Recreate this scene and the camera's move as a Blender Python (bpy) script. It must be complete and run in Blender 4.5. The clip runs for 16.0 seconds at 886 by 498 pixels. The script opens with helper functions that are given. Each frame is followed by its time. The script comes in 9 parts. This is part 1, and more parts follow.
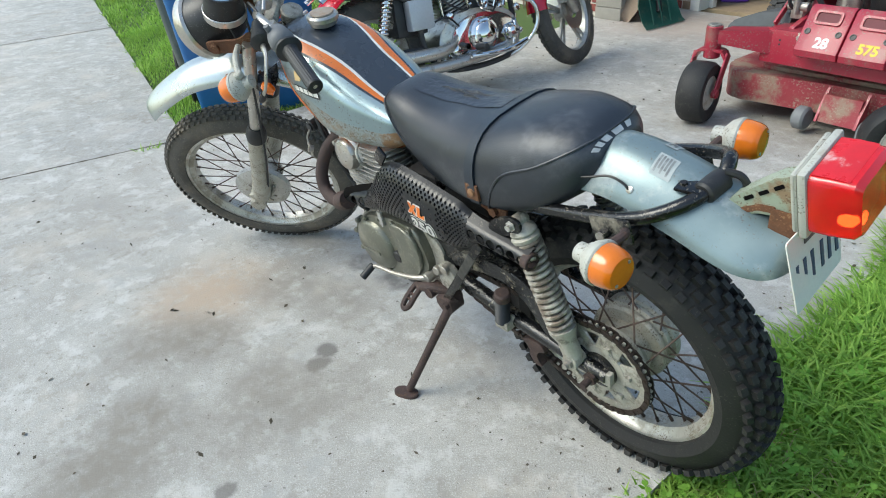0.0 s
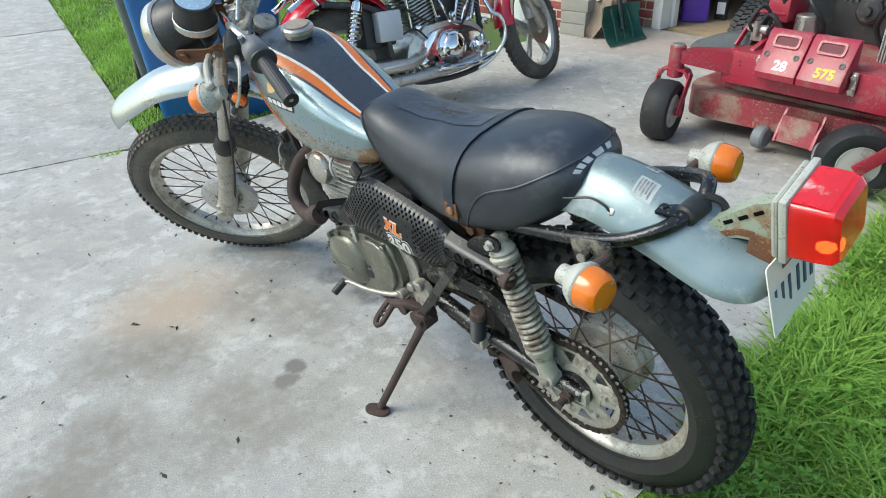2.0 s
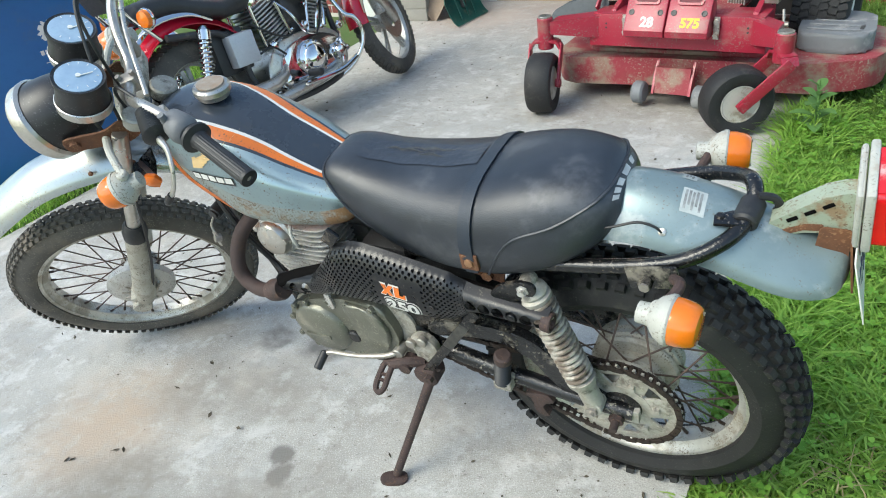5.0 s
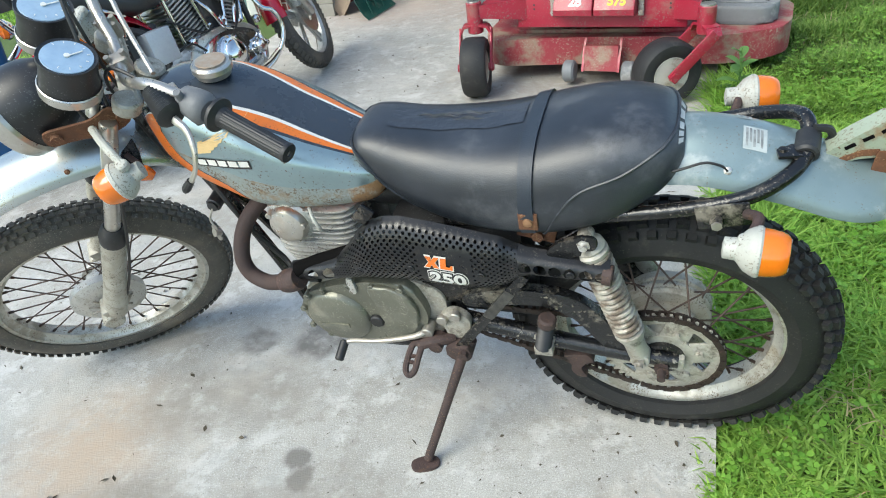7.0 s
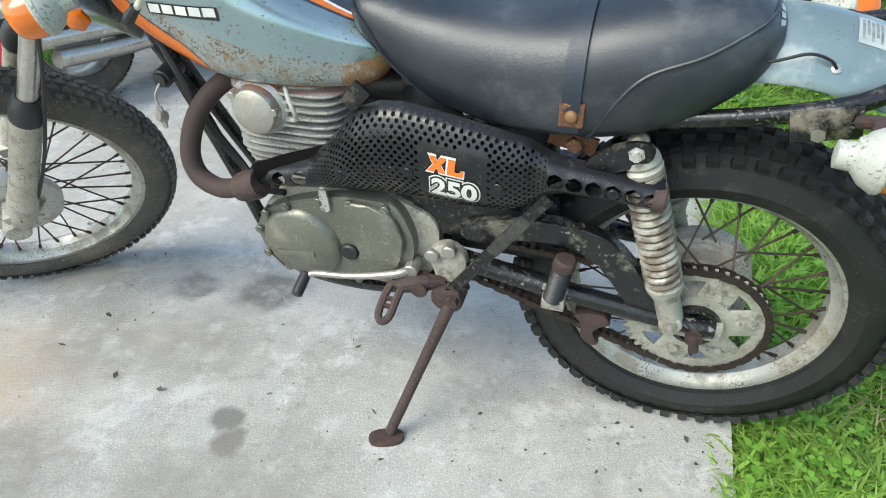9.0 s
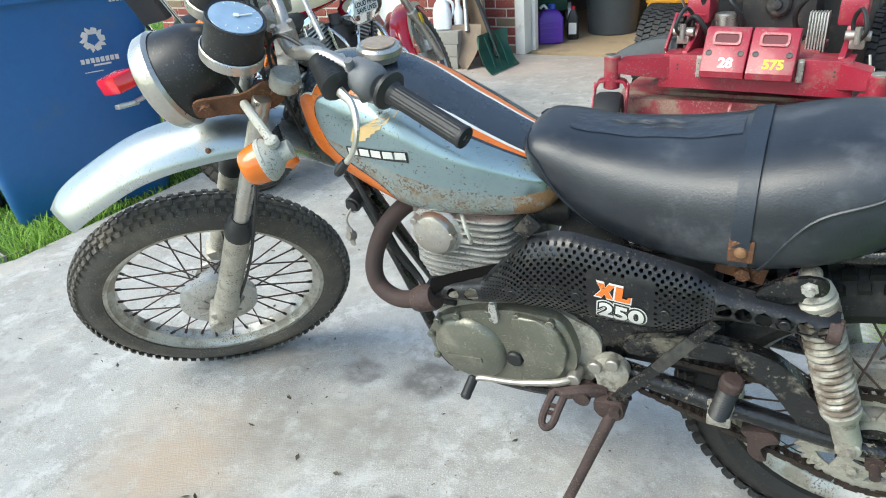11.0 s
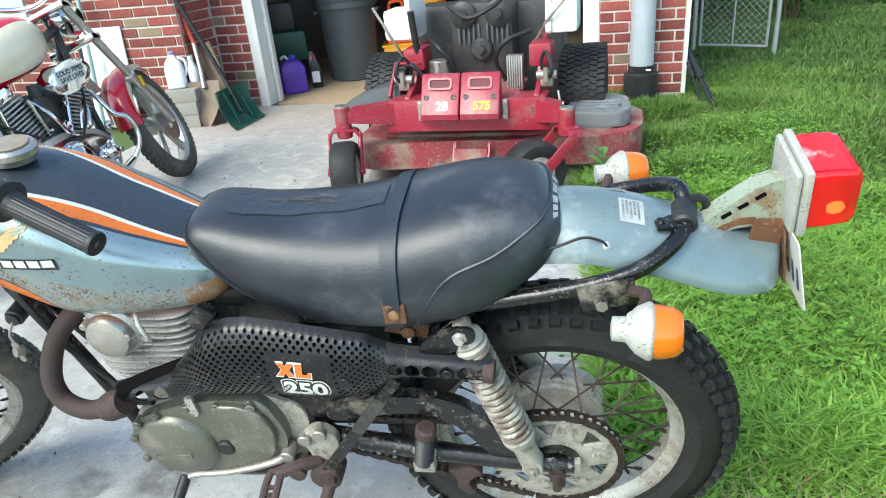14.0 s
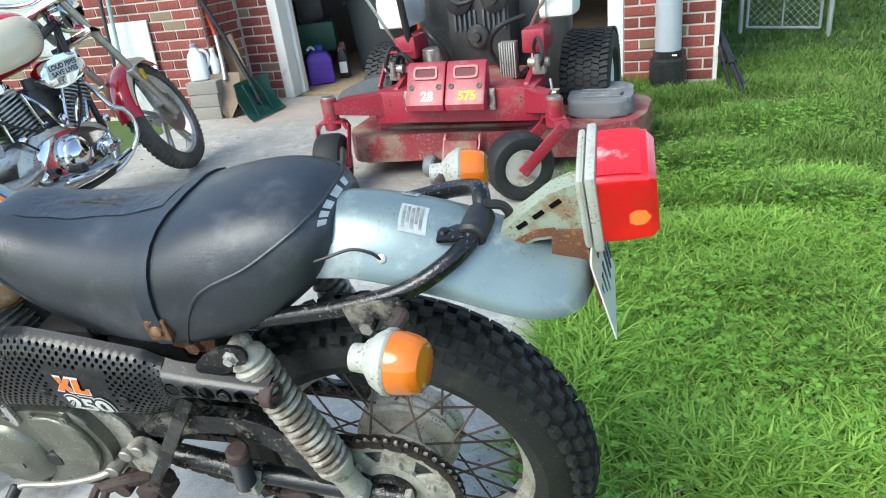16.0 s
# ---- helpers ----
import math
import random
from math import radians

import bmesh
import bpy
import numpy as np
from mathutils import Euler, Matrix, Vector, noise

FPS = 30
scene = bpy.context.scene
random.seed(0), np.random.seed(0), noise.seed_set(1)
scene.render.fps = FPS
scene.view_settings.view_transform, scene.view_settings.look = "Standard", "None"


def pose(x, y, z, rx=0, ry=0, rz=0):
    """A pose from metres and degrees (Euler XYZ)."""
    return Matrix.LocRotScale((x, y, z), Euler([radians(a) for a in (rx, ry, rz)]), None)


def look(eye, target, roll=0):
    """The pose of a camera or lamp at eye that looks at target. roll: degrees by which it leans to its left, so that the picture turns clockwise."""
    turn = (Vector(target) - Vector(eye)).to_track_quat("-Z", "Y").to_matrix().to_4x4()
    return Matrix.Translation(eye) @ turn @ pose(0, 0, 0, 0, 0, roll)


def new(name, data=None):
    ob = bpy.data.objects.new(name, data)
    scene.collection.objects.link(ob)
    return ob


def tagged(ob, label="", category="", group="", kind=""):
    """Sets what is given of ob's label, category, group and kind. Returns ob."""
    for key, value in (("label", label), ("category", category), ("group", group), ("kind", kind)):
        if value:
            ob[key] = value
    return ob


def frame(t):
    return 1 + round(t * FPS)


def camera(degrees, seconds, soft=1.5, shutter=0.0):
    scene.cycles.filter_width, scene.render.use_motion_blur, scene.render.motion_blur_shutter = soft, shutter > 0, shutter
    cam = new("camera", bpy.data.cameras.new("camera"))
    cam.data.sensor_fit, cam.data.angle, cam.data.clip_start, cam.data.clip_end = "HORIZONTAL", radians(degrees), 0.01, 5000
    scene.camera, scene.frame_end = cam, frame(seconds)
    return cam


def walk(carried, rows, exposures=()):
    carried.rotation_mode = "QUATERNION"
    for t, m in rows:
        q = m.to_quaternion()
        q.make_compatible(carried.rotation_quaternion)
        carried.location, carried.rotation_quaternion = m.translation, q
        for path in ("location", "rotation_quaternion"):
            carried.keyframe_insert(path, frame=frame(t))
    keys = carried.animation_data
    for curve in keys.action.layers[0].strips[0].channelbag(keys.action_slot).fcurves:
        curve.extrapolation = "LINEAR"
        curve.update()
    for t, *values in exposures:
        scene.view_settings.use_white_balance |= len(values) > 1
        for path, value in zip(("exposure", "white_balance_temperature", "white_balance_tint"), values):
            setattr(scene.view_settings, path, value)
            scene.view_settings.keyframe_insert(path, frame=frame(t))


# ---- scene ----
cam = camera(66.9, 16.0, soft=1.05)
PATH = [
    (0, (0.644, -0.912, 1.262), (-0.692, 0.183, 0.254), -4.7),
    (0.5, (0.655, -0.907, 1.266), (-0.66, 0.22, 0.265), -4.5),
    (1, (0.658, -0.906, 1.268), (-0.651, 0.238, 0.28), -4.2),
    (1.5, (0.654, -0.912, 1.268), (-0.654, 0.235, 0.281), -3.9),
    (2, (0.606, -0.924, 1.274), (-0.658, 0.267, 0.283), -2.2),
    (2.5, (0.498, -0.974, 1.301), (-0.63, 0.335, 0.295), -0.8),
    (3, (0.417, -1.026, 1.323), (-0.555, 0.376, 0.279), -1.1),
    (3.5, (0.386, -1.044, 1.333), (-0.573, 0.362, 0.284), -2.0),
    (4, (0.383, -1.05, 1.337), (-0.587, 0.356, 0.296), -3.9),
    (4.5, (0.342, -1.02, 1.331), (-0.62, 0.384, 0.28), -5.1),
    (5, (0.266, -0.951, 1.343), (-0.66, 0.467, 0.28), -9.0),
    (5.2, (0.229, -0.931, 1.335), (-0.689, 0.465, 0.236), -9.4),
    (7.3, (-0.018, -1.076, 1.292), (-0.638, 0.492, 0.216), -8.6),
    (7.5, (-0.031, -1.053, 1.234), (-0.664, 0.54, 0.204), -8.8),
    (8, (-0.106, -1.005, 1.123), (-0.709, 0.597, 0.089), -5.7),
    (8.5, (-0.143, -0.997, 1.027), (-0.617, 0.669, 0.026), 0.8),
    (9, (-0.145, -0.982, 1.01), (-0.645, 0.645, -0.04), 0.8),
    (9.5, (-0.182, -0.98, 1.033), (-0.924, 0.558, -0.008), -2.6),
    (9.7, (-0.201, -0.996, 1.041), (-1.027, 0.522, 0.035), -3.0),
    (11.8, (-0.167, -1.029, 1.189), (-0.996, 0.568, 0.316), -7.0),
    (12, (-0.155, -1.018, 1.186), (-0.93, 0.602, 0.306), -6.8),
    (12.5, (-0.121, -1.0, 1.183), (-0.772, 0.673, 0.302), -6.3),
    (13, (-0.075, -0.978, 1.184), (-0.567, 0.76, 0.326), -5.5),
    (13.5, (-0.039, -0.966, 1.189), (-0.437, 0.803, 0.345), -5.4),
    (14, (-0.004, -0.946, 1.196), (-0.322, 0.838, 0.35), -5.3),
    (14.5, (0.06, -0.918, 1.197), (-0.222, 0.862, 0.329), -6.0),
    (15, (0.154, -0.866, 1.189), (-0.197, 0.896, 0.311), -7.0),
    (15.5, (0.274, -0.784, 1.163), (-0.197, 0.947, 0.279), -7.7),
    (16, (0.374, -0.753, 1.132), (-0.148, 0.98, 0.279), -7.3),
]
walk(cam, [(t, look(eye, target, roll)) for t, eye, target, roll in PATH],
     [(0, 0.58, 6750, 1), (5, 0.80, 6800, 1), (9, 0.88, 6800, 1), (12.5, 0.96, 6650, 0), (13.5, 1.06, 6600, 0), (14.5, 1.08, 6550, 0), (16, 0.92, 6550, 1)])

SKY_STRENGTH, SUN_STRENGTH = 0.19, 1.75

# ---- light ----
world = bpy.data.worlds.new("evening_sky")
scene.world = world
world.use_nodes = True
wn = world.node_tree.nodes
wl = world.node_tree.links
sky = wn.new("ShaderNodeTexSky")
sky.sky_type = 'NISHITA'
sky.sun_disc = False
sky.sun_elevation = radians(48)
sky.sun_rotation = radians(215)
sky.air_density, sky.dust_density, sky.ozone_density = 1.0, 1.5, 1.5
wl.new(sky.outputs[0], wn["Background"].inputs[0])
wn["Background"].inputs[1].default_value = SKY_STRENGTH
sun_data = bpy.data.lights.new("sun", 'SUN')
sun_data.energy = SUN_STRENGTH
sun_data.angle = radians(35)
sun_data.color = (1.0, 0.985, 0.96)
sun = new("sun", sun_data)
sun.matrix_world = look((-3.5, -5.0, 6.0), (0, 0, 0))


# ---- materials ----
def mat(name, base, rough=0.5, metal=0.0, other=None, scale=30.0, amount=0.5, sharp=0.25, dirt=None, dirt_scale=6.0,
        dirt_amount=0.0, bump=0.0, bump_scale=120.0, rough_var=0.1, coat=0.0, spread=0.0, stretch=(1, 1, 1), spec=0.5, transmission=0.0,
        speck=None, speck_scale=260.0, speck_amount=0.4):
    m = bpy.data.materials.new(name)
    m.use_nodes = True
    nt = m.node_tree
    n, l = nt.nodes, nt.links
    p = n["Principled BSDF"]
    tc = n.new("ShaderNodeTexCoord")
    mp = n.new("ShaderNodeMapping")
    mp.inputs["Scale"].default_value = stretch
    l.new(tc.outputs["Object"], mp.inputs[0])

    def tex(s, detail=6.0, rgh=0.6):
        t = n.new("ShaderNodeTexNoise")
        t.inputs["Scale"].default_value = s
        t.inputs["Detail"].default_value = detail
        t.inputs["Roughness"].default_value = rgh
        l.new(mp.outputs[0], t.inputs[0])
        return t

    def ramp(sock, a, b):
        r = n.new("ShaderNodeMapRange")
        r.interpolation_type = 'SMOOTHSTEP'
        r.inputs[1].default_value, r.inputs[2].default_value = a, b
        l.new(sock, r.inputs[0])
        return r.outputs[0]

    def mix(fac, a, b):
        x = n.new("ShaderNodeMix")
        x.data_type = 'RGBA'
        l.new(fac, x.inputs[0])
        for i, c in ((6, a), (7, b)):
            if isinstance(c, tuple):
                x.inputs[i].default_value = (*c, 1)
            else:
                l.new(c, x.inputs[i])
        return x.outputs[2]

    def mul(sock, k):
        x = n.new("ShaderNodeMath")
        x.operation = 'MULTIPLY'
        l.new(sock, x.inputs[0])
        x.inputs[1].default_value = k
        return x.outputs[0]
    t1 = tex(scale)
    o = other or tuple(c * 0.7 for c in base)
    col = mix(mul(ramp(t1.outputs[0], 0.5 - sharp, 0.5 + sharp), amount), base, o)
    fine = tex(scale * 9, 3.0)
    col = mix(mul(ramp(fine.outputs[0], 0.45, 0.75), 0.25), col, tuple(c * 0.75 for c in base))
    rsock = None
    if dirt:
        t2 = tex(dirt_scale, 8.0, 0.68)
        f = mul(ramp(t2.outputs[0], 0.62 - 0.3 * dirt_amount, 0.72 - 0.2 * dirt_amount), min(1.0, 0.4 + dirt_amount))
        col = mix(f, col, dirt)
        rsock = f
    if speck:
        cluster = ramp(tex(speck_scale * 0.11, 3.0).outputs[0], 0.38, 0.62)
        dots = ramp(tex(speck_scale, 3.0, 0.5).outputs[0], 0.66 - 0.24 * speck_amount, 0.70 - 0.20 * speck_amount)
        x = n.new("ShaderNodeMath")
        x.operation = 'MULTIPLY'
        l.new(cluster, x.inputs[0])
        l.new(dots, x.inputs[1])
        col = mix(mul(x.outputs[0], 0.9), col, speck)
    if spread:
        info = n.new("ShaderNodeObjectInfo")
        hsv = n.new("ShaderNodeHueSaturation")
        l.new(col, hsv.inputs["Color"])
        mr = n.new("ShaderNodeMapRange")
        l.new(info.outputs["Random"], mr.inputs[0])
        mr.inputs[3].default_value, mr.inputs[4].default_value = 1 - spread, 1 + spread
        l.new(mr.outputs[0], hsv.inputs["Value"])
        col = hsv.outputs[0]
    l.new(col, p.inputs["Base Color"])
    rr = n.new("ShaderNodeMapRange")
    l.new(fine.outputs[0] if not rsock else t1.outputs[0], rr.inputs[0])
    rr.inputs[3].default_value, rr.inputs[4].default_value = max(0.02, rough - rough_var), min(1, rough + rough_var)
    l.new(rr.outputs[0], p.inputs["Roughness"])
    p.inputs["Metallic"].default_value = metal
    if metal and rsock:
        x = n.new("ShaderNodeMapRange")
        l.new(rsock, x.inputs[0])
        x.inputs[3].default_value, x.inputs[4].default_value = metal, 0.0
        l.new(x.outputs[0], p.inputs["Metallic"])
    p.inputs["Coat Weight"].default_value = coat
    p.inputs["Specular IOR Level"].default_value = spec
    p.inputs["Transmission Weight"].default_value = transmission
    if bump:
        b = n.new("ShaderNodeBump")
        b.inputs["Strength"].default_value = bump
        b.inputs["Distance"].default_value = 0.004
        tb = tex(bump_scale, 4.0)
        l.new(tb.outputs[0], b.inputs["Height"])
        l.new(b.outputs[0], p.inputs["Normal"])
    return m


m_rubber = mat("tyre_rubber", (0.009, 0.009, 0.0095), 0.66, other=(0.022, 0.021, 0.020), scale=14, dirt=(0.06, 0.055, 0.045), dirt_scale=11, dirt_amount=0.22, bump=0.25, speck=(0.07, 0.065, 0.055), speck_amount=0.15)
m_rubber_dusty = mat("dusty_tyre_rubber", (0.060, 0.055, 0.048), 0.85, other=(0.145, 0.128, 0.105), scale=7, dirt=(0.15, 0.125, 0.095), dirt_scale=5, dirt_amount=0.4, bump=0.2, speck=(0.2, 0.18, 0.15), speck_amount=0.3)
m_rubber_grip = mat("grip_rubber", (0.014, 0.014, 0.015), 0.5, other=(0.03, 0.03, 0.031), scale=40, bump=0.1, dirt=(0.06, 0.058, 0.05), dirt_scale=30, dirt_amount=0.2)
m_seat = mat("seat_vinyl", (0.012, 0.015, 0.020), 0.38, other=(0.030, 0.035, 0.045), scale=6, amount=0.85, sharp=0.2, dirt=(0.072, 0.077, 0.085), dirt_scale=5.5, dirt_amount=0.32, bump=0.16, bump_scale=420, rough_var=0.16, spec=0.6)
m_strap = mat("strap_vinyl", (0.014, 0.021, 0.032), 0.45, other=(0.028, 0.036, 0.048), scale=18, bump=0.15, bump_scale=300)
m_tape = mat("repair_tape", (0.026, 0.031, 0.041), 0.33, other=(0.046, 0.052, 0.064), scale=22, bump=0.6, bump_scale=50)
m_silver = mat("silver_blue_paint", (0.30, 0.39, 0.41), 0.30, metal=0.72, other=(0.24, 0.32, 0.335), scale=9, amount=0.6, dirt=(0.17, 0.12, 0.08), dirt_scale=38, dirt_amount=0.06, coat=0.2, speck=(0.13, 0.085, 0.05), speck_scale=190, speck_amount=0.16)
m_silver_rust = mat("rust_spotted_paint", (0.32, 0.38, 0.385), 0.40, metal=0.55, other=(0.30, 0.31, 0.27), scale=16, amount=0.8, dirt=(0.23, 0.165, 0.10), dirt_scale=26, dirt_amount=0.42, speck=(0.14, 0.085, 0.045), speck_scale=230, speck_amount=0.62)
m_rust_patch = mat("tank_rust", (0.26, 0.145, 0.065), 0.7, other=(0.17, 0.095, 0.045), scale=40, bump=0.2, dirt=(0.31, 0.34, 0.32), dirt_scale=24, dirt_amount=0.42, speck=(0.12, 0.07, 0.04), speck_amount=0.4)
m_fender = mat("faded_fender_paint", (0.210, 0.272, 0.282), 0.33, metal=0.4, other=(0.150, 0.205, 0.215), scale=5, amount=0.85, sharp=0.2, dirt=(0.41, 0.44, 0.435), dirt_scale=6, dirt_amount=0.40, bump=0.05, speck=(0.16, 0.15, 0.13), speck_scale=260, speck_amount=0.14)
m_fender_f = mat("front_fender_paint", (0.50, 0.52, 0.51), 0.30, metal=0.85, other=(0.36, 0.42, 0.43), scale=4, amount=0.9, dirt=(0.50, 0.46, 0.40), dirt_scale=16, dirt_amount=0.2, speck=(0.30, 0.26, 0.20), speck_amount=0.2)
m_orange = mat("orange_paint", (0.72, 0.17, 0.018), 0.38, other=(0.58, 0.13, 0.02), scale=14, dirt=(0.22, 0.11, 0.05), dirt_scale=40, dirt_amount=0.12, coat=0.2, speck=(0.16, 0.08, 0.04), speck_amount=0.22)
m_white = mat("white_pinstripe", (0.70, 0.70, 0.66), 0.45, other=(0.52, 0.50, 0.46), scale=30)
# Base lifted towards blue: the sky's reflection is put into the colour.
m_black_paint = mat("black_tank_paint", (0.030, 0.038, 0.050), 0.27, other=(0.042, 0.050, 0.063), scale=8, dirt=(0.05, 0.05, 0.05), dirt_scale=24, dirt_amount=0.15, coat=0.25, speck=(0.05, 0.05, 0.048), speck_amount=0.10)
m_black_frame = mat("worn_black_enamel", (0.006, 0.0065, 0.0075), 0.20, other=(0.015, 0.0145, 0.014), scale=20, dirt=(0.085, 0.072, 0.058), dirt_scale=26, dirt_amount=0.26, bump=0.25, rough_var=0.15, speck=(0.12, 0.105, 0.085), speck_scale=190, speck_amount=0.22)
m_arm = mat("mud_splashed_enamel", (0.007, 0.0075, 0.009), 0.25, other=(0.02, 0.02, 0.02), scale=16, dirt=(0.24, 0.215, 0.17), dirt_scale=13, dirt_amount=0.34, bump=0.3, rough_var=0.15, speck=(0.26, 0.235, 0.185), speck_scale=110, speck_amount=0.22)
m_shield = mat("heat_shield_black", (0.0065, 0.007, 0.0085), 0.30, metal=0.1, other=(0.016, 0.017, 0.019), scale=12, dirt=(0.045, 0.035, 0.028), dirt_scale=25, dirt_amount=0.14, speck=(0.07, 0.06, 0.05), speck_amount=0.25)
# Near-black: the dark inside shield holes and bracket slots, put into colour.
m_void = mat("hollow_black", (0.004, 0.0035, 0.0035), 0.95, spec=0.1)
m_rust = mat("rusty_steel", (0.058, 0.034, 0.030), 0.72, other=(0.028, 0.019, 0.017), scale=25, amount=0.8, dirt=(0.105, 0.050, 0.026), dirt_scale=22, dirt_amount=0.22, bump=0.5, bump_scale=160, speck=(0.13, 0.075, 0.045), speck_amount=0.3)
m_rust_bright = mat("bright_rust", (0.17, 0.070, 0.030), 0.8, other=(0.085, 0.038, 0.022), scale=30, amount=0.85, bump=0.5, speck=(0.26, 0.14, 0.07), speck_amount=0.4)
m_header = mat("sooty_header_pipe", (0.042, 0.028, 0.026), 0.75, other=(0.065, 0.036, 0.029), scale=20, bump=0.3, dirt=(0.10, 0.045, 0.022), dirt_scale=12, dirt_amount=0.25)
m_alloy = mat("oxidised_alloy", (0.55, 0.54, 0.51), 0.42, metal=0.5, other=(0.40, 0.39, 0.355), scale=20, dirt=(0.30, 0.275, 0.22), dirt_scale=14, dirt_amount=0.3, bump=0.15, speck=(0.15, 0.12, 0.09), speck_amount=0.4)
m_alloy_dirty = mat("muddy_alloy", (0.46, 0.44, 0.385), 0.55, metal=0.3, other=(0.27, 0.245, 0.20), scale=28, amount=0.9, dirt=(0.10, 0.085, 0.065), dirt_scale=24, dirt_amount=0.4, bump=0.5, speck=(0.46, 0.43, 0.36), speck_scale=200, speck_amount=0.5)
m_engine = mat("engine_case_grey", (0.180, 0.180, 0.145), 0.32, metal=0.45, other=(0.105, 0.105, 0.082), scale=14, dirt=(0.24, 0.225, 0.18), dirt_scale=16, dirt_amount=0.24, bump=0.10, speck=(0.30, 0.285, 0.23), speck_amount=0.3)
m_rim = mat("worn_rim_alloy", (0.56, 0.55, 0.50), 0.40, metal=0.55, other=(0.30, 0.285, 0.235), scale=20, dirt=(0.26, 0.23, 0.175), dirt_scale=10, dirt_amount=0.5, speck=(0.16, 0.12, 0.08), speck_amount=0.45)
m_spoke = mat("rusty_spoke", (0.10, 0.075, 0.062), 0.6, metal=0.5, other=(0.12, 0.06, 0.04), scale=60)
m_chrome = mat("chrome", (0.70, 0.70, 0.70), 0.08, metal=1.0, other=(0.62, 0.62, 0.62), scale=30, rough_var=0.05)
m_chrome_dull = mat("pitted_chrome", (0.55, 0.53, 0.49), 0.3, metal=0.85, other=(0.40, 0.36, 0.30), scale=60, dirt=(0.30, 0.25, 0.20), dirt_scale=25, dirt_amount=0.3, bump=0.15)
m_bolt = mat("zinc_bolt", (0.42, 0.40, 0.36), 0.45, metal=0.7, other=(0.25, 0.2, 0.16), scale=90)
m_amber = mat("amber_lens", (0.88, 0.22, 0.015), 0.14, other=(0.74, 0.15, 0.01), scale=20, coat=0.4, rough_var=0.05, transmission=0.25)
m_red_lens = mat("red_lens", (0.80, 0.018, 0.03), 0.12, other=(0.62, 0.012, 0.02), scale=20, coat=0.5, rough_var=0.05)
m_lens_chalk = mat("sun_bleached_red_lens", (0.60, 0.016, 0.024), 0.3, other=(0.50, 0.02, 0.028), scale=26, amount=0.8, dirt=(0.62, 0.50, 0.47), dirt_scale=22, dirt_amount=0.30)
m_white_plastic = mat("chalky_white_plastic", (0.44, 0.44, 0.395), 0.6, speck=(0.15, 0.13, 0.10), speck_amount=0.35, other=(0.33, 0.325, 0.28), scale=30, dirt=(0.33, 0.28, 0.22), dirt_scale=22, dirt_amount=0.25)
m_pale_green = mat("pale_green_bracket", (0.30, 0.345, 0.265), 0.5, speck=(0.13, 0.075, 0.04), speck_amount=0.35, other=(0.235, 0.275, 0.205), scale=20, dirt=(0.22, 0.10, 0.04), dirt_scale=18, dirt_amount=0.3)
m_black_plastic = mat("black_plastic", (0.012, 0.012, 0.013), 0.42, speck=(0.10, 0.10, 0.10), speck_amount=0.2, other=(0.024, 0.024, 0.025), scale=18, dirt=(0.08, 0.08, 0.08), dirt_scale=12, dirt_amount=0.15)
m_cable = mat("black_cable", (0.018, 0.018, 0.018), 0.5)
m_dial = mat("faded_dial", (0.34, 0.46, 0.58), 0.22, other=(0.24, 0.35, 0.48), scale=22, amount=0.9, coat=0.8)
m_plate = mat("plate_white", (0.70, 0.69, 0.63), 0.4, other=(0.60, 0.58, 0.55), scale=20, dirt=(0.35, 0.22, 0.13), dirt_scale=12, dirt_amount=0.15)
m_plate_ink = mat("plate_ink", (0.05, 0.06, 0.12), 0.5)
m_chain = mat("rusty_chain", (0.026, 0.020, 0.017), 0.6, metal=0.3, other=(0.06, 0.035, 0.024), scale=60, bump=0.3)
m_emblem_gold = mat("wing_gold", (0.70, 0.50, 0.24), 0.45, other=(0.55, 0.38, 0.18), scale=50)

m_label = mat("label_silver", (0.40, 0.435, 0.43), 0.5, other=(0.27, 0.31, 0.31), scale=60, amount=0.8)
m_label_ink = mat("label_ink", (0.10, 0.105, 0.11), 0.6, other=(0.30, 0.32, 0.32), scale=90, amount=0.9)
m_red_glow = mat("translucent_red_lens", (0.85, 0.012, 0.025), 0.10, other=(0.75, 0.010, 0.02), scale=20, coat=0.4, rough_var=0.05, transmission=0.45)
# Emissive material added for the orange glow in the tail lens.
m_lens_glow = bpy.data.materials.new("lens_glow")
m_lens_glow.use_nodes = True
m_lens_glow.node_tree.nodes["Principled BSDF"].inputs["Base Color"].default_value = (0.9, 0.6, 0.3, 1)
m_lens_glow.node_tree.nodes["Principled BSDF"].inputs["Emission Color"].default_value = (1.0, 0.36, 0.05, 1)
m_lens_glow.node_tree.nodes["Principled BSDF"].inputs["Emission Strength"].default_value = 9.0
m_badge = mat("seat_print", (0.50, 0.51, 0.50), 0.5, other=(0.36, 0.37, 0.37), scale=70, amount=0.9)
m_rubbed = mat("rubbed_metal", (0.10, 0.095, 0.085), 0.5, metal=0.3, other=(0.02, 0.02, 0.02), scale=60, amount=0.9)
m_mud_alloy = mat("dried_mud_alloy", (0.46, 0.44, 0.38), 0.6, metal=0.25, other=(0.34, 0.31, 0.25), scale=22, amount=0.9, dirt=(0.20, 0.175, 0.135), dirt_scale=26, dirt_amount=0.32, bump=0.5, speck=(0.14, 0.115, 0.085), speck_amount=0.4)


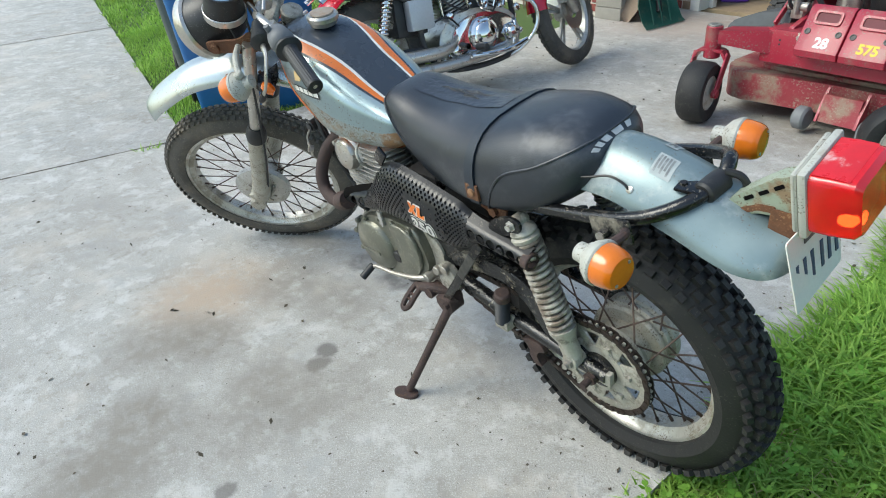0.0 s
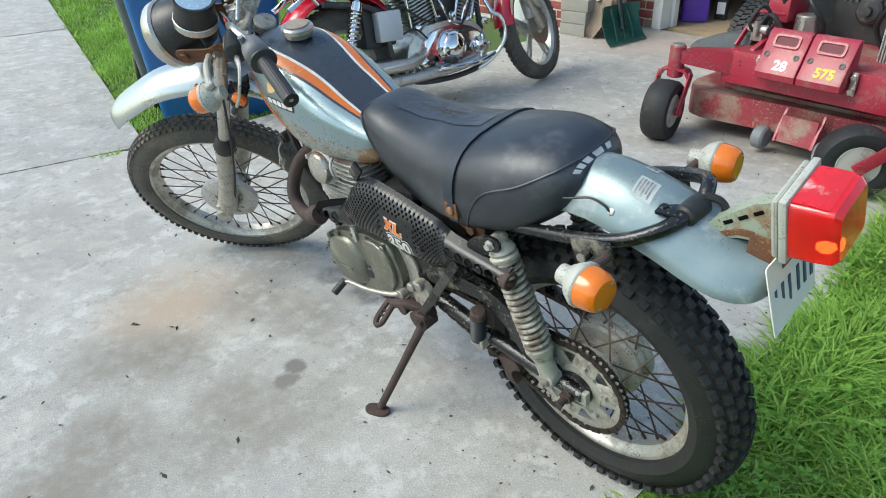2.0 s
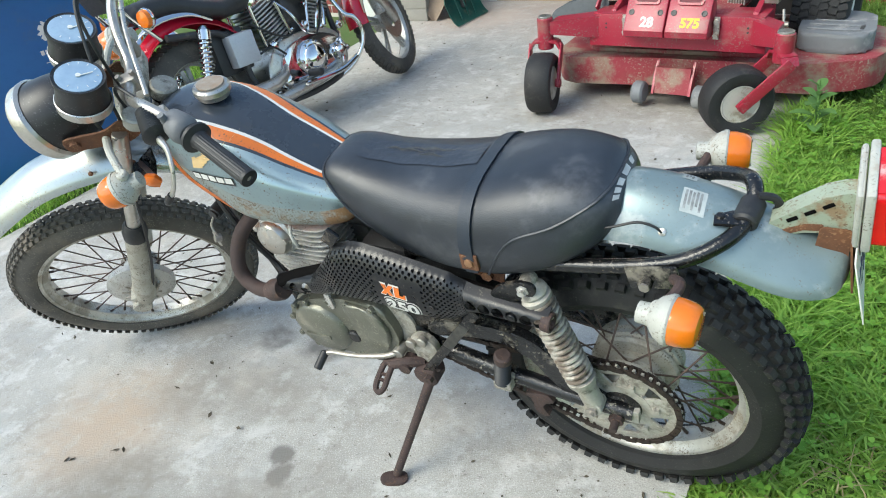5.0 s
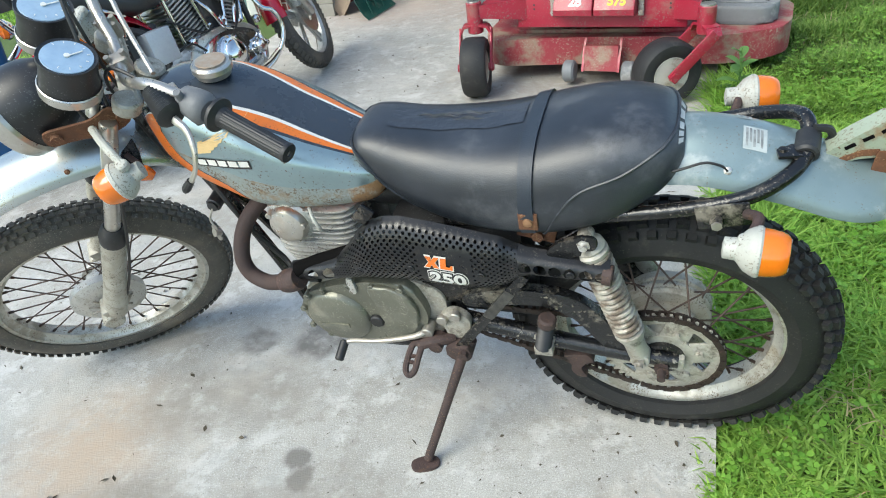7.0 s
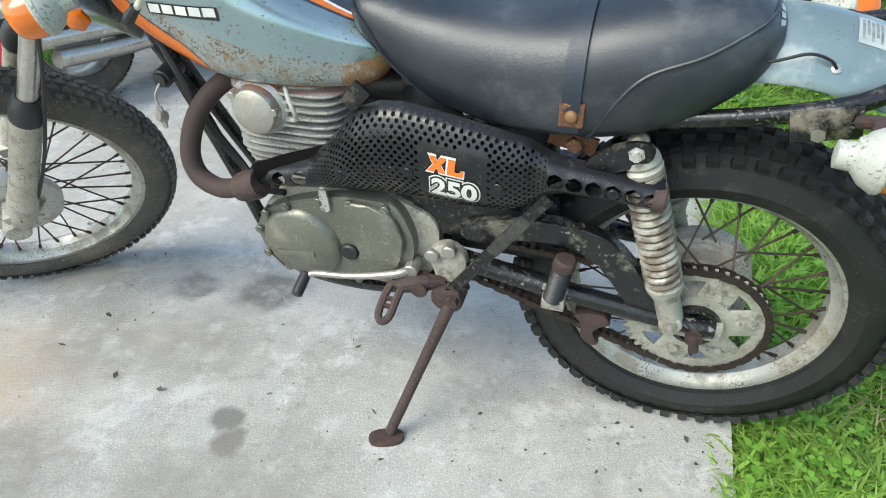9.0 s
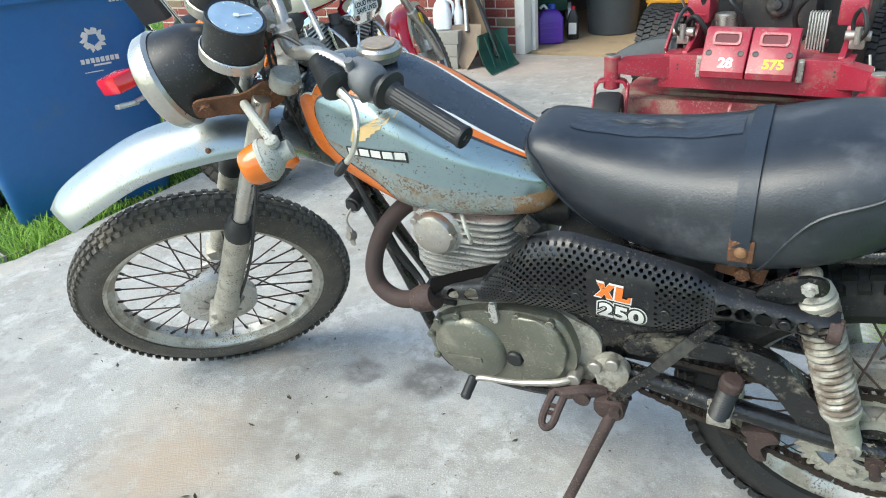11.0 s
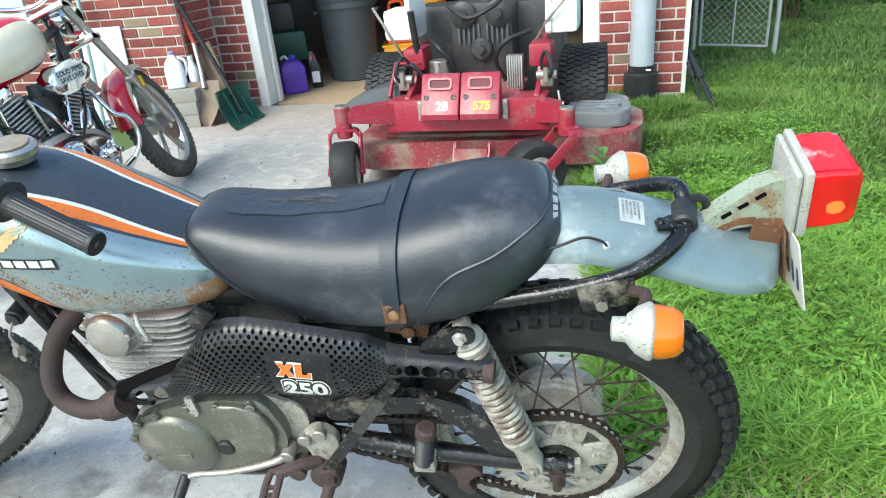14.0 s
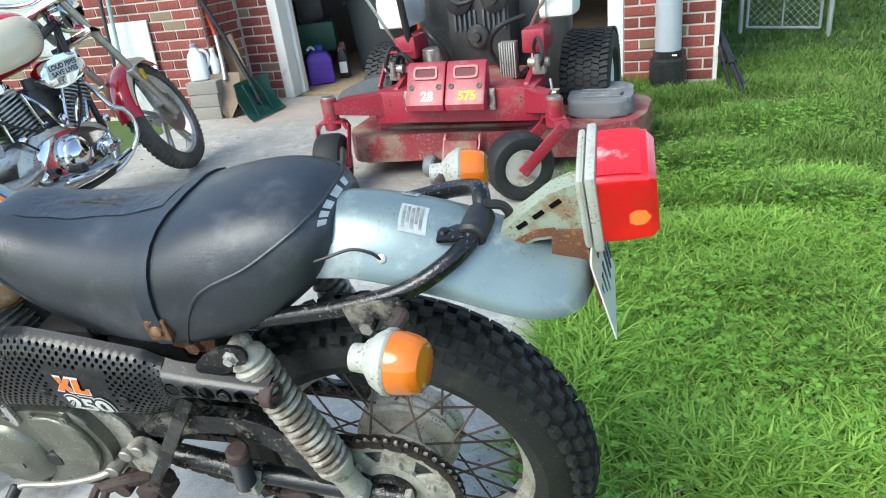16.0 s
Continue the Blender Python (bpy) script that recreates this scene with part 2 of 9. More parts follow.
# ---- mesh tools ----
def part(name, bm, material, parent=None, label="", smooth=35, m=None):
    """Links a bmesh as one mesh object under a thing."""
    bmesh.ops.recalc_face_normals(bm, faces=bm.faces)
    me = bpy.data.meshes.new(name)
    bm.to_mesh(me)
    bm.free()
    for mm in (material if isinstance(material, (list, tuple)) else [material]):
        me.materials.append(mm)
    if smooth:
        me.shade_smooth()
        me.set_sharp_from_angle(angle=radians(smooth))
    ob = new(name, me)
    if parent:
        ob.parent = parent
    if m is not None:
        ob.matrix_basis = m
    if label:
        ob["label"] = label
    return ob


def thing(name, label, category, m=None, group="", kind=""):
    ob = new(name)
    if m is not None:
        ob.matrix_world = m
    return tagged(ob, label, category, group, kind)


def curve_pts(pts, n=6):
    """A smooth line through the given points."""
    p = [Vector(q) for q in pts]
    if len(p) < 3 or n < 2:
        return p
    p = [2 * p[0] - p[1]] + p + [2 * p[-1] - p[-2]]
    out = []
    for i in range(1, len(p) - 2):
        a, b, c, d = p[i - 1:i + 3]
        for k in range(n):
            t = k / n
            out.append(0.5 * (2 * b + (c - a) * t + (2 * a - 5 * b + 4 * c - d) * t * t + (3 * b - a - 3 * c + d) * t ** 3))
    return out + [p[-2]]


def loft(bm, rings, caps=True, closed=True, mi=0):
    vs = [[bm.verts.new(q) for q in r] for r in rings]
    for a, b in zip(vs, vs[1:]):
        k = len(a)
        for i in range(k if closed else k - 1):
            j = (i + 1) % k
            f = bm.faces.new((a[i], a[j], b[j], b[i]))
            f.material_index = mi
    if caps and closed:
        for r in (vs[0], vs[-1]):
            f = bm.faces.new(r)
            f.material_index = mi
    return vs


def tube(bm, pts, r, seg=10, n=6, caps=True, flat=1.0):
    """A round bar along a smooth line; r: one radius or one for each given point."""
    p = curve_pts(pts, n)
    if isinstance(r, (list, tuple)):
        steps = len(p) - 1
        rr = []
        for i in range(len(p)):
            u = i / steps * (len(r) - 1)
            k = min(int(u), len(r) - 2)
            rr.append(r[k] + (r[k + 1] - r[k]) * (u - k))
    else:
        rr = [r] * len(p)
    up = None
    rings = []
    for i, q in enumerate(p):
        d = (p[min(i + 1, len(p) - 1)] - p[max(i - 1, 0)]).normalized()
        if up is None:
            up = d.orthogonal().normalized()
        up = (up - d * up.dot(d)).normalized()
        s = d.cross(up)
        rings.append([q + (up * math.cos(2 * math.pi * k / seg) + s * math.sin(2 * math.pi * k / seg) * flat) * rr[i] for k in range(seg)])
    loft(bm, rings, caps)


def lathe(bm, prof, o, ax, seg=24, closed=False):
    """Turns (height, radius) rows round the axis ax through o."""
    ax = Vector(ax).normalized()
    u = ax.orthogonal().normalized()
    w = ax.cross(u)
    o = Vector(o)
    rings = [[o + ax * h + (u * math.cos(2 * math.pi * k / seg) + w * math.sin(2 * math.pi * k / seg)) * max(r, 1e-4) for k in range(seg)] for h, r in prof]
    if closed:
        rings.append(rings[0])
        vs = [[bm.verts.new(q) for q in r] for r in rings[:-1]]
        vs.append(vs[0])
        for a, b in zip(vs, vs[1:]):
            for i in range(seg):
                j = (i + 1) % seg
                bm.faces.new((a[i], a[j], b[j], b[i]))
    else:
        loft(bm, rings)


def box(bm, c, s, m=None, bev=0.0):
    """A box of size s at c, turned by m, with rounded edges."""
    got = bmesh.ops.create_cube(bm, size=1.0)["verts"]
    mm = (m or Matrix()) @ Matrix.Translation(c) @ Matrix.Diagonal((*s, 1))
    bmesh.ops.transform(bm, matrix=mm, verts=got)
    if bev:
        es = list({e for v in got for e in v.link_edges})
        bmesh.ops.bevel(bm, geom=es, offset=bev, segments=2, affect='EDGES', profile=0.6)


def bar(bm, a, b, w, h, bev=0.0, up=(0, 0, 1)):
    """A flat bar from a to b."""
    a, b = Vector(a), Vector(b)
    d = (b - a).normalized()
    s = d.cross(Vector(up)).normalized()
    t = s.cross(d)
    m = Matrix((d, s, t)).transposed().to_4x4()
    m.translation = (a + b) / 2
    box(bm, (0, 0, 0), ((b - a).length, w, h), m, bev)


def slab(bm, outline, v0, v1, place=None, bev=0.0, bseg=2):
    """A plate with the outline of (a, b) pairs, from depth v0 to v1; place turns (a, v, b) into a point."""
    f = place or (lambda a, v, b: (a, v, b))
    lo = [bm.verts.new(f(a, v0, b)) for a, b in outline]
    hi = [bm.verts.new(f(a, v1, b)) for a, b in outline]
    k = len(lo)
    fs = [bm.faces.new(lo), bm.faces.new(hi)]
    for i in range(k):
        fs.append(bm.faces.new((lo[i], lo[(i + 1) % k], hi[(i + 1) % k], hi[i])))
    if bev:
        es = list({e for v in hi for e in v.link_edges if e.verts[0] in hi and e.verts[1] in hi} | {e for v in lo for e in v.link_edges if e.verts[0] in lo and e.verts[1] in lo})
        bmesh.ops.bevel(bm, geom=es, offset=bev, segments=bseg, affect='EDGES', profile=0.6)


def cyl(bm, a, b, r, r2=None, seg=16, bev=0.0):
    a, b = Vector(a), Vector(b)
    L = (b - a).length
    r2 = r if r2 is None else r2
    if bev:
        lathe(bm, [(0, r - bev), (bev, r), (L - bev, r2), (L, r2 - bev)], a, b - a, seg)
    else:
        lathe(bm, [(0, r), (L, r2)], a, b - a, seg)


def rounded(pts, r=0.01, n=4):
    """Rounds the corners of a closed outline of (a, b) pairs."""
    out = []
    k = len(pts)
    for i in range(k):
        p, a, b = Vector(pts[i]), Vector(pts[i - 1]), Vector(pts[(i + 1) % k])
        da, db = (a - p), (b - p)
        ra = min(r, da.length * 0.45)
        rb = min(r, db.length * 0.45)
        s, e = p + da.normalized() * ra, p + db.normalized() * rb
        for j in range(n + 1):
            t = j / n
            out.append(tuple((1 - t) ** 2 * s + 2 * t * (1 - t) * p + t * t * e))
    return out


def smooth_outline(pts, n=6):
    """A smooth closed outline through (a, b) pairs."""
    k = len(pts)
    p = [Vector(q) for q in pts]
    out = []
    for i in range(k):
        a, b, c, d = p[i - 1], p[i], p[(i + 1) % k], p[(i + 2) % k]
        for j in range(n):
            t = j / n
            out.append(tuple(0.5 * (2 * b + (c - a) * t + (2 * a - 5 * b + 4 * c - d) * t * t + (3 * b - a - 3 * c + d) * t ** 3)))
    return out


def new_bm():
    return bmesh.new()


# ---- the dirt motorcycle ----
LEAN = radians(9.5)
BIKE = Matrix.Translation((0, 0.16, 0)) @ Matrix.Rotation(LEAN, 4, 'X')
AXIS = Vector((math.sin(radians(31)), 0, math.cos(radians(31))))
HEAD_O = Vector((-1.592, 0, 0))
STEER = Matrix.Translation(HEAD_O) @ Matrix.Rotation(radians(43), 4, AXIS) @ Matrix.Translation(-HEAD_O)
bike = thing("dirt_motorcycle", "weathered silver-blue and orange dirt motorcycle leaning on its side stand", "motorcycle", BIKE)


def bpart(name, bm, material, label="", parent=None, smooth=35, steer=False):
    if steer:
        bmesh.ops.transform(bm, matrix=STEER, verts=bm.verts)
    return part(name, bm, material, parent or bike, label, smooth)


def tyre_profile(R, half, depth):
    """Cross-section rows (v, r) of a tyre, closed through the rim bed."""
    rows = []
    for k in range(15):
        a = math.pi * k / 14
        rows.append((-half * math.cos(a), R - depth + depth * math.sin(a) ** 0.85))
    rows[0] = (-half * 0.80, R - depth + 0.004)
    rows[-1] = (half * 0.80, R - depth + 0.004)
    rows.append((half * 0.45, R - depth + 0.002))
    rows.insert(0, (-half * 0.45, R - depth + 0.002))
    return rows


def wheel(c, R, half, depth, rim_w, knobs, steer, front):
    """A spoked wheel: tyre, rim, hub, spokes, turning round the v axis at c."""
    c = Vector(c)
    bm = new_bm()
    lathe(bm, tyre_profile(R - (0.0065 if not front else 0.0033), half, depth), c, (0, 1, 0), 72, closed=True)
    tyre = bpart("tyre", bm, m_rubber_dusty if front else m_rubber, "dusty trials tyre" if front else "chunky black knobbly tyre", steer=steer)
    bm = new_bm()
    lift = 0.0085 if not front else 0.0030
    rows = knobs["rows"]
    for i in range(knobs["count"]):
        for j, (v, tilt, lx, lv) in enumerate(rows):
            a = 2 * math.pi * (i + (0.5 if j % 2 else 0.0)) / knobs["count"]
            rr = R - lift * 0.45 - knobs["drop"] * (v / half) ** 2
            m = (STEER if steer else Matrix()) @ Matrix.Translation(c) @ Matrix.Rotation(-a, 4, 'Y') @ Matrix.Translation((rr, v, 0)) @ Matrix.Rotation(-tilt * 1.3, 4, 'Z')
            g = bmesh.ops.create_cube(bm, size=1.0)["verts"]
            for q in g:
                if q.co.x > 0:
                    q.co.y *= 0.86
                    q.co.z *= 0.84
            bmesh.ops.transform(bm, matrix=m @ Matrix.Diagonal((lift * 1.5, lv, lx, 1)), verts=g)
    part("tread", bm, m_rubber_dusty if front else m_rubber, tyre, smooth=0)
    rim_r = R - depth
    bm = new_bm()
    hw = rim_w
    lathe(bm, [(-hw, rim_r + 0.008), (-hw, rim_r - 0.010), (-hw * 0.75, rim_r - 0.013), (-hw * 0.45, rim_r - 0.026), (hw * 0.45, rim_r - 0.026),
               (hw * 0.75, rim_r - 0.013), (hw, rim_r - 0.010), (hw, rim_r + 0.008), (hw * 0.5, rim_r - 0.014), (-hw * 0.5, rim_r - 0.014)], c, (0, 1, 0), 72, closed=True)
    rim = bpart("rim", bm, m_rim, "dull alloy rim with dried mud", steer=steer)
    hub_r, hub_h = (0.042, 0.032) if front else (0.062, 0.036)
    kinds = []
    for side in (-1, 1):
        for sweep in (-1, 1):
            bm = new_bm()
            a0 = sweep * radians(62 if front else 48)
            p0 = Vector((hub_r * math.cos(a0), side * hub_h, hub_r * math.sin(a0)))
            p1 = Vector((rim_r - 0.022, side * 0.004, 0))
            tube(bm, [p0, p1], 0.0021, 6, 1)
            tube(bm, [p1 - (p1 - p0).normalized() * 0.018, p1], 0.0038, 6, 1)
            me = bpy.data.meshes.new("spoke")
            bm.to_mesh(me)
            bm.free()
            me.materials.append(m_spoke)
            me.shade_smooth()
            kinds.append(me)
    for i in range(36):
        ob = new("spoke", kinds[i % 4])
        ob.parent = rim
        ob.matrix_basis = (STEER if steer else Matrix()) @ Matrix.Translation(c) @ Matrix.Rotation(-2 * math.pi * (i + 0.3) / 36, 4, 'Y')
    return tyre, rim


REAR = (0.0, 0.0, 0.322)
FRONT = (-1.505, 0.0, 0.346)
wheel(REAR, 0.333, 0.060, 0.096, 0.037, dict(count=56, drop=0.033, rows=[(-0.052, 0.38, 0.019, 0.015), (-0.034, 0.24, 0.022, 0.015), (-0.016, 0.10, 0.023, 0.015), (0.002, 0.0, 0.023, 0.015), (0.020, -0.12, 0.023, 0.015), (0.038, -0.26, 0.022, 0.015), (0.054, -0.38, 0.019, 0.015)]), False, False)
wheel(FRONT, 0.348, 0.043, 0.076, 0.030, dict(count=84, drop=0.022, rows=[(-0.030, 0.32, 0.016, 0.013), (-0.016, 0.1, 0.018, 0.012), (0, 0, 0.019, 0.012), (0.016, -0.1, 0.018, 0.012), (0.030, -0.32, 0.016, 0.013)]), True, True)

# front hub with its brake plate
bm = new_bm()
lathe(bm, [(-0.066, 0.012), (-0.066, 0.045), (-0.064, 0.070), (-0.056, 0.088), (-0.050, 0.096), (-0.030, 0.096), (-0.026, 0.060), (0.030, 0.046), (0.034, 0.056), (0.042, 0.056), (0.044, 0.012)], FRONT, (0, 1, 0), 36)
bpart("front_hub", bm, m_alloy, "grey alloy drum brake hub", steer=True)
bm = new_bm()
for k in range(10):
    a = 2 * math.pi * k / 10
    bar(bm, (FRONT[0] + 0.02 * math.cos(a), -0.0755, FRONT[2] + 0.02 * math.sin(a)), (FRONT[0] + 0.055 * math.cos(a), -0.0735, FRONT[2] + 0.055 * math.sin(a)), 0.004, 0.004, up=(0, 1, 0))
tube(bm, [(FRONT[0] + 0.03, -0.078, FRONT[2] - 0.02), (FRONT[0] + 0.075, -0.082, FRONT[2] + 0.03)], 0.006, 8, 1)
cyl(bm, (FRONT[0], -0.125, FRONT[2]), (FRONT[0], 0.125, FRONT[2]), 0.010)
bpart("brake_plate_ribs", bm, m_alloy_dirty, steer=True)

# fork legs
FD = Vector((AXIS.x, 0, AXIS.z))
for side in (-1, 1):
    v = side * 0.100
    foot = Vector((FRONT[0] + 0.016, v, FRONT[2] + 0.010))
    bm = new_bm()
    lathe(bm, [(0, 0.020), (0.004, 0.030), (0.07, 0.031), (0.10, 0.0285), (0.31, 0.0285), (0.315, 0.030), (0.325, 0.030)], foot, FD, 20)
    lug = Vector((FRONT[0], v, FRONT[2]))
    cyl(bm, lug + Vector((0, -0.03, 0)), lug + Vector((0, 0.03, 0)), 0.028, bev=0.004)
    box(bm, foot + FD * 0.02 + Vector((-0.006, side * -0.004, 0)), (0.052, 0.05, 0.045), bev=0.006)
    leg = bpart("fork_leg", bm, m_mud_alloy, "mud-caked alloy fork slider", steer=True)
    bm = new_bm()
    lathe(bm, [(0.318, 0.030), (0.34, 0.032), (0.36, 0.029), (0.375, 0.021)], foot, FD, 20)
    bpart("dust_boot", bm, m_rubber_grip, parent=leg, steer=True)
    bm = new_bm()
    lathe(bm, [(0.37, 0.0175), (0.700, 0.0175), (0.705, 0.015)], foot, FD, 18)
    bpart("fork_tube", bm, m_chrome_dull, "pitted chrome fork tube", parent=leg, steer=True)
    bm = new_bm()
    for k in range(3):
        q = foot + FD * (0.03 + 0.012 * k)
        cyl(bm, q + Vector((0, side * 0.022, 0)), q + Vector((0, side * 0.03, 0)), 0.005, seg=6)
    bpart("axle_nuts", bm, m_rust, parent=leg, steer=True)

# triple clamps and steering head
TOPC = HEAD_O + AXIS * 1.10
LOWC = HEAD_O + AXIS * 0.92
for q, nm in ((TOPC, "top_clamp"), (LOWC, "lower_clamp")):
    bm = new_bm()
    off = Vector((-0.06 * AXIS.z, 0, 0.06 * AXIS.x))
    for side in (-1, 1):
        cyl(bm, q + off + Vector((0, side * 0.092, 0)) - AXIS * 0.016, q + off + Vector((0, side * 0.092, 0)) + AXIS * 0.016, 0.027, bev=0.004)
    bar(bm, q + off * 0.8 + Vector((0, -0.1, 0)), q + off * 0.8 + Vector((0, 0.1, 0)), 0.035, 0.024, 0.006)
    cyl(bm, q - AXIS * 0.016, q + AXIS * 0.016, 0.03, bev=0.004)
    bpart(nm, bm, m_alloy_dirty if nm == "top_clamp" else m_black_frame, steer=True)
bm = new_bm()
cyl(bm, LOWC + AXIS * 0.02, TOPC - AXIS * 0.02, 0.028)
bpart("steering_head", bm, m_black_frame)

# front fender on the lower clamp
rings = []
line = curve_pts([(-1.668, 0, 0.778), (-1.63, 0, 0.805), (-1.55, 0, 0.838), (-1.43, 0, 0.872), (-1.30, 0, 0.872), (-1.19, 0, 0.850), (-1.10, 0, 0.800), (-1.04, 0, 0.735)], 5)
for i, q in enumerate(line):
    u = i / (len(line) - 1)
    hw = 0.072 * math.sin(min(1.0, u / 0.14) * math.pi / 2) ** 0.6 + 0.002
    row = []
    d = (line[min(i + 1, len(line) - 1)] - line[max(i - 1, 0)]).normalized()
    nrm = Vector((-d.z, 0, d.x)) * (1 if d.x > 0 else -1)
    for k in range(13):
        a = -1 + 2 * k / 12
        drop = 0.040 * abs(a) ** 2.4
        row.append(q + Vector((0, hw * a, 0)) - nrm * drop)
    inner = [p - nrm * 0.003 for p in reversed(row)]
    rings.append(row + inner)
bm = new_bm()
loft(bm, rings)
ff = bpart("front_fender", bm, m_fender_f, "long pale silver front fender", steer=True, smooth=60)
for x, w in ((-1.28, 0.853), (-1.18, 0.838)):
    for s in (-1, 1):
        bm = new_bm()
        lathe(bm, [(0, 0.006), (0.003, 0.0055), (0.005, 0.002)], (x, s * 0.066, w), (0, s, 0.6), 8)
        bpart("fender_bolt", bm, m_rust_bright, parent=ff, steer=True)

# headlight
HL = Vector((-1.232, 0, 0.992))
HD = Vector((-0.985, 0, -0.17)).normalized()
bm = new_bm()
lathe(bm, [(-0.085, 0.004), (-0.076, 0.036), (-0.054, 0.060), (-0.018, 0.077), (0.025, 0.084), (0.040, 0.085)], HL, HD, 32)
hl = bpart("headlight", bm, m_black_plastic, "round headlight with scuffed black shell", steer=True)
bm = new_bm()
lathe(bm, [(0.035, 0.0865), (0.042, 0.092), (0.066, 0.090), (0.076, 0.083), (0.074, 0.077), (0.060, 0.081)], HL, HD, 32, closed=True)
bpart("headlight_rim", bm, m_chrome_dull, "chrome rim", parent=hl, steer=True)
bm = new_bm()
lathe(bm, [(0.064, 0.079), (0.078, 0.075), (0.087, 0.05), (0.090, 0.002)], HL, HD, 32)
bpart("headlight_lens", bm, mat("headlight_glass", (0.75, 0.76, 0.74), 0.08, other=(0.6, 0.6, 0.58), coat=1.0), parent=hl, steer=True)
for s in (-1, 1):
    bm = new_bm()
    o2 = [(-1.245, 0.955), (-1.20, 0.945), (-1.15, 0.925), (-1.10, 0.93), (-1.085, 0.955), (-1.11, 0.985), (-1.15, 0.975), (-1.20, 0.985), (-1.24, 0.99)]
    slab(bm, smooth_outline(o2, 4), s * 0.088, s * 0.094, bev=0.0015)
    cyl(bm, (-1.225, s * 0.094, 0.97), (-1.225, s * 0.102, 0.97), 0.012, seg=10)
    cyl(bm, (-1.10, s * 0.094, 0.958), (-1.10, s * 0.102, 0.958), 0.010, seg=6)
    bpart("headlight_bracket", bm, m_rust_bright, "rusty headlight bracket", steer=True)

# two gauges
GD = Vector((0.50, 0, 0.866)).normalized()
for s in (-1, 1):
    g0 = Vector((-1.142, -0.082, 1.044)) if s < 0 else Vector((-1.162, 0.070, 1.044))
    bm = new_bm()
    lathe(bm, [(0.0, 0.028), (0.004, 0.044), (0.012, 0.052), (0.060, 0.047), (0.075, 0.050), (0.082, 0.049), (0.080, 0.044)], g0, GD, 28)
    ga = bpart("gauge", bm, m_black_plastic, "round black instrument", steer=True)
    bm = new_bm()
    lathe(bm, [(0.000, 0.042), (0.004, 0.0535), (0.022, 0.0545), (0.024, 0.0525), (0.004, 0.0515)], g0, GD, 28, closed=True)
    bpart("gauge_ring", bm, m_chrome_dull, parent=ga, steer=True)
    bm = new_bm()
    lathe(bm, [(0.079, 0.0435), (0.0815, 0.0425), (0.083, 0.001)], g0, GD, 28)
    bpart("dial", bm, m_dial, "sky-blue weathered dial glass", parent=ga, steer=True)
    bm = new_bm()
    side = Vector((0, 1, 0))
    fwd = side.cross(GD)
    top = g0 + GD * 0.0845
    bar(bm, top - fwd * 0.004 - side * 0.004, top + fwd * 0.026 + side * 0.010, 0.0022, 0.0012, up=GD)
    cyl(bm, top - GD * 0.001, top + GD * 0.0012, 0.005, seg=12)
    for k in range(9):
        a = radians(-120 + 30 * k)
        q = top + (fwd * math.cos(a) + side * math.sin(a)) * 0.032
        bar(bm, q, q + (fwd * math.cos(a) + side * math.sin(a)) * 0.005, 0.0012, 0.0008, up=GD)
    bpart("needle_and_marks", bm, m_white, parent=ga, steer=True)

# handlebar
LEVER = [(-0.975, -0.262, 1.056), (-0.963, -0.292, 1.050), (-0.968, -0.325, 1.030), (-0.988, -0.338, 0.998), (-1.018, -0.335, 0.968)]


bm = new_bm()
half = [(-1.045, 0.0, 1.035), (-1.045, -0.07, 1.035), (-1.035, -0.12, 1.045), (-0.985, -0.19, 1.075), (-0.93, -0.25, 1.055), (-0.82, -0.41, 1.031)]
right = [(-0.82, 0.41, 1.085), (-0.93, 0.25, 1.110), (-0.985, 0.19, 1.128), (-1.040, 0.136, 1.092), (-1.050, 0.072, 1.066)]
bar_line = right + half
tube(bm, bar_line, 0.0112, 12, 7)
hb = bpart("handlebar", bm, m_chrome_dull, "dull chrome handlebar", steer=True)
bm = new_bm()
for s in (-1, 1):
    box(bm, (-1.045, s * 0.05, 1.03), (0.035, 0.03, 0.035), bev=0.006)
    cyl(bm, (-1.06, s * 0.05, 1.04), (-1.06, s * 0.05, 1.056), 0.006, seg=6)
    cyl(bm, (-1.03, s * 0.05, 1.04), (-1.03, s * 0.05, 1.056), 0.006, seg=6)
bpart("bar_clamp", bm, m_bolt, parent=hb, steer=True)
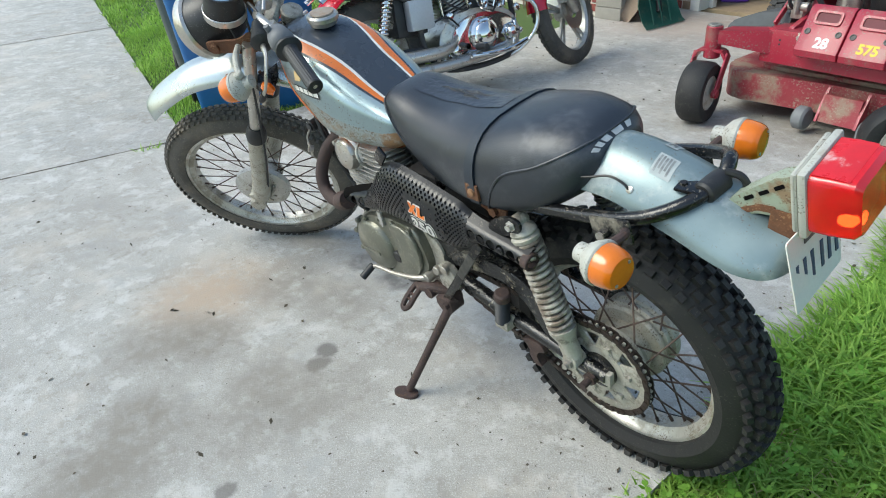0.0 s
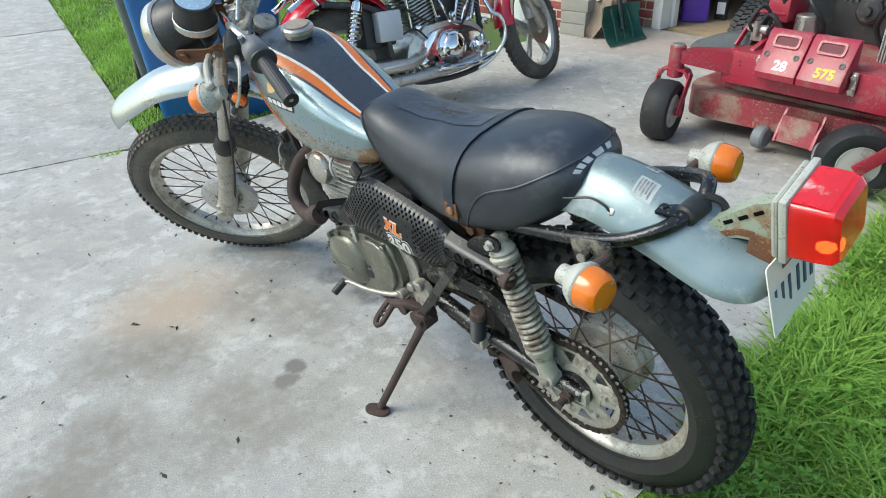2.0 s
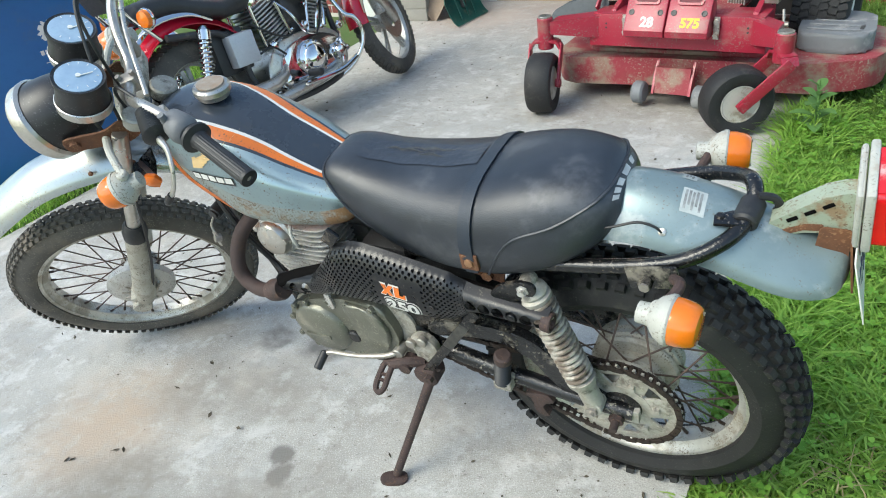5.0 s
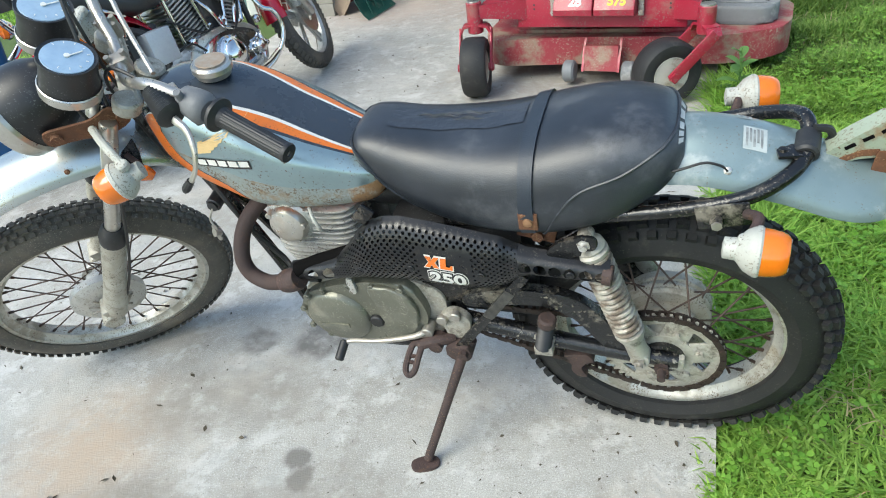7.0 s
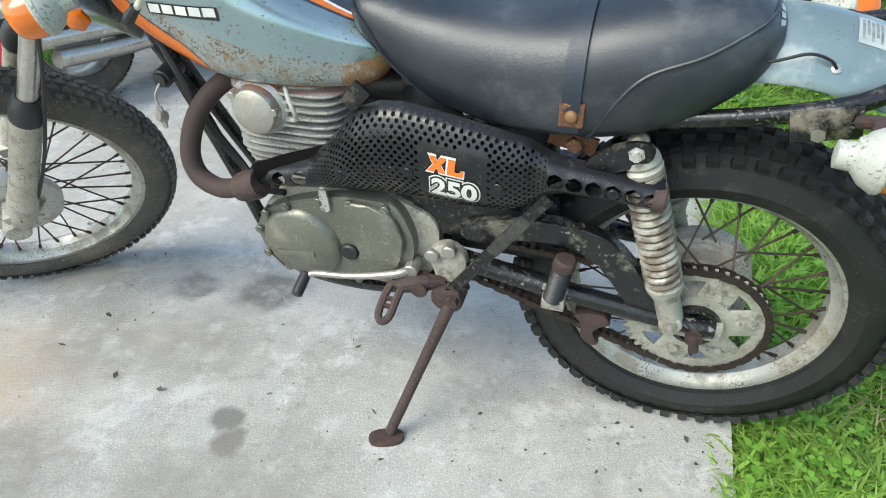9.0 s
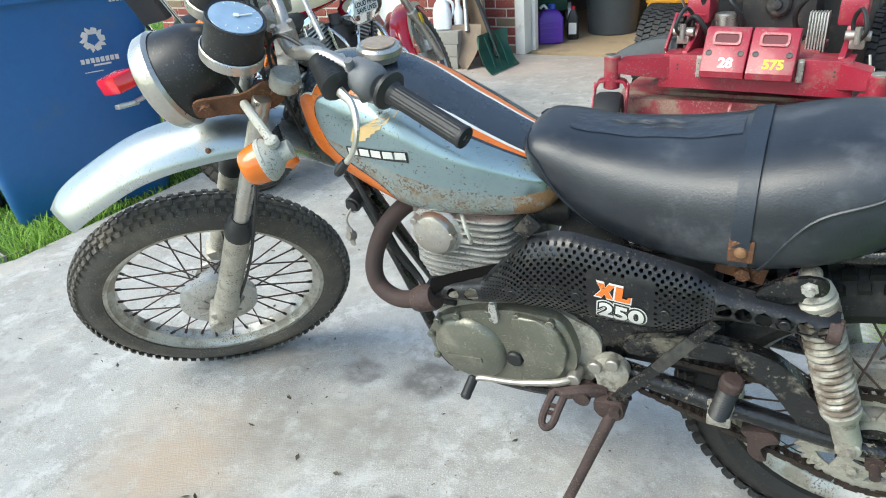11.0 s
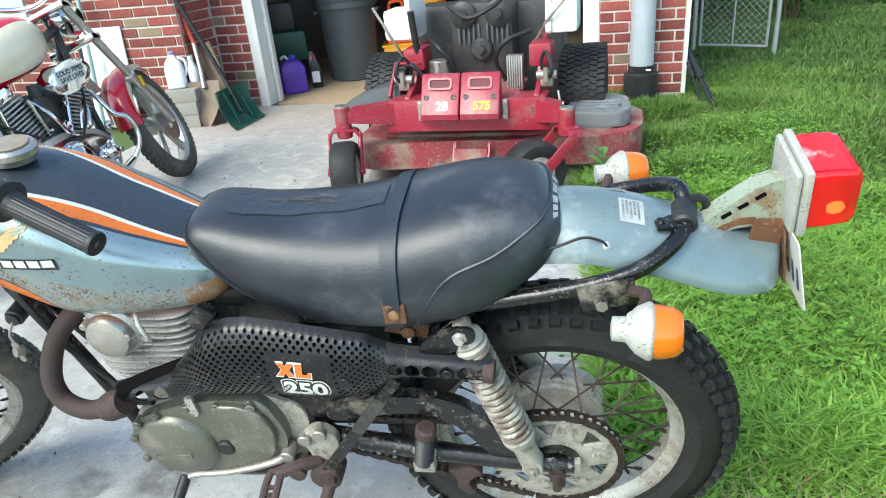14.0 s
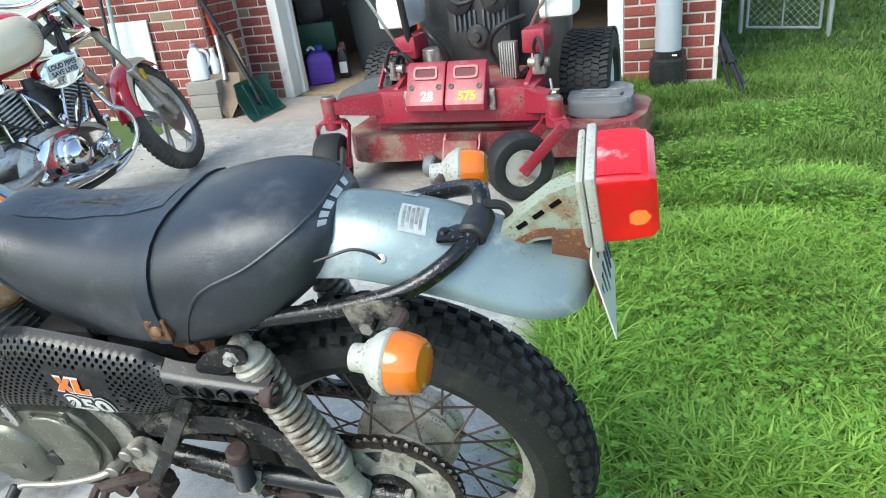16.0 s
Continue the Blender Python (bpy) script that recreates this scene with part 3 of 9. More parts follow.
for s in (-1, 1):
    up = 0.054 if s > 0 else 0.0
    a, b = Vector((-0.905, s * 0.285, 1.050 + up)), Vector((-0.82, s * 0.412, 1.031 + up))
    d = b - a
    bm = new_bm()
    lathe(bm, [(-0.006, 0.020), (0.000, 0.031), (0.006, 0.031), (0.012, 0.019), (0.020, 0.0168)], a, d, 28)
    e = d.normalized()
    u1 = e.orthogonal().normalized()
    w1 = e.cross(u1)
    rings = []
    for h0, gr in ((0.018, 0.0), (0.022, 1.0), (d.length - 0.010, 1.0), (d.length - 0.006, 0.0)):
        rings.append([a + e * h0 + (u1 * math.cos(math.pi * k / 40) + w1 * math.sin(math.pi * k / 40)) * (0.0170 - (0.0011 * gr if k % 4 in (0, 1) else 0.0)) for k in range(80)])
    loft(bm, rings)
    lathe(bm, [(d.length - 0.008, 0.0170), (d.length - 0.004, 0.0182), (d.length, 0.0170), (d.length + 0.001, 0.006), (d.length - 0.004, 0.004)], a, d, 24)
    bpart("grip", bm, m_rubber_grip, "ribbed black rubber grip", parent=hb, steer=True)
    bm = new_bm()
    c = Vector((-0.935, s * 0.245, 1.055 + up))
    e = d.normalized()
    lathe(bm, [(-0.025, 0.016), (-0.02, 0.024), (0.0, 0.028), (0.018, 0.030), (0.028, 0.027), (0.034, 0.020)], c, e, 20)
    box(bm, c + Vector((0.0, 0, -0.026)), (0.035, 0.035, 0.026), bev=0.006)
    cyl(bm, c + Vector((-0.012, 0, 0.02)), c + Vector((-0.012, 0, 0.038)), 0.007, seg=12)
    bpart("switch_housing", bm, mat("switch_grey", (0.12, 0.125, 0.13), 0.55, other=(0.2, 0.2, 0.2), scale=40), "worn grey switch housing", parent=hb, steer=True)
    bm = new_bm()
    lv = [(x, s * v, w + up) for x, v, w in ((-0.975, 0.205, 1.06), (-0.99, 0.23, 1.045), (-0.985, 0.30, 1.035), (-0.965, 0.345, 1.03), (-0.945, 0.385, 1.02))]
    if s < 0:
        lv = LEVER
    tube(bm, lv, [0.009, 0.007, 0.0055, 0.005, 0.006], 8, 5, flat=0.7)
    box(bm, (-0.97, s * 0.205, 1.058 + up), (0.035, 0.03, 0.022), bev=0.005)
    lever = bpart("lever", bm, m_chrome_dull, "bent alloy lever", parent=hb, steer=True)
    bm = new_bm()
    e1 = (Vector(lv[-1]) - Vector(lv[-2])).normalized()
    tube(bm, [Vector(lv[-1]) - e1 * 0.022, Vector(lv[-1]), Vector(lv[-1]) + e1 * 0.008], [0.007, 0.0085, 0.006], 10, 3)
    bpart("lever_tip", bm, m_black_plastic, parent=lever, steer=True)
    bm = new_bm()
    rows = []
    for k in range(10):
        rows += [(k * 0.007, 0.015 + 0.0010 * k), (k * 0.007 + 0.0035, 0.0185 + 0.0010 * k)]
    rows += [(0.072, 0.020), (0.074, 0.004)]
    q0 = Vector((-0.995, s * 0.190, 1.068 + up))
    lathe(bm, rows, q0, Vector((0.025, s * 0.085, -0.012)), 16)
    bpart("lever_boot", bm, m_rubber_grip, parent=hb, steer=True)

# thin cross brace between the bar's bends
bm = new_bm()
tube(bm, [(-0.977, -0.172, 1.084), (-1.000, 0.02, 1.112), (-0.992, 0.188, 1.132)], 0.0048, 10, 5)
bpart("cross_brace", bm, m_chrome_dull, parent=hb, steer=True)

# control cables
for pts in ([(-1.00, -0.16, 1.06), (-1.05, -0.10, 1.07), (-1.09, -0.06, 1.00), (-1.10, -0.05, 0.86), (-1.10, -0.06, 0.74)],
            [(-1.0, 0.16, 1.11), (-1.06, 0.06, 1.17), (-1.075, -0.015, 1.08), (-1.09, -0.02, 0.92), (-1.08, 0.03, 0.74)],
            [(-0.99, 0.19, 1.10), (-1.055, 0.08, 1.18), (-1.085, -0.05, 1.09), (-1.13, -0.090, 0.93), (-1.27, -0.105, 0.72), (-1.38, -0.12, 0.52), (-1.44, -0.10, 0.39)],
            [(-1.17, -0.06, 1.03), (-1.16, -0.09, 0.95), (-1.21, -0.118, 0.80), (-1.32, -0.125, 0.58), (-1.42, -0.11, 0.42), (-1.47, -0.09, 0.36)]):
    bm = new_bm()
    tube(bm, pts, 0.0036, 8, 8)
    bpart("control_cable", bm, m_cable, steer=True)


def indicator(c, facing, stalk, steer):
    """A turn signal: chalky housing, rim, amber lens and stalk."""
    c, f = Vector(c), Vector(facing).normalized()
    bm = new_bm()
    lathe(bm, [(-0.042, 0.008), (-0.040, 0.0165), (-0.022, 0.0175), (-0.018, 0.022), (-0.010, 0.031), (0.0, 0.0365), (0.006, 0.0375)], c, f, 24)
    cyl(bm, Vector(stalk[-1]) - Vector((0, 0, 0.008)), Vector(stalk[-1]) + Vector((0, 0, 0.008)), 0.012, seg=14, bev=0.003)
    h = bpart("turn_signal", bm, m_white_plastic, "round turn signal with chalky grey housing", steer=steer)
    bm = new_bm()
    tube(bm, stalk, 0.0085, 10, 5)
    bpart("stalk", bm, m_white_plastic if steer else m_rust, parent=h, steer=steer)
    bm = new_bm()
    lathe(bm, [(0.003, 0.0385), (0.009, 0.0390), (0.012, 0.0370)], c, f, 24)
    bpart("rim", bm, m_white_plastic, parent=h, steer=steer)
    bm = new_bm()
    lathe(bm, [(0.010, 0.0365), (0.022, 0.0360), (0.036, 0.0335), (0.044, 0.0305), (0.048, 0.0265), (0.0495, 0.018), (0.050, 0.001)], c, f, 24)
    bpart("amber_lens", bm, m_amber, "amber lens", parent=h, steer=steer)
    for s in (-1, 1):
        bm = new_bm()
        u = f.orthogonal().normalized() * s
        cyl(bm, c + f * 0.040 + u * 0.021, c + f * 0.0505 + u * 0.021, 0.003, seg=8)
        bpart("lens_screw", bm, m_bolt, parent=h, steer=steer)
    return h


for s in (-1, 1):
    indicator((-1.135, s * 0.225, 0.935), (-1, s * 0.05, -0.12), [(-1.160, s * 0.098, 0.958), (-1.140, s * 0.160, 0.972), (-1.118, s * 0.222, 0.966)], True)
    bm = new_bm()
    lathe(bm, [(0.0, 0.018), (0.006, 0.022), (0.012, 0.022), (0.018, 0.014), (0.020, 0.001)], (-1.128, s * 0.140, 0.842), (-0.3, s, 0.1), 6)
    bpart("side_reflector", bm, m_amber, "faceted amber side reflector", steer=True)
    bm = new_bm()
    bar(bm, (-1.128, s * 0.135, 0.842), (-1.15, s * 0.096, 0.860), 0.012, 0.006, 0.002)
    bpart("reflector_bracket", bm, m_rust, steer=True)
    if s < 0:
        indicator((0.114, -0.208, 0.748), (1, -0.10, 0.0), [(0.108, -0.130, 0.752), (0.122, -0.152, 0.765), (0.117, -0.178, 0.764), (0.104, -0.204, 0.764)], False)
    else:
        indicator((0.117, 0.194, 0.764), (1, 0.10, 0.0), [(0.085, 0.125, 0.752), (0.094, 0.155, 0.760), (0.102, 0.184, 0.770)], False)

# ---- tank ----
T_ROWS = [(-1.042, 0.874, 0.040, 0.028, 0.038), (-1.030, 0.876, 0.068, 0.044, 0.070), (-0.990, 0.874, 0.094, 0.064, 0.102), (-0.94, 0.864, 0.111, 0.075, 0.118), (-0.87, 0.848, 0.121, 0.083, 0.135),
          (-0.79, 0.820, 0.129, 0.081, 0.131), (-0.70, 0.791, 0.123, 0.063, 0.106), (-0.62, 0.770, 0.103, 0.043, 0.085), (-0.56, 0.758, 0.086, 0.029, 0.064), (-0.53, 0.754, 0.066, 0.021, 0.035), (-0.522, 0.752, 0.046, 0.014, 0.016)]


def tank_ring(s):
    u = s * (len(T_ROWS) - 1)
    k = min(int(u), len(T_ROWS) - 2)
    a, b, c, d = T_ROWS[max(k - 1, 0)], T_ROWS[k], T_ROWS[k + 1], T_ROWS[min(k + 2, len(T_ROWS) - 1)]
    t = u - k
    return [0.5 * (2 * q + (r - p) * t + (2 * p - 5 * q + 4 * r - z) * t * t + (3 * q - p - 3 * r + z) * t ** 3) for p, q, r, z in zip(a, b, c, d)]


def tank_point(s, th, side):
    """th: 0 at the ridge, 1 at the widest line, 2 at the keel."""
    x, w, hw, up, dn = tank_ring(s)
    a = th * math.pi / 2
    e = 0.80
    if th > 1:
        q = min(1.0, th - 1)
        v = hw * max(0.0, 1 - q ** 6) ** (1 / 6)
        h = -dn * q
    else:
        v = hw * abs(math.sin(a)) ** e
        h = up * abs(math.cos(a)) ** e
    return Vector((x, side * v, w + h))


def tank_band(lo, hi, material, name, label="", s0=0.0, s1=1.0, ns=96, nt=10, parent=None):
    """One mesh over both sides, or one for each side where the band does not cross the middle."""
    for sides in (((-1,), (1,)) if s0 > 0 else ((-1, 1),)):
        bm = new_bm()
        for side in sides:
            rows = []
            for i in range(ns + 1):
                s = s0 + (s1 - s0) * i / ns
                a, b = lo(s), hi(s)
                rows.append([tank_point(s, a + (b - a) * k / nt, side) for k in range(nt + 1)])
            loft(bm, rows, caps=False, closed=False)
        bmesh.ops.remove_doubles(bm, verts=bm.verts, dist=0.00005)
        ob = bpart(name, bm, material, label, parent, 60)
    return ob


def clampf(x, a, b):
    return max(a, min(b, x))


S_F, S_O = 0.255, 0.150


def round_in(s, s0, s1):
    g = clampf((s - s0) / (s1 - s0), 0, 1)
    return math.sqrt(g * (2 - g))


def panel_top(s):
    if s <= S_F:
        return 1.02
    g = clampf((s - 0.36) / 0.24, 0, 1)
    return 1.02 - 0.40 * round_in(s, S_F, S_F + 0.13) - 0.215 * g * g * (3 - 2 * g)


def panel_low(s):
    return min(2.0, 1.02 + 0.49 * round_in(s, S_F, 0.34) + 0.12 * clampf((s - 0.30) / 0.12, 0, 1) + 0.24 * clampf((s - 0.41) / 0.065, 0, 1) ** 2) if s > S_F else 1.02


def o_top(s):
    return panel_top(s) - 0.045 * clampf((s - S_F) / 0.02, 0, 1)


def band_w(s):
    return 0.17 * (1 - 0.75 * clampf((s - 0.45) / 0.35, 0, 1))


def o_out(s):
    if s < S_O:
        return 1.02
    return o_top(s) - (band_w(s) + 0.10 * (1 - clampf((s - S_F) / 0.12, 0, 1))) * round_in(s, S_O, S_F)


def l_out(s):
    if s < S_O:
        return 1.02
    return max(panel_low(s), min(2.0, 1.02 + 0.95 * round_in(s, S_O, 0.26) + 0.05 * clampf((s - 0.3) / 0.1, 0, 1)))


tank = tank_band(lambda s: 0.0, lambda s: o_out(s) - (0.04 * clampf((s - 0.155) / 0.08, 0, 1)), m_black_paint, "fuel_tank", "fuel tank with black top, orange bands and silver-blue sides")
tank_band(lambda s: o_out(s) - (0.04 * clampf((s - 0.155) / 0.08, 0, 1)), lambda s: o_out(s), m_white, "pinstripe", nt=2, parent=tank)
tank_band(o_out, o_top, m_orange, "orange_band", "orange stripe", nt=4, parent=tank)
tank_band(o_top, panel_top, m_black_paint, "dark_line", nt=2, parent=tank, s0=S_F)
tank_band(panel_top, lambda s: min(panel_low(s), 1.34 - 0.30 * clampf((s - 0.73) / 0.2, 0, 1)), m_silver, "side_panel", "silver-blue painted side", parent=tank, s0=S_F, nt=12)
tank_band(lambda s: min(panel_low(s), 1.34), panel_low, m_silver_rust, "lower_side_panel", "rust-speckled lower side", parent=tank, s0=S_F, s1=0.73, nt=8)
tank_band(lambda s: 1.34 - 0.30 * clampf((s - 0.73) / 0.2, 0, 1), panel_low, m_rust_patch, "rusty_tail", "rusty tail end of the tank side", parent=tank, s0=0.73, nt=8)
tank_band(panel_low, lambda s: min(l_out(s), panel_low(s) + 0.03 * clampf((s - S_F) / 0.02, 0, 1)), m_black_paint, "dark_line", nt=2, parent=tank, s0=S_F, s1=0.48)
tank_band(lambda s: min(l_out(s), panel_low(s) + 0.03 * clampf((s - S_F) / 0.02, 0, 1)), l_out, m_orange, "orange_band", "orange stripe", nt=4, parent=tank)
tank_band(l_out, lambda s: 2.0, m_black_paint, "tank_underside", nt=6, parent=tank)
CAP = Vector((-0.872, 0, 0.935))
bm = new_bm()
lathe(bm, [(0, 0.034), (0.008, 0.037), (0.012, 0.040), (0.022, 0.040), (0.027, 0.036), (0.029, 0.0)], CAP, (0.12, 0, 1), 28)
cap = bpart("fuel_cap", bm, m_chrome_dull, "round fuel cap with a rusty rim", parent=tank)
bm = new_bm()
lathe(bm, [(0.0285, 0.030), (0.0305, 0.029), (0.031, 0.0)], CAP, (0.12, 0, 1), 24)
bpart("cap_top", bm, mat("cap_rust_stain", (0.42, 0.37, 0.30), 0.5, metal=0.3, other=(0.32, 0.2, 0.12), scale=30, amount=0.9), parent=cap)

# ---- seat ----
S_ROWS = [(-0.590, 0.800, 0.825, 0.050), (-0.570, 0.770, 0.840, 0.080), (-0.53, 0.735, 0.841, 0.094), (-0.47, 0.690, 0.832, 0.108), (-0.40, 0.664, 0.829, 0.123), (-0.32, 0.655, 0.832, 0.137),
          (-0.25, 0.657, 0.842, 0.145), (-0.18, 0.664, 0.860, 0.145), (-0.10, 0.690, 0.873, 0.135), (-0.035, 0.735, 0.869, 0.112), (-0.006, 0.765, 0.855, 0.090), (0.010, 0.795, 0.838, 0.062)]


def seat_ring(u, grow=0.0):
    k = min(int(u), len(S_ROWS) - 2)
    a, b, c, d = S_ROWS[max(k - 1, 0)], S_ROWS[k], S_ROWS[k + 1], S_ROWS[min(k + 2, len(S_ROWS) - 1)]
    t = u - k
    x, lo, hi, hw = [0.5 * (2 * q + (r - p) * t + (2 * p - 5 * q + 4 * r - z) * t * t + (3 * q - p - 3 * r + z) * t ** 3) for p, q, r, z in zip(a, b, c, d)]
    pts = []
    mid = lo + (hi - lo) * 0.40
    for k in range(32):
        th = 2 * math.pi * k / 32
        cx, sx = math.cos(th), math.sin(th)
        v = (hw + grow) * math.copysign(abs(cx) ** 0.62, cx)
        h = (hi - mid + grow) * abs(sx) ** 0.85 if sx > 0 else -(mid - lo + grow) * abs(sx) ** 0.45
        pts.append(Vector((x, v * (1 if sx > 0 else 1 - 0.18 * abs(sx)), mid + h)))
    return pts


NS = len(S_ROWS) - 1
bm = new_bm()
loft(bm, [seat_ring(NS * i / 44) for i in range(45)])
seat = bpart("seat", bm, m_seat, "long black vinyl seat with a taped split", smooth=50)
# strap over the seat
bm = new_bm()
rows = []
for dx, g in ((-0.013, 0.0), (-0.013, 0.0045), (0.013, 0.0045), (0.013, 0.0)):
    r = seat_ring(6.17 + dx / 0.07, g)
    rows.append([r[i % 32] for i in range(-1, 18)])
vs = [[bm.verts.new(q) for q in r] for r in rows]
for a, b in zip(vs, vs[1:]):
    for i in range(len(a) - 1):
        bm.faces.new((a[i], a[i + 1], b[i + 1], b[i]))
strap = bpart("seat_strap", bm, m_strap, "dark vinyl passenger strap", parent=seat)
for s in (-1, 1):
    bm = new_bm()
    box(bm, (-0.236, s * 0.1455, 0.725), (0.034, 0.008, 0.036), bev=0.002)
    st = bpart("strap_plate", bm, m_rust_bright, "rusty strap plate", parent=strap)
    bm = new_bm()
    lathe(bm, [(0, 0.009), (0.004, 0.008), (0.006, 0.003)], (-0.236, s * 0.1493, 0.725), (0, s, 0), 14)
    bpart("screw", bm, mat("copper_screw", (0.40, 0.22, 0.12), 0.4, metal=0.6), parent=st)
# piping along the seat flank, tape over the split


def on_seat(u, f, grow):
    """A point of the seat's skin; f: 16 at the flank's middle line, 8 on the ridge, counted round the ring."""
    r = seat_ring(u, grow)
    k = int(math.floor(f))
    return r[k % 32].lerp(r[(k + 1) % 32], f - k)


for s in (-1, 1):
    for run in ([(6.40, 19.5), (6.62, 17.4), (7.05, 15.6), (7.45, 14.6), (8.25, 14.1), (9.15, 12.7), (9.75, 11.2), (10.10, 9.6), (10.20, 8.0)],
                [(0.45, 9.5), (0.55, 12.0), (0.9, 14.0), (1.5, 15.2), (2.2, 17.0), (3.0, 18.4), (3.5, 19.6)]):
        bm = new_bm()
        tube(bm, [on_seat(u, f if s < 0 else 16 - f, 0.0012) for u, f in run], 0.0026, 6, 6)
        bpart("piping", bm, m_seat, parent=seat)
bm = new_bm()
rings = []
for i in range(61):
    u = 2.25 + 3.60 * i / 60
    row = []
    for k in range(15):
        f = 7.05 + (1.75 - 0.5 * i / 60) * k / 14 + (0.04 * math.sin(i * 0.31) if k in (0, 14) else 0.0)
        wrinkle = 0.0010 + 0.0016 * abs(math.sin(i * 0.28 + 2.1 * math.sin(k * 0.7))) * (1 if 3 < k < 10 else 0.3)
        row.append(on_seat(u, f, wrinkle))
    rings.append(row)
loft(bm, rings, caps=False, closed=False)
tape = bpart("tape_patch", bm, m_tape, "wrinkled dark blue repair tape", parent=seat)
# lifted lips of the torn tape
for i0, i1, f0 in ((12, 34, 7.62), (24, 46, 7.45), (30, 43, 7.85)):
    bm = new_bm()
    rows = []
    for i in range(i0, i1):
        g = (i - i0) / (i1 - 1 - i0)
        wd = 0.07 * math.sin(math.pi * g) + 0.008
        f = f0 + 0.05 * math.sin(i * 0.7 + i0)
        u = 2.25 + 3.60 * i / 60
        rows.append([on_seat(u, f + wd * c2, 0.0022 + lift) for c2, lift in ((-1.0, 0.0), (-0.2, 0.004 * math.sin(math.pi * g)), (0.1, 0.0048 * math.sin(math.pi * g)), (0.5, 0.0))])
    loft(bm, rows, caps=False, closed=False)
    bpart("torn_lip", bm, m_tape, "curled lip of torn tape", parent=tape)

# ---- rear fender, loop and tail lamp ----
line = curve_pts([(-0.22, 0, 0.800), (-0.08, 0, 0.832), (0.02, 0, 0.842), (0.10, 0, 0.832), (0.18, 0, 0.808), (0.25, 0, 0.780), (0.300, 0, 0.766), (0.338, 0, 0.764)], 5)
rings = []
for i, q in enumerate(line):
    u = i / (len(line) - 1)
    d = (line[min(i + 1, len(line) - 1)] - line[max(i - 1, 0)]).normalized()
    nrm = Vector((-d.z, 0, d.x))
    hw = 0.082 + 0.012 * u
    if u > 0.70:
        hw *= max(0.02, 1 - ((u - 0.70) / 0.305) ** 2.6) ** 0.5
    row = []
    for k in range(17):
        a = -1 + 2 * k / 16
        row.append(q + Vector((0, hw * a, 0)) - nrm * (0.070 * abs(a) ** 2.2) * (1 if u < 0.5 else 1 - (u - 0.5) * 0.55))
    rings.append(row + [p - nrm * 0.003 for p in reversed(row)])
bm = new_bm()
loft(bm, rings)
rf = bpart("rear_fender", bm, m_fender, "chalky blue-grey rear fender", smooth=60)
for s in (-1, 1):
    bm = new_bm()
    lathe(bm, [(0, 0.007), (0.003, 0.0065), (0.005, 0.002)], (0.077, s * 0.070, 0.789), (0, s, 0.8), 10)
    bpart("fender_bolt", bm, m_chrome_dull, parent=rf)
# two printed labels, their small print as bars


def fender_top(x, v):
    k = max(i for i in range(len(line) - 1) if line[i].x <= x)
    t = (x - line[k].x) / (line[k + 1].x - line[k].x)
    w = line[k].z + (line[k + 1].z - line[k].z) * t
    return Vector((x, v, w - 0.070 * (abs(v) / 0.086) ** 2.2))


def fender_decal(bm, x0, x1, v0, v1, lift):
    rows = []
    for i in range(5):
        x = x0 + (x1 - x0) * i / 4
        rows.append([fender_top(x, v0 + (v1 - v0) * k / 4) + Vector((0, 0, lift)) for k in range(5)])
    loft(bm, rows, caps=False, closed=False)


rl = random.Random(21)
for x0, x1, v0, v1, cols in ((0.096, 0.132, -0.046, -0.008, 5), (0.088, 0.110, 0.014, 0.042, 3)):
    bm = new_bm()
    fender_decal(bm, x0, x1, v0, v1, 0.0012)
    lab = bpart("printed_label", bm, m_label, "worn printed label", parent=rf)
    bm = new_bm()
    for k in range(cols):
        x = x0 + 0.004 + (x1 - x0 - 0.008) * k / cols
        end = v1 - 0.004 - (rl.uniform(0.0, 0.012) if k % 3 == 2 else 0.0)
        fender_decal(bm, x, x + 0.0036, v0 + 0.004 + 0.006 * (k % 2), end, 0.0018)
    tagged(bpart("label_bar", bm, m_label_ink, parent=lab), kind="stuff")
bm = new_bm()
tube(bm, [(-0.06, -0.098, 0.790), (0.00, -0.088, 0.800), (0.04, -0.078, 0.809), (0.066, -0.075, 0.802), (0.077, -0.073, 0.790)], 0.0022, 6, 6)
bpart("earth_wire", bm, m_cable, parent=rf)

bm = new_bm()
half = [(-0.40, -0.095, 0.675), (-0.25, -0.105, 0.690), (-0.10, -0.108, 0.715), (0.02, -0.108, 0.738), (0.11, -0.100, 0.762), (0.165, -0.072, 0.786), (0.190, -0.035, 0.800), (0.196, 0.0, 0.804)]
tube(bm, half + [(x, -v, w + 0.022 * clampf((x + 0.10) / 0.15, 0, 1)) for x, v, w in reversed(half[:-1])], 0.0125, 12, 5)
loop = bpart("rear_frame_loop", bm, m_black_frame, "black tubular grab loop")
bm = new_bm()
cyl(bm, (0.188, -0.040, 0.800), (0.195, 0.010, 0.805), 0.0195, bev=0.004)
clamp = bpart("loop_clamp", bm, m_rubber_grip, "black rubber sleeve", parent=loop)
bm = new_bm()
bar(bm, (0.188, -0.035, 0.806), (0.146, -0.040, 0.806), 0.034, 0.006, 0.002)
lathe(bm, [(0, 0.007), (0.004, 0.0065), (0.006, 0.002)], (0.155, -0.038, 0.808), (0, 0, 1), 10)
bpart("clamp_tab", bm, m_black_frame, parent=clamp)
bm = new_bm()
tube(bm, [(0.200, 0.004, 0.822), (0.222, 0.012, 0.815), (0.230, 0.016, 0.795), (0.215, 0.012, 0.775)], 0.0065, 8, 5)
bpart("lamp_cable", bm, m_cable, parent=clamp)
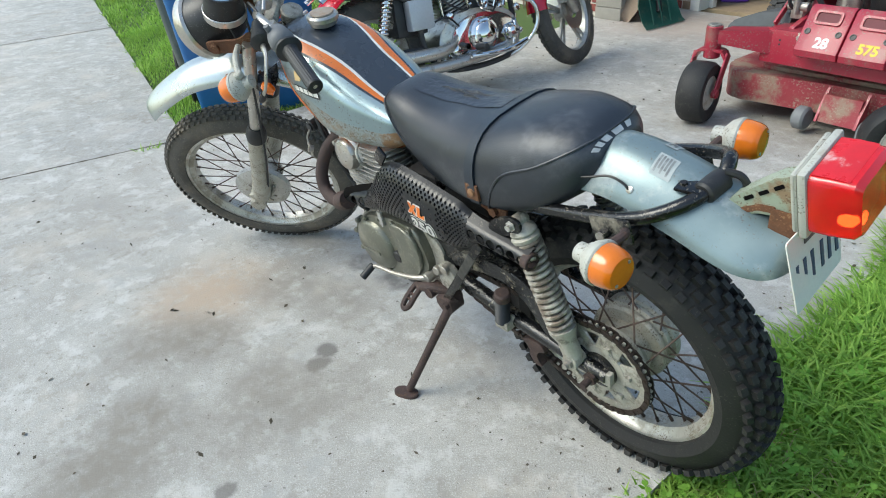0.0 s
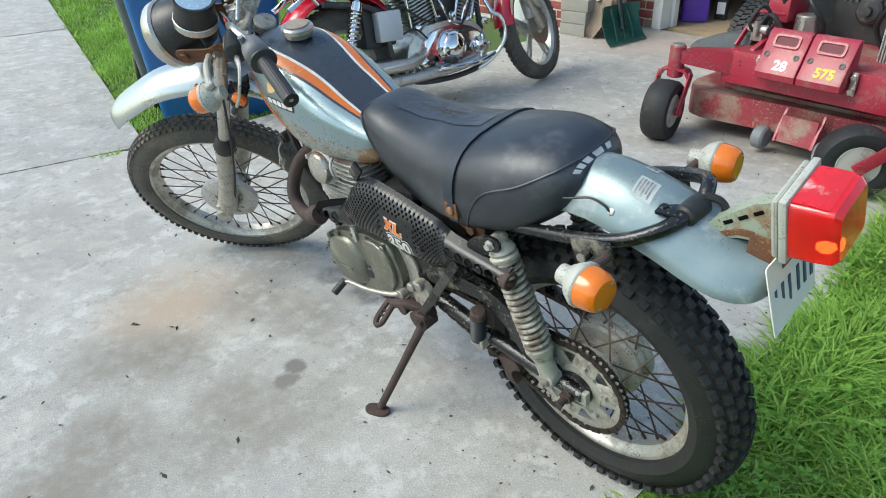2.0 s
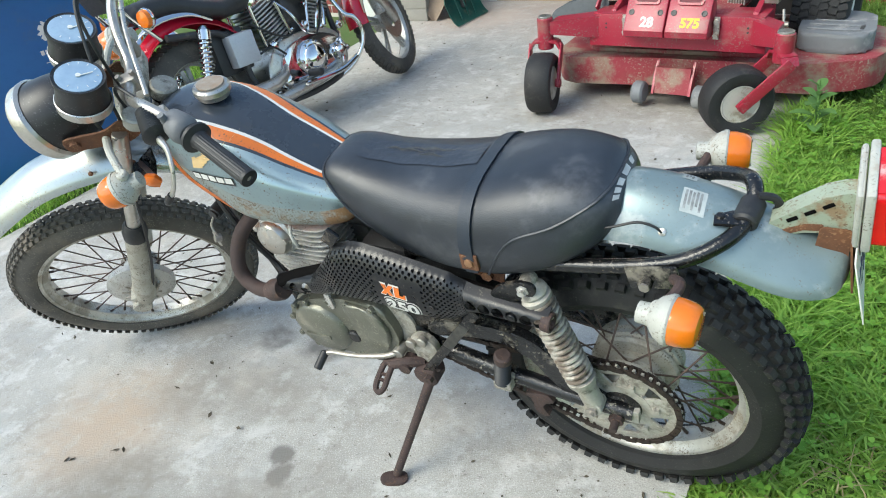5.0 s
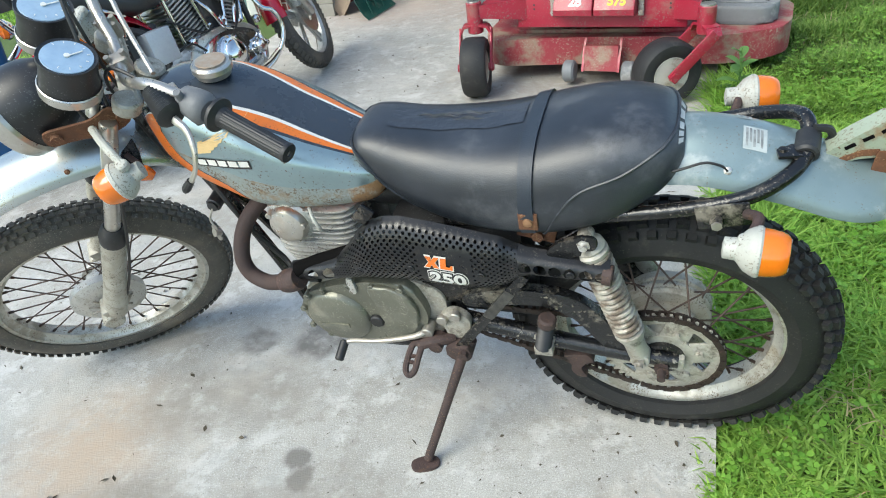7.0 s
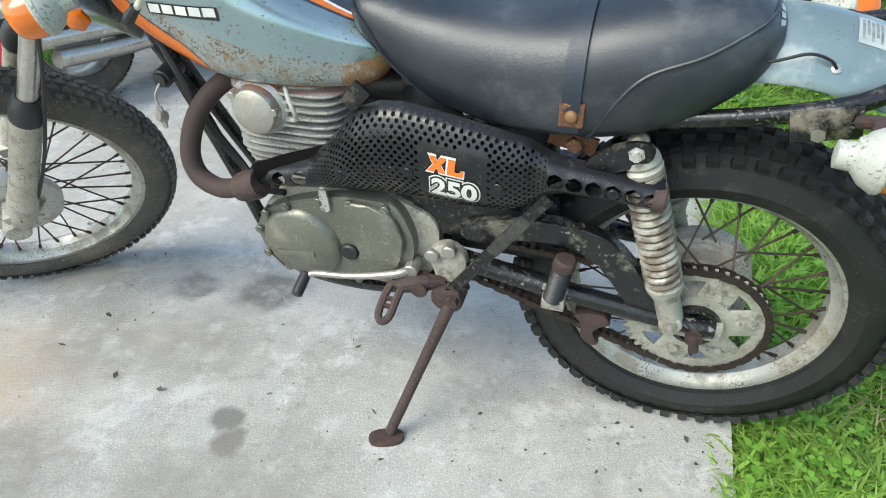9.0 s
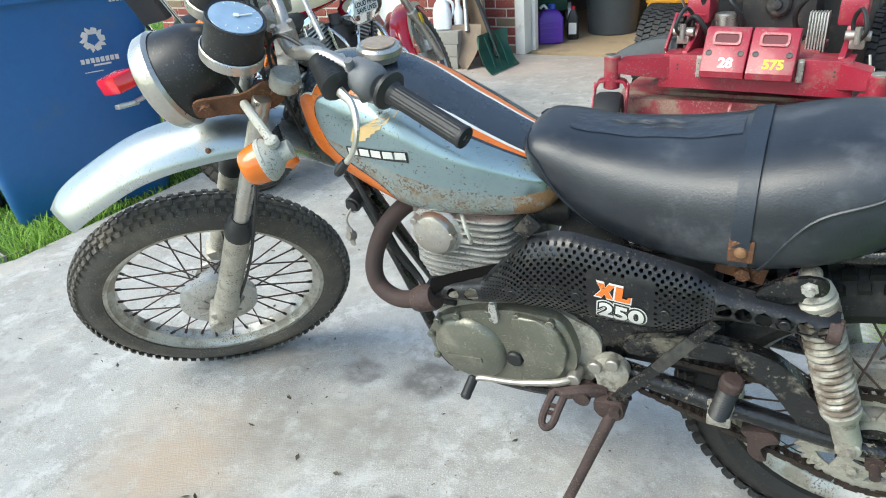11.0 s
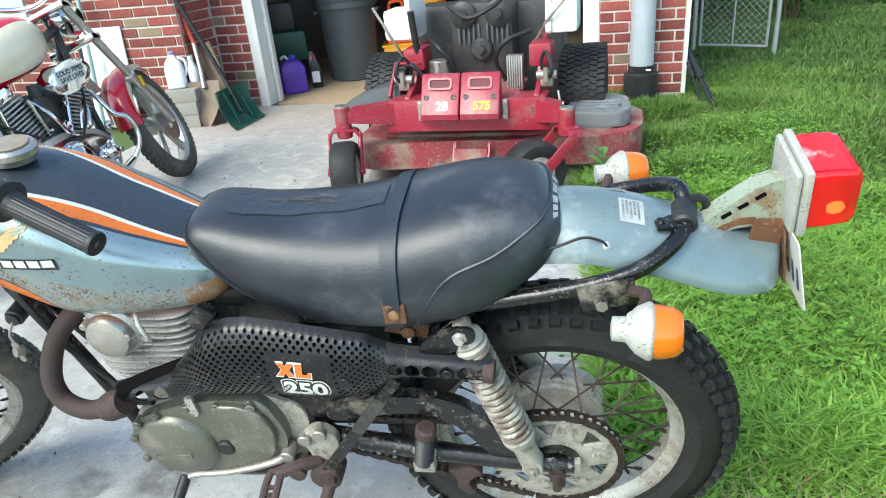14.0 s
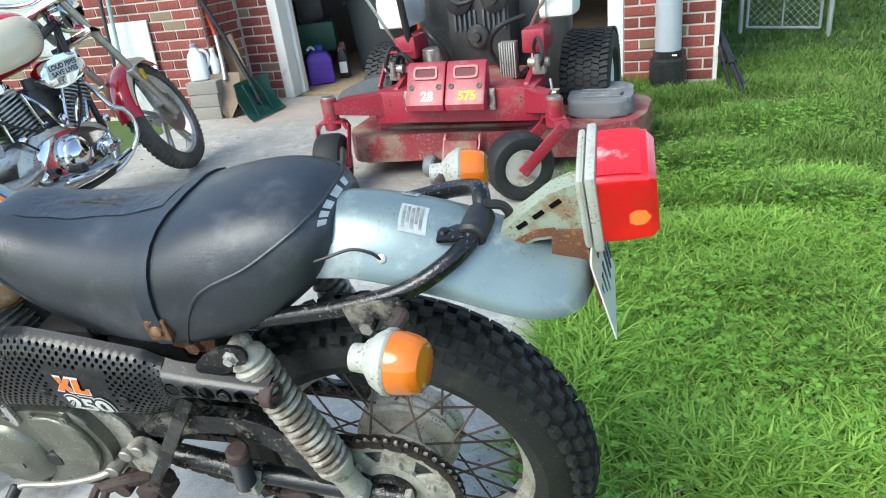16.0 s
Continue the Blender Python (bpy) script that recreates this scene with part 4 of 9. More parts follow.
for s in (-1, 1):
    bm = new_bm()
    bar(bm, (0.035, s * 0.122, 0.730), (0.115, s * 0.122, 0.748), 0.006, 0.045, 0.004, up=(0, 0, 1))
    cyl(bm, (0.066, s * 0.124, 0.733), (0.066, s * 0.140, 0.733), 0.011, seg=6)
    bpart("signal_bracket", bm, m_arm, "grimy black signal bracket with a bolt", parent=loop)
    bm = new_bm()
    cyl(bm, (0.066, s * 0.138, 0.733), (0.066, s * 0.143, 0.733), 0.009, seg=6)
    bpart("bolt", bm, m_bolt, parent=loop)

ARM = [(0.208, 0.776), (0.224, 0.794), (0.252, 0.819), (0.288, 0.848), (0.312, 0.859), (0.330, 0.860), (0.330, 0.790), (0.292, 0.784), (0.265, 0.780), (0.244, 0.768), (0.222, 0.754), (0.208, 0.760)]
tb = None
for v0 in (-0.018, 0.015):
    bm = new_bm()
    slab(bm, rounded(ARM, 0.006, 3), v0, v0 + 0.003)
    tb = bpart("tail_bracket" if tb is None else "bracket_cheek", bm, m_pale_green, "pale green tail lamp bracket edged with rust", parent=tb)
bm = new_bm()
rows = [(0.212, 0.779), (0.226, 0.793), (0.253, 0.817), (0.288, 0.846), (0.328, 0.857)]
loft(bm, [[(a, v, c + dz) for v, dz in ((-0.0175, 0.0), (0.0175, 0.0), (0.0175, 0.003), (-0.0175, 0.003))] for a, c in rows])
bpart("bracket_top", bm, m_pale_green, parent=tb)
# Near-black bars draw the dark of the bracket's slots.
for k in range(3):
    bm = new_bm()
    a, c = 0.244 + 0.0215 * k, 0.799 + 0.0155 * k
    bar(bm, (a, -0.0185, c), (a + 0.013, -0.0185, c + 0.0095), 0.002, 0.0065, 0.001)
    bpart("slot", bm, m_void, parent=tb)
bm = new_bm()
lathe(bm, [(0, 0.011), (0.004, 0.0105), (0.009, 0.004)], (0.224, -0.018, 0.776), (0, -1, 0), 12)
bpart("bracket_bolt", bm, m_rust_bright, "rusty bolt", parent=tb)
for s in (-1, 1):
    bm = new_bm()
    slab(bm, rounded([(0.288, 0.800), (0.330, 0.800), (0.331, 0.712), (0.300, 0.716), (0.284, 0.732)], 0.008, 3), s * 0.022, s * 0.025)
    slab(bm, rounded([(0.226, 0.772), (0.246, 0.786), (0.268, 0.798), (0.292, 0.801), (0.292, 0.789), (0.266, 0.786), (0.244, 0.773), (0.226, 0.762)], 0.003, 2), s * 0.0185, s * 0.0196)
    bpart("rusty_bracket", bm, m_rust_bright, "rusty plate bracket side", parent=tb)
TM = Matrix.Translation((0.343, 0, 0.846)) @ Matrix.Rotation(radians(-5), 4, 'Y') @ Matrix.Rotation(radians(7), 4, 'X')
bm = new_bm()
box(bm, (-0.014, 0, 0.0), (0.010, 0.108, 0.102), TM, 0.006)
box(bm, (-0.002, 0, 0.0), (0.012, 0.114, 0.110), TM, 0.004)
tl = bpart("tail_lamp", bm, m_white_plastic, "square tail lamp with a weathered white base")


def lens_ring(x, hv, top, low):
    return [TM @ Vector((x, a, c)) for a, c in rounded([(-hv, low), (hv, low), (hv, top), (-hv, top)], 0.012, 3)]


bm = new_bm()
loft(bm, [lens_ring(0.003, 0.052, 0.049, -0.049), lens_ring(0.030, 0.052, 0.049, -0.049), lens_ring(0.060, 0.050, 0.046, -0.047), lens_ring(0.068, 0.044, 0.038, -0.041)])
rl_ = bpart("red_lens", bm, m_red_glow, "bright red lens, chalky on top", parent=tl)
bm = new_bm()
rows = []
for i in range(7):
    x = 0.005 + 0.048 * i / 6
    rows.append([TM @ Vector((x, -0.045 + 0.09 * k / 8, 0.0497 - 0.0025 * clampf((i - 3) / 3, 0, 1) + 0.0003 * (i % 2))) for k in range(9)])
loft(bm, rows, caps=False, closed=False)
bpart("bleached_top", bm, m_lens_chalk, parent=rl_)
# Emitter added low behind the lens to make its glow.
bm = new_bm()
lathe(bm, [(0, 0.006), (0.006, 0.010), (0.015, 0.009), (0.020, 0.001)], TM @ Vector((0.034, -0.022, -0.024)), TM.to_3x3() @ Vector((1, 0, 0)), 16)
bpart("bulb", bm, m_lens_glow, "small emitter added for the orange glow in the lens", parent=tl)
bm = new_bm()
bar(bm, (0.330, 0, 0.785), (0.345, 0, 0.690), 0.072, 0.003, up=(1, 0, 0))
bpart("plate_backing", bm, m_rust_bright, parent=tb)
PM = Matrix.Translation((0.348, 0, 0.728)) @ Matrix.Rotation(radians(-11), 4, 'Y')
bm = new_bm()
slab(bm, rounded([(-0.078, -0.062), (0.078, -0.062), (0.078, 0.062), (-0.078, 0.062)], 0.006, 3), -0.001, 0.001, place=lambda a, v, c: PM @ Vector((v + (0.18 * (-0.045 - a - 0.3 * (c + 0.06)) if a + 0.3 * (c + 0.06) < -0.045 else 0.0), a, c)))
pl = bpart("number_plate", bm, m_plate, "white number plate with a bent corner", parent=tb)
for k in range(6):
    bm = new_bm()
    box(bm, (0.0022, -0.058 + 0.023 * k + (0.006 if k > 2 else 0.0), -0.010), (0.0012, 0.0085, 0.046), PM)
    bpart("plate_bar", bm, m_plate_ink, parent=pl)
bm = new_bm()
box(bm, (0.0022, 0, 0.040), (0.0012, 0.062, 0.010), PM)
bpart("plate_bar", bm, mat("plate_faded_ink", (0.16, 0.10, 0.10), 0.6), parent=pl)


# ---- engine ----
bm = new_bm()
slab(bm, rounded([(-0.80, 0.44), (-0.80, 0.33), (-0.74, 0.285), (-0.52, 0.30), (-0.45, 0.36), (-0.45, 0.47), (-0.53, 0.505), (-0.70, 0.505)], 0.03), -0.105, 0.115, bev=0.008)
eng = bpart("crankcase", bm, m_alloy_dirty, "grimy alloy crankcase")
COVER = [(-0.765, 0.458), (-0.797, 0.425), (-0.806, 0.380), (-0.788, 0.335), (-0.735, 0.310), (-0.645, 0.306), (-0.565, 0.322), (-0.512, 0.352), (-0.487, 0.402), (-0.492, 0.450), (-0.515, 0.506), (-0.600, 0.509), (-0.685, 0.490)]
bm = new_bm()
slab(bm, rounded(COVER, 0.03, 4), -0.100, -0.128, bev=0.009, bseg=3)
cov = bpart("side_cover", bm, m_engine, "olive-grey painted engine side cover", parent=eng)
bm = new_bm()
lathe(bm, [(0.0, 0.080), (0.010, 0.076), (0.016, 0.067), (0.017, 0.061), (0.020, 0.057), (0.022, 0.0)], (-0.712, -0.126, 0.384), (0, -1, 0.0), 40)
bpart("flywheel_cover", bm, m_engine, parent=cov)
bm = new_bm()
slab(bm, smooth_outline([(-0.610, 0.495), (-0.530, 0.490), (-0.505, 0.42), (-0.540, 0.355), (-0.600, 0.335), (-0.590, 0.41)], 5), -0.126, -0.140, bev=0.007, bseg=3)
bpart("sprocket_cover", bm, m_engine, parent=cov)
bm = new_bm()
cyl(bm, (-0.615, -0.126, 0.384), (-0.615, -0.138, 0.384), 0.0175, seg=18, bev=0.003)
bpart("rubber_plug", bm, m_rubber_grip, parent=cov)
bm = new_bm()
bar(bm, (-0.757, -0.1485, 0.366), (-0.680, -0.1485, 0.374), 0.003, 0.012, 0.001, up=(0, 0, 1))
bpart("cast_nameplate", bm, m_engine, parent=cov)
for x, w in ((-0.797, 0.402), (-0.792, 0.345), (-0.752, 0.318), (-0.680, 0.314), (-0.605, 0.320), (-0.775, 0.443), (-0.730, 0.468), (-0.66, 0.490), (-0.60, 0.496), (-0.535, 0.496)):
    bm = new_bm()
    cyl(bm, (x, -0.115, w), (x, -0.137, w), 0.0085, seg=12, bev=0.001)
    cyl(bm, (x, -0.137, w), (x, -0.139, w), 0.0055, seg=6)
    bpart("cover_screw", bm, m_engine, parent=cov)
bm = new_bm()
slab(bm, rounded([(-0.655, 0.520), (-0.640, 0.520), (-0.638, 0.478), (-0.645, 0.470), (-0.658, 0.476)], 0.004, 2), -0.136, -0.128, bev=0.002)
tube(bm, [(-0.648, -0.13, 0.518), (-0.66, -0.12, 0.53), (-0.70, -0.10, 0.533)], 0.005, 8, 4)
bpart("clutch_arm", bm, m_alloy, parent=eng)

# finned cylinder and head


def fin_ring(cx, w, lx, lv, r):
    return [(cx + a, b) for a, b in rounded([(-lx, -lv), (lx, -lv), (lx, lv), (-lx, lv)], r, 4)]


bm = new_bm()
slab(bm, fin_ring(-0.724, 0, 0.070, 0.068, 0.04), 0.470, 0.690, place=lambda a, v, b: (a, b, v))
barrel = bpart("cylinder", bm, m_alloy, "oxidised finned cylinder", parent=eng)
for k in range(13):
    w = 0.500 + 0.0145 * k
    g = min(1.0, 0.86 + 0.035 * k)
    bm = new_bm()
    slab(bm, fin_ring(-0.726 + 0.001 * k, 0, 0.107 * g, 0.102 * g, 0.05), w, w + 0.0042, place=lambda a, v, b: (a, b, v), bev=0.001)
    bpart("fin", bm, m_alloy, parent=barrel)
bm = new_bm()
slab(bm, fin_ring(-0.723, 0, 0.080, 0.084, 0.045), 0.645, 0.705, place=lambda a, v, b: (a, b, v), bev=0.012)
cyl(bm, (-0.757, -0.085, 0.646), (-0.757, -0.105, 0.646), 0.052, seg=28, bev=0.006)
hd = bpart("cylinder_head", bm, m_alloy, parent=eng)
bm = new_bm()
lathe(bm, [(0, 0.044), (0.008, 0.044), (0.018, 0.038), (0.023, 0.024), (0.025, 0.0)], (-0.757, -0.104, 0.646), (0, -1, 0.06), 30)
bpart("points_cover", bm, m_chrome_dull, "polished round cap", parent=hd)
for x, w in ((-0.792, 0.673), (-0.719, 0.650)):
    bm = new_bm()
    cyl(bm, (x, -0.10, w), (x, -0.122, w), 0.007, seg=10, bev=0.001)
    bpart("cap_screw", bm, m_bolt, parent=hd)
bm = new_bm()
tube(bm, [(-0.700, -0.10, 0.690), (-0.682, -0.125, 0.680), (-0.675, -0.125, 0.652), (-0.692, -0.105, 0.632), (-0.712, -0.098, 0.627)], 0.0038, 8, 6)
bpart("plug_lead", bm, m_white_plastic, parent=hd)
bm = new_bm()
tube(bm, [(-0.68, 0, 0.645), (-0.61, 0.0, 0.66), (-0.53, 0.01, 0.665)], [0.032, 0.028, 0.045], 14, 6)
box(bm, (-0.60, 0.02, 0.62), (0.06, 0.07, 0.09), bev=0.012)
bpart("carburettor", bm, m_black_plastic, parent=eng)
bm = new_bm()
bar(bm, (-0.575, -0.135, 0.690), (-0.545, -0.135, 0.725), 0.03, 0.008, 0.003, up=(0, 1, 0))
bpart("shield_tab", bm, m_black_frame, parent=eng)

# exhaust
bm = new_bm()
tube(bm, [(-0.800, -0.02, 0.668), (-0.845, -0.055, 0.662), (-0.884, -0.095, 0.622), (-0.903, -0.125, 0.560), (-0.893, -0.138, 0.515), (-0.850, -0.146, 0.497), (-0.800, -0.150, 0.510), (-0.762, -0.146, 0.528)], 0.0178, 16, 7)
hdr = bpart("header_pipe", bm, m_header, "soot-brown header pipe")
# Silencer coloured near-black so the shield's holes look dark.
bm = new_bm()
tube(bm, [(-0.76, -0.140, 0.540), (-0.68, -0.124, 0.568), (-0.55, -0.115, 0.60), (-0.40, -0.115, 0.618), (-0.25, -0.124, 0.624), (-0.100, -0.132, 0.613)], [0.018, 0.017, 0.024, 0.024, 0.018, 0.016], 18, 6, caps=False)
bpart("silencer", bm, m_void, "near-black silencer behind the shield", parent=hdr)
bm = new_bm()
lathe(bm, [(-0.014, 0.0185), (0.002, 0.0195), (0.004, 0.018), (0.004, 0.014), (-0.014, 0.014)], (-0.097, -0.150, 0.611), (1, -0.05, -0.06), 20, closed=True)
bpart("tailpipe_tip", bm, m_rust, "rusty tailpipe end", parent=hdr)
bm = new_bm()
lathe(bm, [(-0.012, 0.0235), (0.0, 0.027), (0.03, 0.0275), (0.038, 0.0245)], (-0.790, -0.1505, 0.512), (0.06, 0, 0.026), 20)
bpart("joint_collar", bm, m_rust, "rust-red joint collar", parent=hdr)

# perforated heat shield
TOP = [(-0.775, 0.553), (-0.732, 0.564), (-0.690, 0.574), (-0.649, 0.590), (-0.604, 0.638), (-0.582, 0.666), (-0.559, 0.688), (-0.522, 0.704), (-0.487, 0.707), (-0.435, 0.700), (-0.359, 0.687), (-0.294, 0.674), (-0.270, 0.662), (-0.248, 0.653), (-0.204, 0.647), (-0.158, 0.642), (-0.098, 0.635)]
BOT = [(-0.775, 0.511), (-0.743, 0.516), (-0.661, 0.525), (-0.600, 0.537), (-0.500, 0.543), (-0.406, 0.541), (-0.330, 0.544), (-0.290, 0.560), (-0.253, 0.594), (-0.151, 0.592), (-0.098, 0.588)]


def along(rows, x):
    for (a, b), (c2, d2) in zip(rows, rows[1:]):
        if x <= c2:
            return b + (d2 - b) * (x - a) / (c2 - a)
    return rows[-1][1]


def shield_point(x, t, lift=0.0):
    """t: 0 at the lower edge, 1 at the upper edge."""
    lo, hi = along(BOT, x), along(TOP, x)
    bulge = 0.032 * clampf((hi - lo) / 0.15, 0.62, 1.0)
    v = -0.136 - 0.008 * clampf((x + 0.75) / 0.4, 0, 1) - bulge * (1 - abs(2 * t - 1) ** 2.6) - lift
    if t > 0.95:
        v += 0.010 * (t - 0.95) * 20
    return Vector((x, v, lo + (hi - lo) * t))


bm = new_bm()
cache = {}


def sv(x, t, lift=0.0):
    key = (round(x, 5), round(t, 5), lift)
    if key not in cache:
        cache[key] = bm.verts.new(shield_point(x, t, lift))
    return cache[key]


def shield_cell(x0, x1, t0, t1, hole, aspect):
    """One cell of the plate; hole is the hole's share of the cell, 0 for none."""
    xm, tm = (x0 + x1) / 2, (t0 + t1) / 2
    ring = [(x0, t0), (xm, t0), (x1, t0), (x1, tm), (x1, t1), (xm, t1), (x0, t1), (x0, tm)]
    if not hole:
        bm.faces.new([sv(a, b) for a, b in ring])
        return
    h = max(0.001, along(TOP, xm) - along(BOT, xm))
    r = hole * min((x1 - x0), (t1 - t0) * h) / 2
    ins = [sv(xm + r * math.cos(radians(225 + 45 * k)), tm + r * math.sin(radians(225 + 45 * k)) / h) for k in range(8)]
    deep = [sv(xm + r * math.cos(radians(225 + 45 * k)), tm + r * math.sin(radians(225 + 45 * k)) / h, -0.003) for k in range(8)]
    out = [sv(a, b) for a, b in ring]
    for k in range(8):
        j = (k + 1) % 8
        bm.faces.new((out[k], out[j], ins[j], ins[k]))
        bm.faces.new((ins[k], ins[j], deep[j], deep[k]))


NX, NT = 60, 22
xa, xb = -0.655, -0.262
for i in range(NX):
    x0, x1 = xa + (xb - xa) * i / NX, xa + (xb - xa) * (i + 1) / NX
    xm = (x0 + x1) / 2
    hgt = along(TOP, xm) - along(BOT, xm)
    for j in range(NT):
        t0, t1 = j / NT, (j + 1) / NT
        cells_ok = (i + j) % 2 == 0 and 0 < j < NT - 1 and hgt > 0.055
        decal = -0.450 < xm < -0.350 and 0.560 < along(BOT, xm) + hgt * (t0 + t1) / 2 < 0.662
        screw = any((xm - a) ** 2 + (along(BOT, xm) + hgt * (t0 + t1) / 2 - b) ** 2 < 0.00016 for a, b in ((-0.590, 0.580), (-0.470, 0.612), (-0.330, 0.602)))
        shield_cell(x0, x1, t0, t1, 0 if (not cells_ok or decal or screw) else (0.98 if hgt > 0.10 else 0.8), 1)
for x0, x1, holes in ((-0.775, xa, 3), (xb, -0.098, 6)):
    for i in range(holes):
        a, b = x0 + (x1 - x0) * i / holes, x0 + (x1 - x0) * (i + 1) / holes
        xm = (a + b) / 2
        for t0, t1, hole in ((0.0, 0.2, 0), (0.2, 0.8, 0.92), (0.8, 1.0, 0)):
            shield_cell(a, b, t0, t1, 0 if (x0 < -0.7 and i == 0) else hole, 1)
bmesh.ops.remove_doubles(bm, verts=bm.verts, dist=0.0002)
shield = bpart("heat_shield", bm, m_shield, "black perforated exhaust heat shield", smooth=50)
for x, t in ((-0.590, 0.36), (-0.470, 0.42), (-0.330, 0.45), (-0.166, 0.5)):
    bm = new_bm()
    q = shield_point(x, t)
    cyl(bm, q + Vector((0, 0.004, 0)), q - Vector((0, 0.0025, 0)), 0.0085, seg=14, bev=0.001)
    sc = bpart("shield_screw", bm, m_shield, parent=shield)
    bm = new_bm()
    cyl(bm, q - Vector((0, 0.002, 0)), q - Vector((0, 0.0035, 0)), 0.0045, seg=8)
    bpart("screw_head", bm, m_shield, parent=sc)


def on_shield(x, w, lift):
    lo, hi = along(BOT, x), along(TOP, x)
    return shield_point(x, (w - lo) / (hi - lo), lift)


def decal(bm, pts, lift, thick=0.0006, sub=3):
    """A thin printed shape that follows the shield."""
    n = []
    for (a, b), (c2, d2) in zip(pts, pts[1:] + pts[:1]):
        for k in range(sub):
            n.append((a + (c2 - a) * k / sub, b + (d2 - b) * k / sub))
    lo = [bm.verts.new(on_shield(a, b, lift)) for a, b in n]
    bm.faces.new(lo)


def shear(pts, ox, ow, sc, slant=0.10, drop=-0.085):
    return [(ox + sc * (a + slant * b), ow + sc * (b + drop * a)) for a, b in pts]


X_SHAPE = [(0, 1), (0.42, 1), (0.52, 0.72), (0.68, 1), (1.08, 1), (0.75, 0.50), (1.08, 0), (0.66, 0), (0.52, 0.28), (0.38, 0), (-0.04, 0), (0.30, 0.50)]
L_SHAPE = [(1.16, 1), (1.60, 1), (1.60, 0.28), (1.88, 0.28), (1.96, 0.45), (2.10, 0.45), (2.10, 0), (1.16, 0)]
for shp, nm in ((X_SHAPE, "orange_cross_mark"), (L_SHAPE, "orange_angle_mark")):
    big = []
    cx = sum(a for a, b in shp) / len(shp)
    for a, b in shp:
        big.append((cx + (a - cx) * 1.20, 0.5 + (b - 0.5) * 1.24))
    bm = new_bm()
    decal(bm, shear(big, -0.437, 0.622, 0.0260), 0.0012)
    bpart("decal_outline", bm, m_white, parent=shield)
    bm = new_bm()
    decal(bm, shear(shp, -0.437, 0.622, 0.0260), 0.0020)
    bpart(nm, bm, m_orange, "orange decal letter", parent=shield)


def glyphs(text, size, spread=0.0, thick=0.0):
    """Letters of the built-in font as a bmesh, flat in x and y, centred."""
    cu = bpy.data.curves.new("letters", 'FONT')
    cu.body, cu.size, cu.offset, cu.extrude = text, size, spread, thick
    cu.align_x, cu.align_y = 'CENTER', 'CENTER'
    ob = bpy.data.objects.new("letters", cu)
    scene.collection.objects.link(ob)
    dg = bpy.context.evaluated_depsgraph_get()
    me = bpy.data.meshes.new_from_object(ob.evaluated_get(dg))
    bm = new_bm()
    bm.from_mesh(me)
    bpy.data.objects.remove(ob)
    bpy.data.curves.remove(cu)
    bpy.data.meshes.remove(me)
    return bm


for spread, lift, mm, nm in ((0.0062, 0.0016, m_white, "numeral_border"), (0.0044, 0.0023, m_black_plastic, "numeral_shadow"), (0.0016, 0.0030, m_white, "model_numeral")):
    bm = glyphs("250", 0.044, spread)
    for q in bm.verts:
        x, y = q.co.x * 1.08, q.co.y
        q.co = on_shield(-0.397 + x + 0.08 * y, 0.590 + y - 0.085 * x, lift)
    bpart(nm, bm, mm, "white model numerals" if mm == m_white else "", parent=shield)

# ---- frame ----
bm = new_bm()
for s in (-1, 1):
    tube(bm, [(-1.045, 0.0, 0.80), (-0.985, s * 0.012, 0.66), (-0.90, s * 0.03, 0.46), (-0.83, s * 0.055, 0.31), (-0.76, s * 0.075, 0.262), (-0.60, s * 0.085, 0.262), (-0.47, s * 0.085, 0.30), (-0.425, s * 0.080, 0.40), (-0.42, s * 0.085, 0.60), (-0.40, s * 0.095, 0.68)], 0.0135, 10, 5)
tube(bm, [(-1.04, 0, 0.88), (-0.80, 0, 0.80), (-0.55, 0, 0.715), (-0.40, 0, 0.70)], 0.019, 12, 5)
bar(bm, (-0.40, -0.095, 0.675), (-0.40, 0.095, 0.675), 0.025, 0.025, 0.005)
fr = bpart("frame", bm, m_black_frame, "black tubular cradle frame")
bm = new_bm()
box(bm, (-0.40, -0.04, 0.565), (0.27, 0.11, 0.20), bev=0.02)
box(bm, (-0.36, -0.062, 0.455), (0.22, 0.03, 0.13), bev=0.012)
bpart("air_box", bm, m_black_plastic, parent=fr)
bm = new_bm()
slab(bm, rounded([(-0.52, 0.54), (-0.30, 0.56), (-0.26, 0.50), (-0.33, 0.47), (-0.38, 0.43), (-0.47, 0.44)], 0.02), -0.098, -0.092, bev=0.002)
bpart("side_plate", bm, m_black_frame, parent=fr)
bm = new_bm()
slab(bm, smooth_outline([(-0.21, 0.650), (-0.185, 0.678), (-0.145, 0.694), (-0.122, 0.690), (-0.122, 0.668), (-0.15, 0.650), (-0.19, 0.636)], 4), -0.146, -0.138, bev=0.003)
tube(bm, [(-0.15, -0.10, 0.66), (-0.19, -0.09, 0.62), (-0.27, -0.08, 0.56), (-0.40, -0.08, 0.46)], 0.013, 10, 4)
tube(bm, [(-0.15, 0.10, 0.66), (-0.19, 0.09, 0.62), (-0.27, 0.08, 0.56), (-0.40, 0.08, 0.46)], 0.013, 10, 4)
bpart("shock_mount", bm, m_black_frame, parent=fr)
bm = new_bm()
cyl(bm, (-0.232, -0.098, 0.655), (-0.232, -0.112, 0.655), 0.012, seg=6)
bar(bm, (-0.27, -0.10, 0.665), (-0.20, -0.10, 0.65), 0.006, 0.03, 0.002)
bpart("seat_bolt", bm, m_rust_bright, parent=fr)
